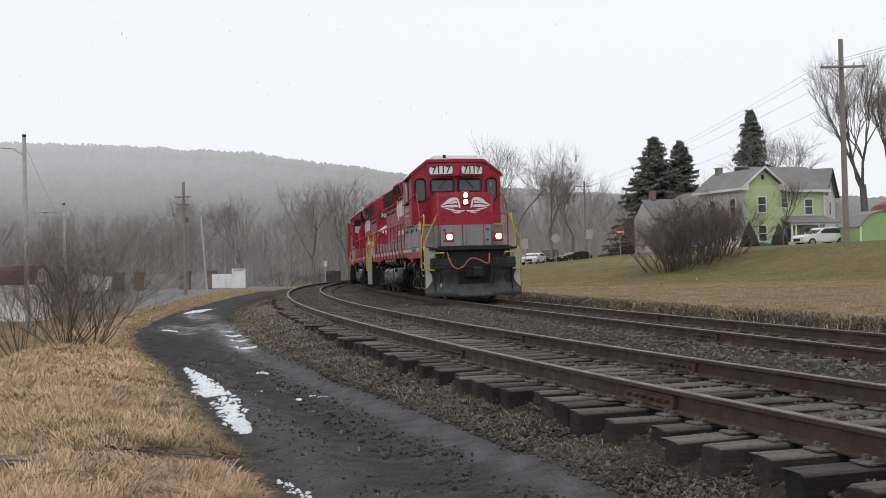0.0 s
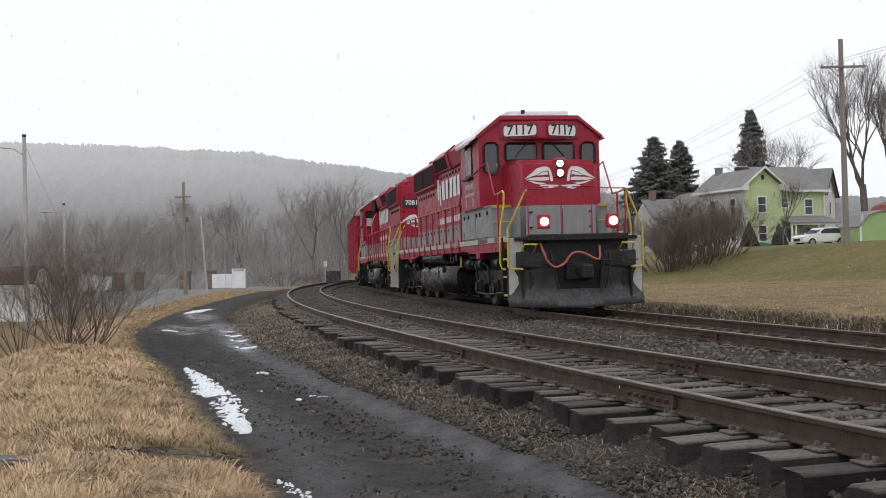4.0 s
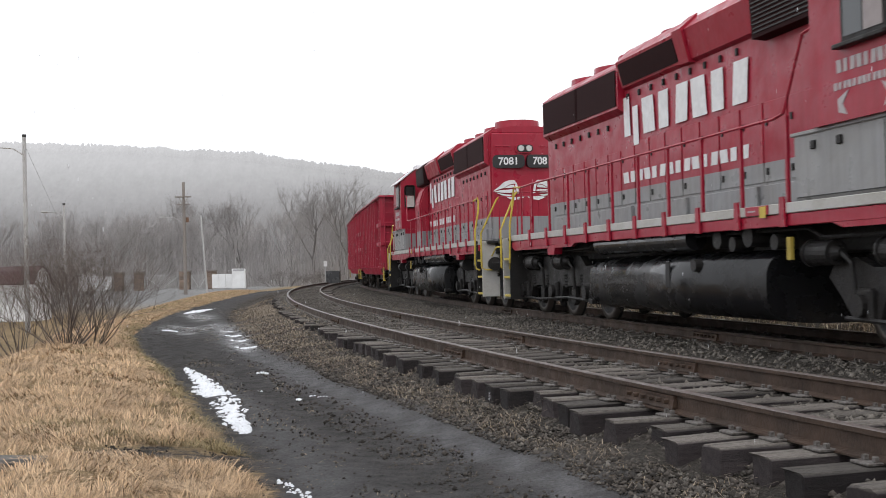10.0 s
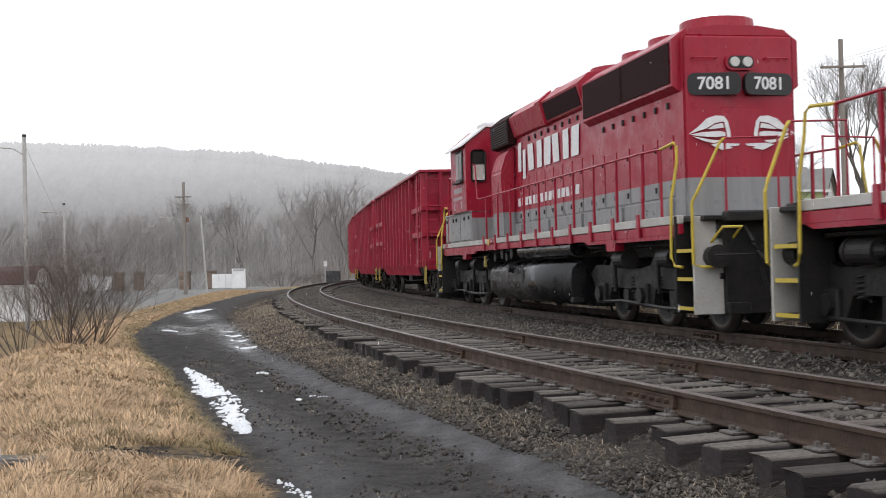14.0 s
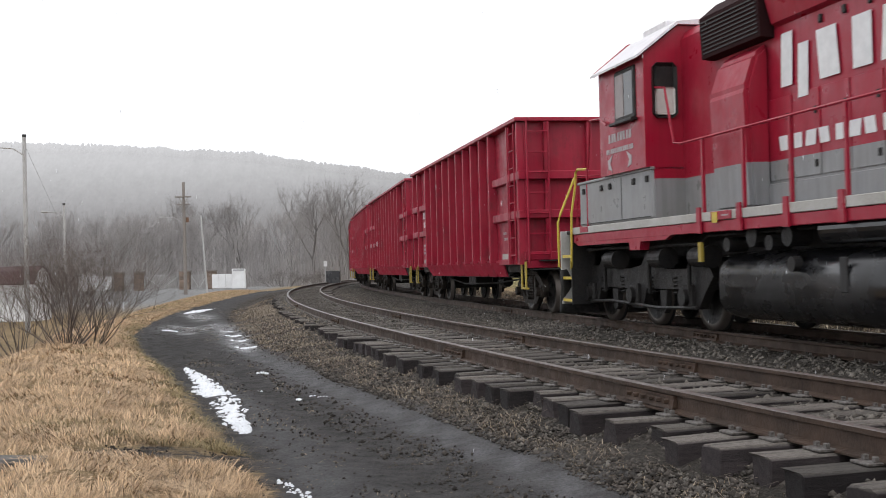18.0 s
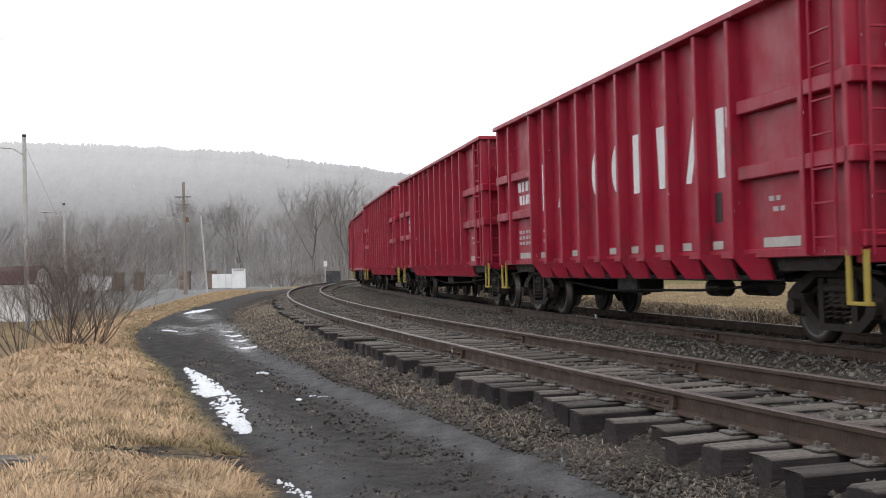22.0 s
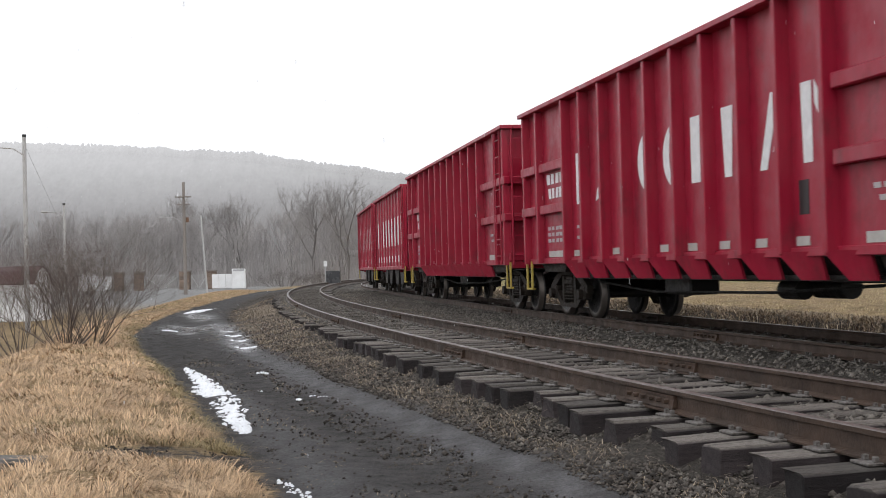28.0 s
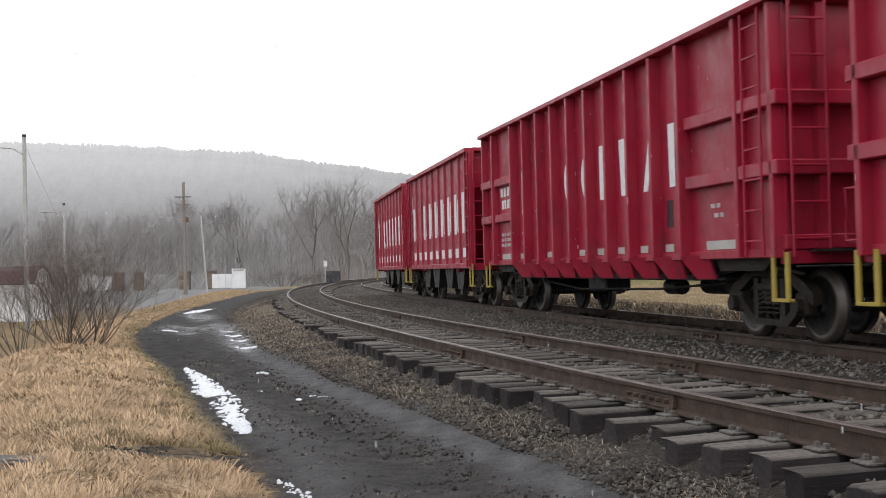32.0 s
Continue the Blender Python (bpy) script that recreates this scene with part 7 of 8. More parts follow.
# ---- poles and wires ----
def build_pole(name, x, y, z0, z1, r, arms, label, lean=0.0, material="pole"):
    e = empty(name, Matrix.Translation((x, y, z0)) @ Matrix.Rotation(lean, 4, "Y"))
    h = z1 - z0
    part("shaft", cyl(bmesh.new(), (0, 0, -0.5), (0, 0, h), r, r * 0.72, 14), M[material], e)
    for z, half in arms:
        arm = part("cross_arm", box(bmesh.new(), -half, half, -r - 0.12, -r, z - z0 - 0.06, z - z0 + 0.06, 0.01), M["pole"], e)
        for a in (-half * 0.92, -half * 0.45, half * 0.5, half * 0.92):
            part("insulator", cyl(bmesh.new(), (a, -r - 0.06, z - z0 + 0.06), (a, -r - 0.06, z - z0 + 0.22), 0.05, 0.03, 8), M["signgrey"], arm)
        for a in (-1, 1):
            part("brace", tube(bmesh.new(), [(a * half * 0.55, -r - 0.03, z - z0 - 0.05), (0, -r - 0.03, z - z0 - 0.75)], 0.025), M["pole"], arm)
    return tagged(e, label, "utility pole", "utility poles")


build_pole("utility_pole", 21.45, 62, 1.7, 12.58, 0.17, [(11.08, 1.2)], "weathered wooden utility pole with one cross-arm")
build_pole("utility_pole", 19.6, 160, 1.5, 12.3, 0.16, [(11.6, 1.1)], "distant wooden utility pole beside the road")
build_pole("utility_pole", -23.9, 108, -1.0, 9.46, 0.17, [(8.1, 0.75), (7.4, 0.6)], "wooden utility pole with transformer and two arms")
build_pole("utility_pole", -21.9, 108, -1.0, 6.4, 0.11, [], "thin pale pole leaning by the gate", radians(-3.6), "conduit")


def build_lamp(x, y, z0, z1, reach, label, arm_z=None):
    e = empty("street_lamp", Matrix.Translation((x, y, z0)))
    h = z1 - z0
    part("pole", cyl(bmesh.new(), (0, 0, -0.4), (0, 0, h), 0.13, 0.09, 12), M["conduit"], e)
    az = (arm_z or z1 - 0.6) - z0
    part("arm", tube(bmesh.new(), [(0, 0, az - 0.35), (reach * 0.4, 0, az), (reach, 0, az + 0.08)], 0.035), M["conduit"], e)
    part("lamp_head", box(bmesh.new(), reach * 0.95, reach * 1.35, -0.12, 0.12, az + 0.02, az + 0.14, 0.03), M["conduit"], e)
    part("pole_top", cyl(bmesh.new(), (0, 0, h), (0, 0, h + 0.12), 0.1, 0.1, 10), M["dark"], e)
    return tagged(e, label, "street lamp", "street lamps")


build_lamp(-20.0, 56, -1.27, 7.75, -1.3, "grey street lamp pole with a short arm", 7.2)
build_lamp(-29.5, 91, -1.3, 6.6, -1.3, "distant grey street lamp", 6.0)
lamp_pole = [o for o in scene.objects if o.name.startswith("utility_pole") and o.location.x < -23][0]
part("lamp_arm", tube(bmesh.new(), [(0, 0, 6.6), (-0.9, 0, 7.2), (-1.9, 0, 7.25)], 0.035), M["conduit"], lamp_pole)
part("lamp_head", box(bmesh.new(), -2.4, -1.8, -0.13, 0.13, 7.18, 7.32, 0.03), M["conduit"], lamp_pole)
part("transformer", cyl(bmesh.new(), (0.30, 0, 6.75), (0.30, 0, 7.2), 0.14, seg=16), M["rust"], lamp_pole)
e = empty("signal_cabinet", Matrix.Translation((-9.2, 97, height(-9.2, 97))))
part("case", box(bmesh.new(), -0.6, 0.6, -0.4, 0.4, 0.0, 1.1, 0.03), M["darkcar"], e)
part("base", box(bmesh.new(), -0.7, 0.7, -0.5, 0.5, -0.2, 0.06), M["pole"], e)
tagged(e, "dark trackside signal cabinet beyond the bend", "cabinet")
e = empty("marker_post", Matrix.Translation((-9.6, 95, height(-9.6, 95))))
part("post", cyl(bmesh.new(), (0, 0, -0.2), (0, 0, 2.0), 0.04, seg=8), M["signgrey"], e)
part("plate", box(bmesh.new(), -0.14, 0.14, -0.05, -0.03, 1.5, 1.95), M["whitepaint"], e)
tagged(e, "short post with a small white plate", "marker post")


def wire(name, pts_a, pts_b, sag, r=0.009):
    a, b = Vector(pts_a), Vector(pts_b)
    pts = [a.lerp(b, k / 14) - Vector((0, 0, 4 * sag * (k / 14) * (1 - k / 14))) for k in range(15)]
    tagged(part(name, tube(bmesh.new(), pts, r, 4), M["wire"]), "thin dark overhead wire", "wire", "overhead wires")


for a, z in ((-1.1, 11.25), (-0.5, 11.25), (1.1, 11.25)):
    wire("overhead_wire", (21.45 + a, 61.8, z), (19.6 + a, 159.8, 11.8), 0.9)
    wire("overhead_wire", (21.45 + a, 61.8, z), (34 + a, 12, 12.0), 0.5)
wire("overhead_wire", (21.45, 61.8, 9.4), (19.6, 159.8, 10.2), 1.0)
wire("guy_wire", (-20.0, 56, 7.4), (-17.6, 60, -1.0), 0.0)

# ---- gateway of brick pillars, white boards ----
def brick_pillar(x, y, w, h):
    z = height(x, y) - 0.05
    e = empty("gate_pillar", Matrix.Translation((x, y, z)))
    part("core", box(bmesh.new(), -w / 2 + 0.012, w / 2 - 0.012, -w / 2 + 0.012, w / 2 - 0.012, 0, h), M["pole"], e)
    me = None
    n = int(h / 0.24)
    for i in range(n):
        for k in range(2):
            for fx, fy, turn in ((0, -1, 0), (0, 1, 180), (-1, 0, 90), (1, 0, -90)):
                if me is None:
                    bm = box(bmesh.new(), 0.0, w / 2 - 0.02, -0.05, 0.03, 0, 0.21)
                    b0 = part("brick", bm, M["brick"], e)
                    me = b0.data
                    ob = b0
                else:
                    ob = new("brick", me)
                    ob.parent = e
                off = -w / 2 + 0.01 + k * (w / 2)
                ob.matrix_basis = pose(0, 0, i * 0.24 + 0.01, 0, 0, turn) @ pose(off, -w / 2 + 0.02, 0)
    part("cap", box(bmesh.new(), -w / 2 - 0.1, w / 2 + 0.1, -w / 2 - 0.1, w / 2 + 0.1, n * 0.24, n * 0.24 + 0.16, 0.03), M["pole"], e)
    tagged(e, "square brown brick gate pillar with a stone cap", "gate pillar", "gate pillars")


for x, y, w in ((-38.9, 140, 1.0), (-36.5, 140, 1.0), (-31.0, 140, 1.15), (-27.8, 140, 1.0)):
    brick_pillar(x, y, w, 2.2)


def build_gate(x0, x1, y, h):
    z = height((x0 + x1) / 2, y)
    e = empty("gate", Matrix.Translation((x0, y, z)))
    w = x1 - x0
    bm = tube(bmesh.new(), [(0, 0, 0.1), (w, 0, 0.1)], 0.04)
    for p in ([(0, 0, h), (w, 0, h)], [(0, 0, 0.1), (0, 0, h)], [(w, 0, 0.1), (w, 0, h)], [(w / 2, 0, 0.1), (w / 2, 0, h)]):
        tube(bm, p, 0.04)
    part("gate_frame", bm, M["conduit"], e)
    bm = bmesh.new()
    k = 0.0
    while k < w + h:
        a0, a1 = max(0, k - h), min(w, k)
        tube(bm, [(a0, 0, min(h, k - a0) if k - a0 < h else h), (a1, 0, max(0.1, k - a1))], 0.014, 3)
        tube(bm, [(w - a0, 0, min(h, k - a0)), (w - a1, 0, max(0.1, k - a1))], 0.014, 3)
        k += 0.22
    part("wire_mesh", bm, M["conduit"], e)
    part("brace", tube(bmesh.new(), [(0, 0.03, h), (w / 2, 0.03, 0.1), (w, 0.03, h)], 0.03), M["whitepaint"], e)
    tagged(e, "pale chain-link gate between brick pillars", "gate")


build_gate(-35.9, -31.7, 140, 1.75)
build_gate(-30.3, -28.4, 140, 1.7)
build_gate(-38.3, -37.1, 140, 1.75)
for x0, x1, y, h, lbl in ((-43.6, -39.5, 139, 2.2, "tilted white board beside the gateway"), (-26.2, -22.3, 132, 1.75, "white board fence panel by the lane")):
    z = height((x0 + x1) / 2, y)
    e = empty("white_board", Matrix.Translation((x0, y, z)))
    n = 5
    w = (x1 - x0) / n
    for i in range(n):
        drop = 0.12 * i if lbl.startswith("tilted") else 0.0
        part("panel", box(bmesh.new(), i * w, (i + 1) * w - 0.03, -0.03, 0.03, 0.15, h - drop, 0.008), M["whitepaint"], e)
    for i in (0, n // 2, n):
        part("post", box(bmesh.new(), i * w - 0.05, i * w + 0.05, 0.03, 0.12, -0.3, h - 0.1), M["pole"], e)
    tagged(e, lbl, "board")
e = empty("sign_box", Matrix.Translation((-23.1, 131.6, height(-23.1, 131.6))))
part("case", box(bmesh.new(), -0.75, 0.75, -0.2, 0.2, 0.1, 2.3, 0.03), M["whitepaint"], e)
part("header", box(bmesh.new(), -0.6, 0.6, -0.24, 0.24, 2.05, 2.25, 0.01), M["signgrey"], e)
tagged(e, "white cabinet with a grey header by the lane", "cabinet")
# ---- ties, fastenings and ballast ----
def rough_tie(seed):
    """A hewn tie with split ends and a worn top."""
    rng = np.random.default_rng(seed)
    bm = bmesh.new()
    n = 6
    rings = []
    for i in range(n + 1):
        x = -1.3 + 2.6 * i / n
        ring = []
        for a, b in ((-0.112, -0.185), (0.112, -0.185), (0.115, -0.02), (0.095, 0.0), (-0.095, 0.0), (-0.115, -0.02)):
            ring.append(bm.verts.new((x + (rng.uniform(-0.02, 0.02) if i in (0, n) else 0), a + rng.uniform(-0.007, 0.007), b + rng.uniform(-0.009, 0.004))))
        rings.append(ring)
    for p, q in zip(rings, rings[1:]):
        for j in range(6):
            bm.faces.new((p[j], q[j], q[(j + 1) % 6], p[(j + 1) % 6]))
    bm.faces.new(list(reversed(rings[0])))
    bm.faces.new(rings[-1])
    bmesh.ops.recalc_face_normals(bm, faces=bm.faces[:])
    me = bpy.data.meshes.new("tie")
    bm.to_mesh(me)
    bm.free()
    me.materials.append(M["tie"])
    return me


def build_fastenings():
    """Plate and four spikes, shared by the ties."""
    bm = bmesh.new()
    box(bm, -0.17, 0.17, -0.09, 0.09, -0.003, 0.014, 0.004)
    for a, b in ((-0.095, -0.05), (-0.095, 0.05), (0.095, 0.05), (0.095, -0.05)):
        box(bm, a - 0.016, a + 0.016, b - 0.016, b + 0.016, 0.012, 0.045, 0.004)
    me = bpy.data.meshes.new("tie_plate")
    bm.to_mesh(me)
    bm.free()
    me.materials.append(M["plate"])
    return me


def lay_ties():
    ties = [rough_tie(i) for i in range(7)]
    plate = build_fastenings()
    rng = random.Random(4)
    for track, line, z0 in TRACKS:
        near = track.name.startswith("siding")
        s = -8.18 if near else -8.0
        count = 0
        while s < (112 if near else 140) and count < 290:
            x, y, h = on_line(line, s)
            skew = rng.gauss(0, 1.6 if near else 0.8)
            slide = rng.uniform(-0.04, 0.05) if near and s < 0.6 else rng.uniform(-0.10, 0.13) if near else rng.uniform(-0.05, 0.05)
            m = pose(x + slide * math.cos(h), y + slide * math.sin(h), z0 - 0.176 - rng.uniform(0, 0.012), 0, rng.gauss(0, 0.4), math.degrees(h) + skew)
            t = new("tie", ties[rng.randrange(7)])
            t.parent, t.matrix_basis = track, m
            if s < 45:
                for off in (-0.755, 0.755):
                    p = new("tie_plate", plate)
                    p.parent = t
                    p.matrix_basis = pose(off - slide, 0, 0.004)
            s += 0.49 if near and s < 0.6 else rng.uniform(0.42, 0.58) if near else rng.uniform(0.47, 0.60)
            count += 1


def lay_joints():
    """Bolted joint bars where rail lengths meet."""
    for (track, line, z0), places in zip(TRACKS, (((-0.755, 1.55), (0.755, 4.05), (-0.755, 7.2), (0.755, 9.4), (-0.755, 17.5), (0.755, 18.6), (-0.755, 29)), ((-0.755, 8), (0.755, 14), (-0.755, 20)))):
        for off, s in places:
            x, y, h = on_line(line, s)
            bm = bmesh.new()
            for k in (-1, 1):
                prism(bm, [(k * 0.012, -0.135), (k * 0.06, -0.145), (k * 0.05, -0.11), (k * 0.042, -0.075), (k * 0.045, -0.05), (k * 0.012, -0.042)], "y", -0.42, 0.42)
                for b in (-0.33, -0.2, -0.07, 0.07, 0.2, 0.33):
                    cyl(bm, (k * 0.04, b, -0.09), (k * 0.085, b, -0.09), 0.02, seg=6)
            part("joint_bar", bm, M["rail"], track, at=pose(x + off * math.cos(h), y + off * math.sin(h), z0, 0, 0, math.degrees(h)))


def along(line, s, d):
    x0, y0, h = (np.interp(s, line[:, 0], line[:, k]) for k in (1, 2, 3))
    return x0 + d * np.cos(h), y0 + d * np.sin(h)


def scatter_stones():
    """Ballast, clinker and broken stone as many small angular lumps in one mesh."""
    rng = np.random.default_rng(12)
    parts = []
    n = 50000
    s = -7 + 75 * rng.uniform(0, 1, n) ** 1.9
    d = rng.uniform(-2.9, 6.9, n)
    x0, y0, h = (np.interp(s, NEAR[:, 0], NEAR[:, k]) for k in (1, 2, 3))
    x, y = x0 + d * np.cos(h), y0 + d * np.sin(h)
    dn, dm = lateral(NEAR, x, y), lateral(MAIN, x, y)
    sx = -6.5 + 34 * rng.uniform(0, 1, 30000) ** 1.5
    ex, ey = along(NEAR, sx, rng.uniform(-2.2, -1.15, 30000))
    x, y = np.concatenate([x, ex]), np.concatenate([y, ey])
    n = len(x)
    dn, dm = lateral(NEAR, x, y), lateral(MAIN, x, y)
    keep = (dm < 2.9) & (np.abs(x - np.interp(y, RUT_Y, RUT_R)) > 0.11 + 0.006 * y) & ((dn > -1.5) | (rng.uniform(size=n) < 0.95))
    x, y, dn = x[keep], y[keep], dn[keep]
    # stones on the lane and its edges
    m = 3800
    yl = 6.5 + 30 * rng.uniform(0, 1, m) ** 1.8
    rl, rr = np.interp(yl, ROAD_Y, ROAD_L), np.interp(yl, ROAD_Y, ROAD_R)
    u = rng.uniform(-0.1, 1.2, m)
    x, y = np.concatenate([x, rl + u * (rr - rl)]), np.concatenate([y, yl])
    clear = np.abs(x[len(dn):] - np.interp(yl, RUT_Y, RUT_R)) > 0.10
    x, y = np.concatenate([x[:len(dn)], x[len(dn):][clear]]), np.concatenate([y[:len(dn)], y[len(dn):][clear]])
    m = int(clear.sum())
    # broken stone in the bare gap of the verge
    gx, gy = rng.uniform(-3.2, -1.4, 1500), rng.uniform(8.2, 9.9, 1500)
    bare = land(gx, gy)[1] > rng.uniform(0.35, 0.9, 1500)
    x, y, m = np.concatenate([x, gx[bare]]), np.concatenate([y, gy[bare]]), m + int(bare.sum())
    size = np.concatenate([np.where(dn < -1.2, rng.uniform(0.010, 0.036, len(dn)) * rng.uniform(0.35, 1, len(dn)), rng.uniform(0.014, 0.042, len(dn))), rng.uniform(0.006, 0.019, m)])
    z = land(x, y)[0]
    n = len(x)
    octa = np.array([(1, 0, 0), (-1, 0, 0), (0, 1, 0), (0, -1, 0), (0, 0, 0.75), (0, 0, -0.75)], float)
    v = octa[None] * size[:, None, None] * rng.uniform(0.55, 1.35, (n, 6, 3)) + rng.normal(size=(n, 6, 3)) * size[:, None, None] * 0.18
    a = rng.uniform(0, 6.3, n)
    c, q = np.cos(a)[:, None], np.sin(a)[:, None]
    v = np.stack([v[..., 0] * c - v[..., 1] * q, v[..., 0] * q + v[..., 1] * c, v[..., 2]], -1)
    v += np.stack([x, y, z + size * 0.25], 1)[:, None]
    f = np.array([(0, 2, 4), (2, 1, 4), (1, 3, 4), (3, 0, 4), (2, 0, 5), (1, 2, 5), (3, 1, 5), (0, 3, 5)])
    f = (np.arange(n)[:, None, None] * 6 + f[None]).reshape(-1, 3)
    sooty = np.repeat(np.concatenate([(dn < -2.4) | ((dn < -1.12) & (rng.uniform(size=len(dn)) < 0.78)), np.ones(m, bool)]), 8)
    v = v.reshape(-1, 3)
    tagged(new("ballast", mesh_of("ballast", v, f[~sooty], M["ballast"])), "dark grey broken stone ballast", "ballast", kind="stuff")
    tagged(new("cinders", mesh_of("cinders", v, f[sooty], M["cinder"])), "black cinders and small stones on the lane", "cinders", kind="stuff")


def blades(name, x, y, tall, wide, lean, material, label, seed, clump=0.0):
    """Bent three-point blades of grass in one mesh."""
    rng = np.random.default_rng(seed)
    n = len(x)
    z = land(x, y)[0]
    a = rng.uniform(0, 6.283, n) if np.isscalar(lean) else lean[1] + rng.normal(size=n) * 0.8
    l = (lean if np.isscalar(lean) else lean[0]) * rng.uniform(0.3, 1.4, n)
    h = tall * rng.uniform(0.5, 1.25, n)
    dx, dy = np.cos(a), np.sin(a)
    w = wide * rng.uniform(0.6, 1.4, n)
    px, py = -dy * w, dx * w
    base = np.stack([x, y, z - 0.02], 1)
    mid = base + np.stack([dx * l * h * 0.45, dy * l * h * 0.45, h * 0.62], 1)
    tip = base + np.stack([dx * l * h * 1.25, dy * l * h * 1.25, h * np.clip(1 - l * 0.35, 0.25, 1)], 1)
    p = np.stack([px, py, np.zeros(n)], 1)
    v = np.stack([base - p, base + p, mid + p * 0.8, mid - p * 0.8, tip], 1).reshape(-1, 3)
    k = (np.arange(n) * 5)[:, None]
    f = np.concatenate([k + np.array([[0, 1, 2]]), k + np.array([[0, 2, 3]]), k + np.array([[3, 2, 4]])])
    return tagged(new(name, mesh_of(name, v, f, material)), label, "grass", kind="stuff")


def lumps(x, y, scale, seed):
    return np.array([noise.noise((a * scale, b * scale, seed)) for a, b in zip(x, y)])


def grow_grass():
    rng = np.random.default_rng(20)
    # matted straw on the near verge, in tussocks that lie over each other
    n = 330000
    y = 5.6 + 30 * rng.uniform(0, 1, n) ** 2.1
    rl = np.interp(y, ROAD_Y, ROAD_L)
    off = rng.uniform(-0.15, 8.0, n)
    x = rl - off
    keep = (x > -0.42 * y - 0.6) & (off > rng.uniform(-0.1, 0.35, n))
    x, y, off = x[keep], y[keep], off[keep]
    tuss = lumps(x, y, 2.4, 7) + 0.6 * lumps(x, y, 6.0, 8)
    bare = land(x, y)[1]
    keep = (tuss > rng.uniform(-1.1, -0.1, len(x))) & (bare < rng.uniform(0.05, 0.6, len(x)))
    x, y, tuss, off, bare = x[keep], y[keep], tuss[keep], off[keep], bare[keep]
    turn = 3.2 * lumps(x, y, 0.7, 2) + 1.6 * lumps(x, y, 2.5, 3) + 2.4
    tall = 0.16 * np.clip(0.75 + 0.75 * tuss, 0.35, 1.6) * np.clip(0.45 + off, 0.5, 1) * np.clip(1 - 1.5 * bare, 0.25, 1)
    blades("dry_grass", x, y, tall, np.clip(0.00036 * y, 0.003, 0.008), (1.9, turn), M["straw"], "long matted straw-coloured dry grass", 21)
    n = 16000
    y = 5.6 + 26 * rng.uniform(0, 1, n) ** 1.7
    x = np.interp(y, ROAD_Y, ROAD_L) - rng.uniform(-0.05, 5.0, n) * rng.uniform(0.05, 1, n)
    keep = lumps(x, y, 1.3, 5) > rng.uniform(-0.1, 0.5, n)
    blades("dead_weeds", x[keep], y[keep], 0.13, 0.0026, 1.4, M["weed"], "brown dead weeds among the straw", 22)
    n = 60000
    y = 9.5 + 26 * rng.uniform(0, 1, n) ** 1.5
    x = np.interp(y, ROAD_Y, ROAD_L) - 2.6 * rng.uniform(0, 1, n) ** 1.6
    keep = (lumps(x, y, 1.1, 15) > rng.uniform(-0.45, 0.25, n)) & (land(x, y)[1] < rng.uniform(0.1, 0.7, n))
    blades("olive_grass", x[keep], y[keep], 0.10, np.clip(0.00024 * y[keep], 0.002, 0.006), 1.6, M["olive"], "olive-green grass at the edge of the lane", 31)
    # fallen leaves and straw bits beside the ties and between the ruts
    n = 26000
    s = -7 + 45 * rng.uniform(0, 1, n) ** 1.8
    x, y = along(NEAR, s, rng.uniform(-3.9, -1.25, n))
    keep = (lumps(x, y, 1.2, 18) + 0.5 * lumps(x, y, 4, 19) > rng.uniform(-0.35, 0.45, n)) & (np.abs(x - np.interp(y, RUT_Y, RUT_R)) > 0.28)
    blades("leaf_litter", x[keep], y[keep], 0.034, np.clip(0.0005 * y[keep], 0.0045, 0.008), 2.4, M["leaf"], "brown fallen leaves and straw bits on the cinders", 32)
    # weeds between the lane and the ties, and between the tracks
    n = 90000
    s = -6 + 60 * rng.uniform(0, 1, n) ** 1.9
    d = np.where(rng.uniform(size=n) < 0.86, rng.normal(-2.25, 0.45, n), rng.normal(1.9, 0.5, n))
    x, y = along(NEAR, s, d)
    keep = (lumps(x, y, 1.7, 9) + 0.8 * lumps(x, y, 5.0, 4) > rng.uniform(-0.25, 0.55, n)) & (x > np.interp(y, RUT_Y, RUT_R) + 0.20 + 0.008 * y)
    blades("trackside_weeds", x[keep], y[keep], 0.062, np.clip(0.00025 * y[keep], 0.0022, 0.006), 1.9, M["weed"], "matted brown weeds beside the ties", 23)
    # pale dry tufts on the shoulder, and straw between the far rails
    n = 30000
    s = -3 + 40 * rng.uniform(0, 1, n) ** 1.25
    x, y = along(NEAR, s, rng.normal(-1.75, 0.42, n))
    keep = lumps(x, y, 1.1, 24) + 0.6 * lumps(x, y, 3.5, 25) > rng.uniform(-0.15, 0.6, n) - 0.012 * s
    keep &= x > np.interp(y, RUT_Y, RUT_R) + 0.22 + 0.008 * y
    blades("shoulder_grass", x[keep], y[keep], 0.085, np.clip(0.0003 * y[keep], 0.003, 0.008), 1.7, M["leaf"], "pale brown dry tufts beside the ties", 33)
    n = 9000
    x, y = along(NEAR, 11 + 40 * rng.uniform(0, 1, n) ** 1.3, rng.uniform(-0.66, 2.4, n))
    keep = lumps(x, y, 0.9, 26) > rng.uniform(-0.3, 0.5, n)
    blades("ballast_straw", x[keep], y[keep], 0.045, 0.007, 2.2, M["leaf"], "straw bits on the far ballast", 34)
    # straw of the field beyond the ditch, brown weeds and pale reeds along its edge
    n = 40000
    x, y = along(MAIN, 4 + 85 * rng.uniform(0, 1, n) ** 1.35, 4.15 + 16 * rng.uniform(0, 1, n) ** 1.6)
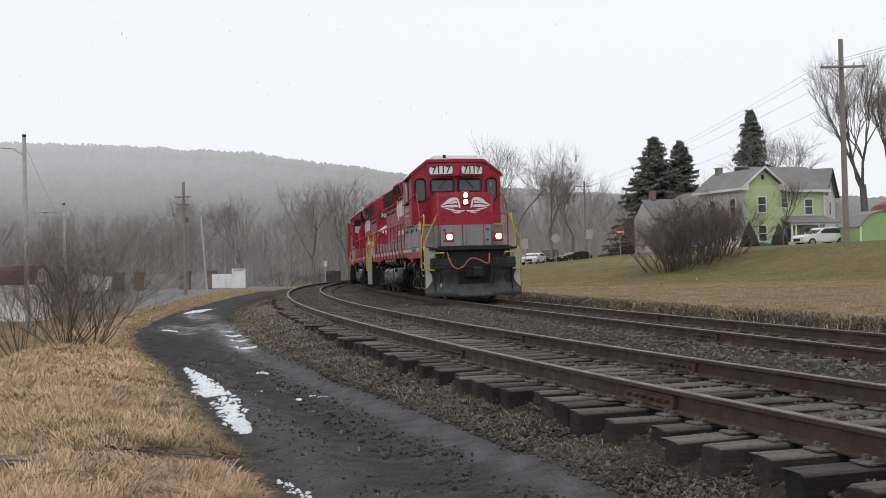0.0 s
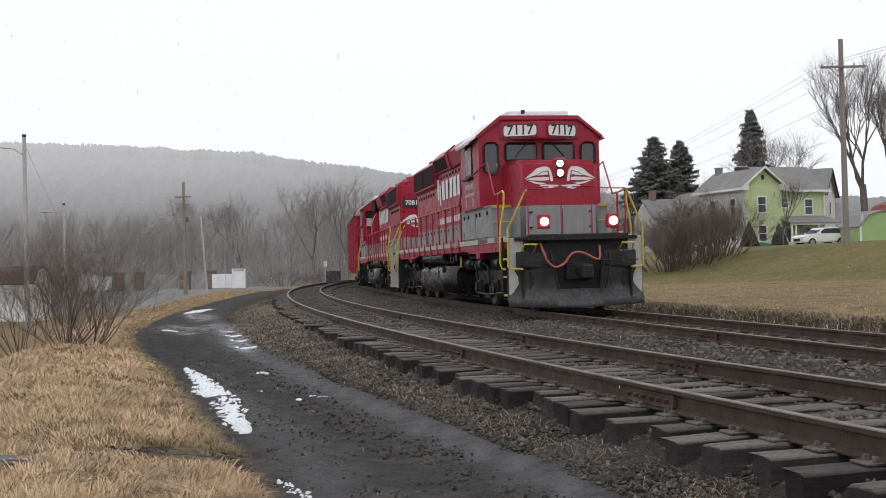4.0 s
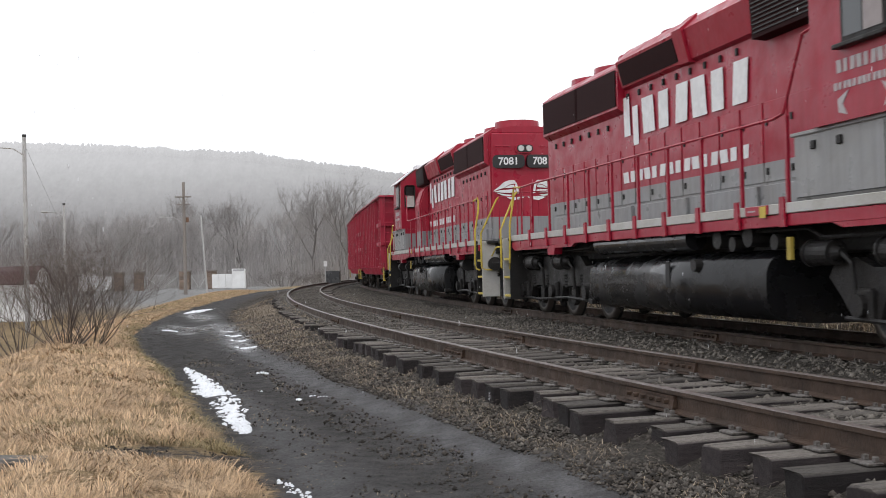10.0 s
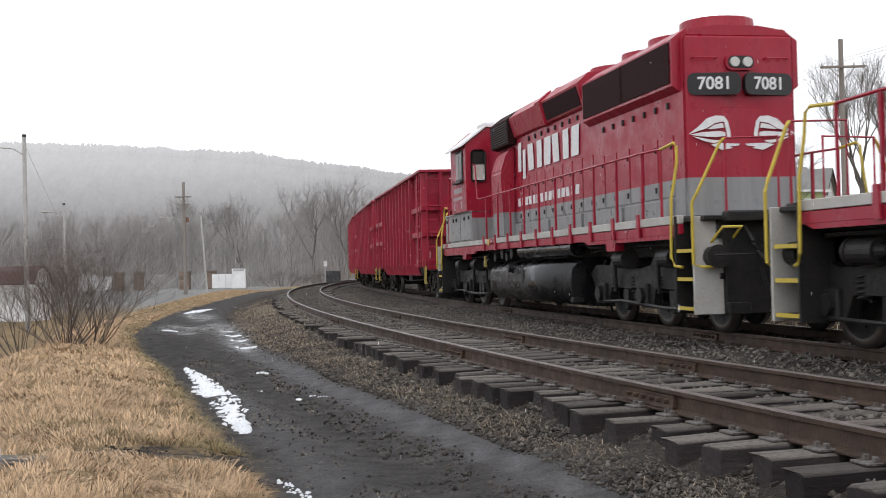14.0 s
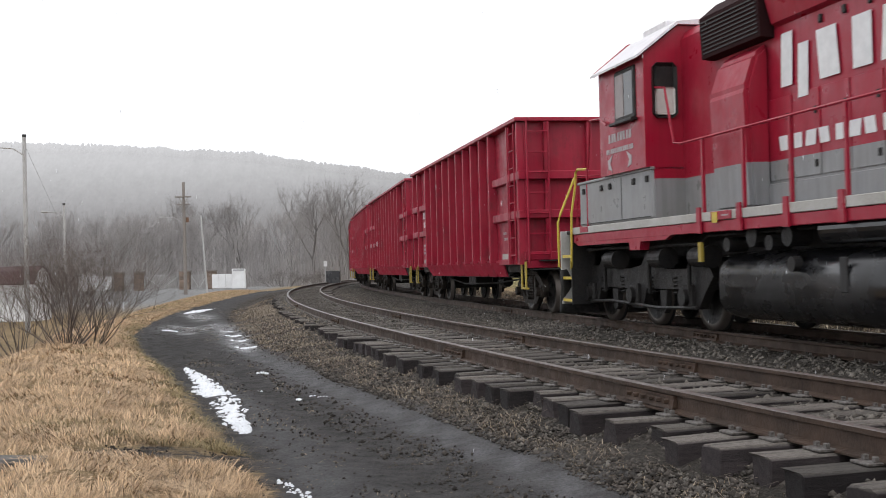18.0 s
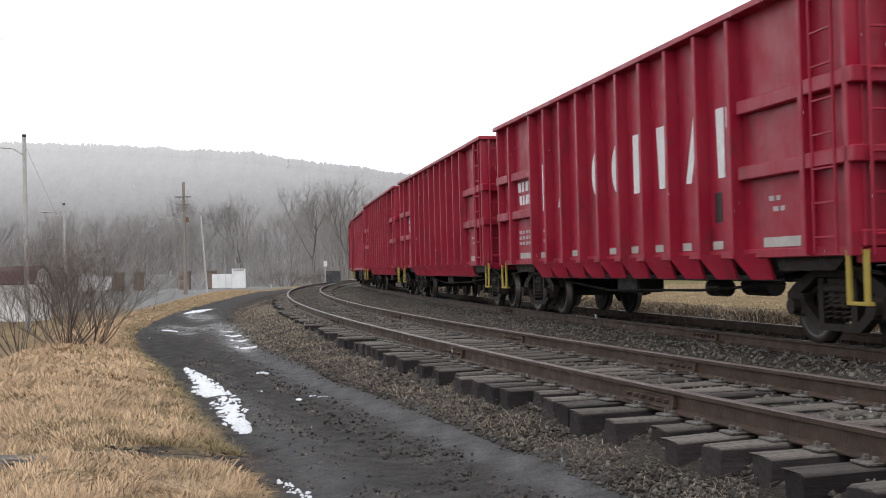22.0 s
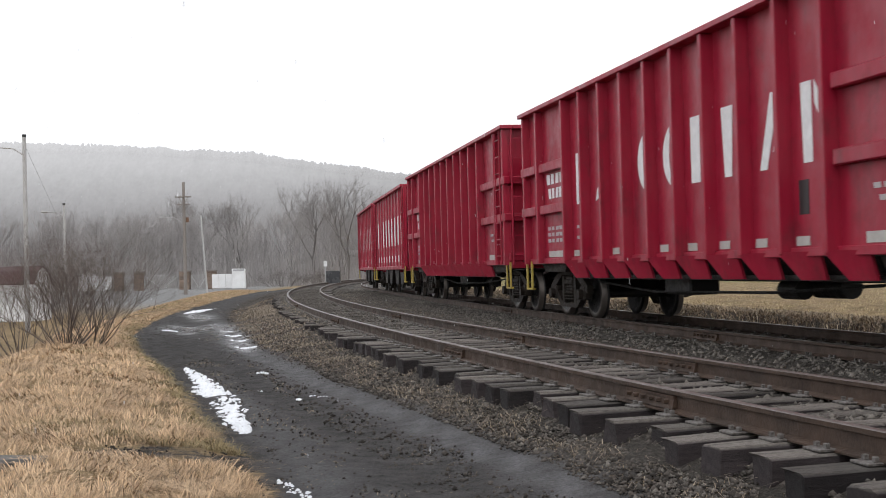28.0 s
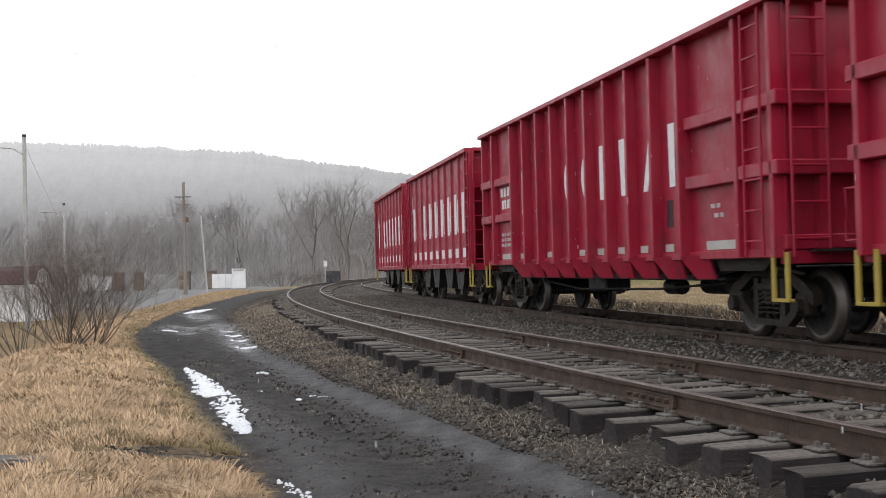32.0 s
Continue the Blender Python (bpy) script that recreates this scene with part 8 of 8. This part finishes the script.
    blades("field_grass", x, y, 0.085, 0.005, 1.6, M["golden"], "straw-coloured field grass beyond the ditch", 24)
    n = 60000
    x, y = along(MAIN, -2 + 70 * rng.uniform(0, 1, n) ** 1.4, rng.normal(3.95, 0.30, n))
    keep = lumps(x, y, 0.8, 6) + 0.5 * lumps(x, y, 2.5, 5) > rng.uniform(-0.7, 0.3, n)
    blades("bank_weeds", x[keep], y[keep], 0.13, 0.0055, 1.9, M["weed"], "brown dead weeds on the ditch bank", 27)
    n = 1800
    x, y = along(MAIN, -3 + 30 * rng.uniform(0, 1, n) ** 1.2, rng.normal(3.65, 0.12, n))
    blades("reeds", x, y, 0.22, 0.006, 0.8, M["reed"], "pale dry reeds along the ditch", 25)
    # grass towards the gateway
    n = 30000
    y = 30 + 62 * rng.uniform(0, 1, n) ** 1.3
    x = np.interp(y, ROAD_Y, ROAD_L) - 4.0 * rng.uniform(-0.05, 1, n) ** 1.6
    blades("verge_grass", x, y, 0.085, 0.008, 1.5, M["straw"], "dry grass along the bend of the lane", 26)


def snow_patch(line, seed, thin=1.0):
    """Old snow that lies in many small ragged lumps along a line of (x, y, half width)."""
    rng = np.random.default_rng(seed)
    xs, ys, ws = (np.array([p[k] for p in line], float) for k in range(3))
    run = np.concatenate([[0], np.cumsum(np.hypot(np.diff(xs), np.diff(ys)))])
    area = float(np.sum(np.diff(run) * (ws[1:] + ws[:-1])))
    n = int(max(6, area * 430 * thin))
    u = rng.uniform(0, run[-1], n)
    x, y, w = (np.interp(u, run, q) for q in (xs, ys, ws))
    dx, dy = np.interp(u, run, np.gradient(xs, run)), np.interp(u, run, np.gradient(ys, run))
    side = np.clip(rng.normal(0, 0.5, n), -1.15, 1.15) * w
    x, y = x - dy * side, y + dx * side
    z = land(x, y)[0]
    r = rng.uniform(0.010, 0.044, n) * np.clip(w / 0.12, 0.5, 1.0)
    k = 9
    a = (np.arange(k) / k * 2 * math.pi)[None] + rng.uniform(0, 6, (n, 1))
    q = r[:, None] * rng.uniform(0.6, 1.3, (n, k))
    rim = np.stack([x[:, None] + np.cos(a) * q * 1.25, y[:, None] + np.sin(a) * q * 1.25, np.repeat(z[:, None] - 0.012, k, 1)], -1)
    top = np.stack([x[:, None] + np.cos(a) * q * 0.8, y[:, None] + np.sin(a) * q * 0.8, z[:, None] + rng.uniform(0.006, 0.016, (n, k))], -1)
    mid = np.stack([x, y, z + rng.uniform(0.010, 0.022, n)], 1)[:, None]
    v = np.concatenate([rim, top, mid], 1).reshape(-1, 3)
    base = np.arange(n)[:, None] * (2 * k + 1)
    fs = []
    for j in range(k):
        i = (j + 1) % k
        fs += [base + np.array([[j, i, k + i]]), base + np.array([[j, k + i, k + j]]), base + np.array([[k + j, k + i, 2 * k]])]
    return tagged(new("snow_patch", mesh_of("snow_patch", v, np.concatenate(fs), M["snow"])), "ragged white patch of old snow, painted puddle glints in the ruts", "snow", "snow patches", "stuff")


def lay_snow():
    rows = [[(-4.12, 18.5, 0.03), (-3.65, 17.0, 0.09), (-3.19, 15.5, 0.14), (-2.63, 13.6, 0.17), (-2.17, 12.0, 0.12), (-1.88, 10.95, 0.04)],
        [(-1.27, 8.62, 0.03), (-1.09, 8.2, 0.05), (-0.96, 7.85, 0.06)],
        [(-9.6, 43.2, 0.06), (-9.75, 46.0, 0.16), (-9.95, 50.5, 0.06)],
        # white strips near y 23 to 31 stand in for reflections on wet ruts
        [(-5.75, 30.1, 0.10), (-5.5, 29.9, 0.14)], [(-5.2, 28.0, 0.10), (-4.85, 27.8, 0.12)], [(-4.75, 25.9, 0.10), (-4.4, 25.7, 0.10)],
        [(-4.15, 23.4, 0.14), (-3.8, 23.3, 0.12)], [(-1.98, 13.84, 0.05), (-1.92, 13.8, 0.05)], [(-1.86, 13.62, 0.07), (-1.70, 13.6, 0.07)],
        [(-1.62, 13.88, 0.05), (-1.56, 13.88, 0.05)], [(-1.50, 13.72, 0.04), (-1.40, 13.72, 0.04)], [(-2.8, 17.5, 0.05), (-2.66, 17.3, 0.05)],
        [(-7.4, 30.8, 0.14), (-7.1, 30.7, 0.14)], [(-2.45, 15.0, 0.05), (-2.35, 15.0, 0.05)], [(-4.4, 15.2, 0.04), (-4.3, 15.2, 0.04)], [(-4.2, 14.4, 0.05), (-4.05, 14.4, 0.05)],
        [(-5.4, 13.4, 0.05), (-5.3, 13.4, 0.05)]]
    for i, r in enumerate(rows):
        snow_patch(r, i + 1)


def falling_snow():
    """Snow flurries: a tall cloud of small flakes that sinks through the view."""
    rng = np.random.default_rng(77)
    n = 7000
    c = np.stack([rng.uniform(-9, 13, n), rng.uniform(3.0, 26, n), rng.uniform(-0.5, 52, n)], 1)
    octa = np.array([(1, 0, 0), (-1, 0, 0), (0, 1, 0), (0, -1, 0), (0, 0, 1), (0, 0, -1)], float)
    v = c[:, None] + octa[None] * rng.uniform(0.003, 0.0075, (n, 1, 1))
    f = np.array([(0, 2, 4), (2, 1, 4), (1, 3, 4), (3, 0, 4), (2, 0, 5), (1, 2, 5), (3, 1, 5), (0, 3, 5)])
    f = (np.arange(n)[:, None, None] * 6 + f[None]).reshape(-1, 3)
    return tagged(new("snowflakes", mesh_of("snowflakes", v.reshape(-1, 3), f, M["snow"])), "small white snowflakes drifting down", "snow", kind="stuff")


flurries = falling_snow()


def lay_litter():
    """A broken slab in the grass, a green bit of rubbish on a tie, loose sticks."""
    bm = box(bmesh.new(), -0.75, 0.22, -0.20, 0.20, -0.14, 0.035, 0.025)
    tagged(part("concrete_slab", bm, M["slab"], at=pose(-2.95, 8.0, height(-2.95, 8.0) + 0.045, -4, 3, 6)), "broken grey concrete slab sunk in dry grass", "slab")
    bm = prism(bmesh.new(), [(-0.09, -0.03), (0.02, -0.05), (0.10, 0.0), (0.03, 0.04), (-0.05, 0.05)], "z", 0.0, 0.05)
    tagged(part("litter", bm, M["tarp"], at=pose(3.02, 10.56, -0.155, 14, 8, 30) @ Matrix.Scale(0.5, 4)), "scrap of green plastic on a tie", "litter")


lay_ties()
lay_joints()
scatter_stones()
grow_grass()
lay_snow()
lay_litter()
# ---- what moves: the train rolls towards and past the camera, its wheels turning ----
def motions():
    for e, off, half, turned in VEHICLES:
        walk(e, [(t, vehicle_pose(lead_place(t) + off, half, turned)) for t in range(0, 33)])
    walk(flurries, [(t, pose(-0.012 * t, 0, -1.45 * t)) for t in range(0, 33)])
    turned_about = {e: turned for e, off, half, turned in VEHICLES}
    start = lead_place(0)
    for ob, x, r, e in SPINNERS:
        rows = []
        for i in range(0, 161):
            t = i * 0.2
            angle = (start - lead_place(t)) / r * (-1 if turned_about[e] else 1)
            rows.append((t, pose(x, 0, r) @ Matrix.Rotation(angle, 4, "Y")))
        walk(ob, rows)


motions()
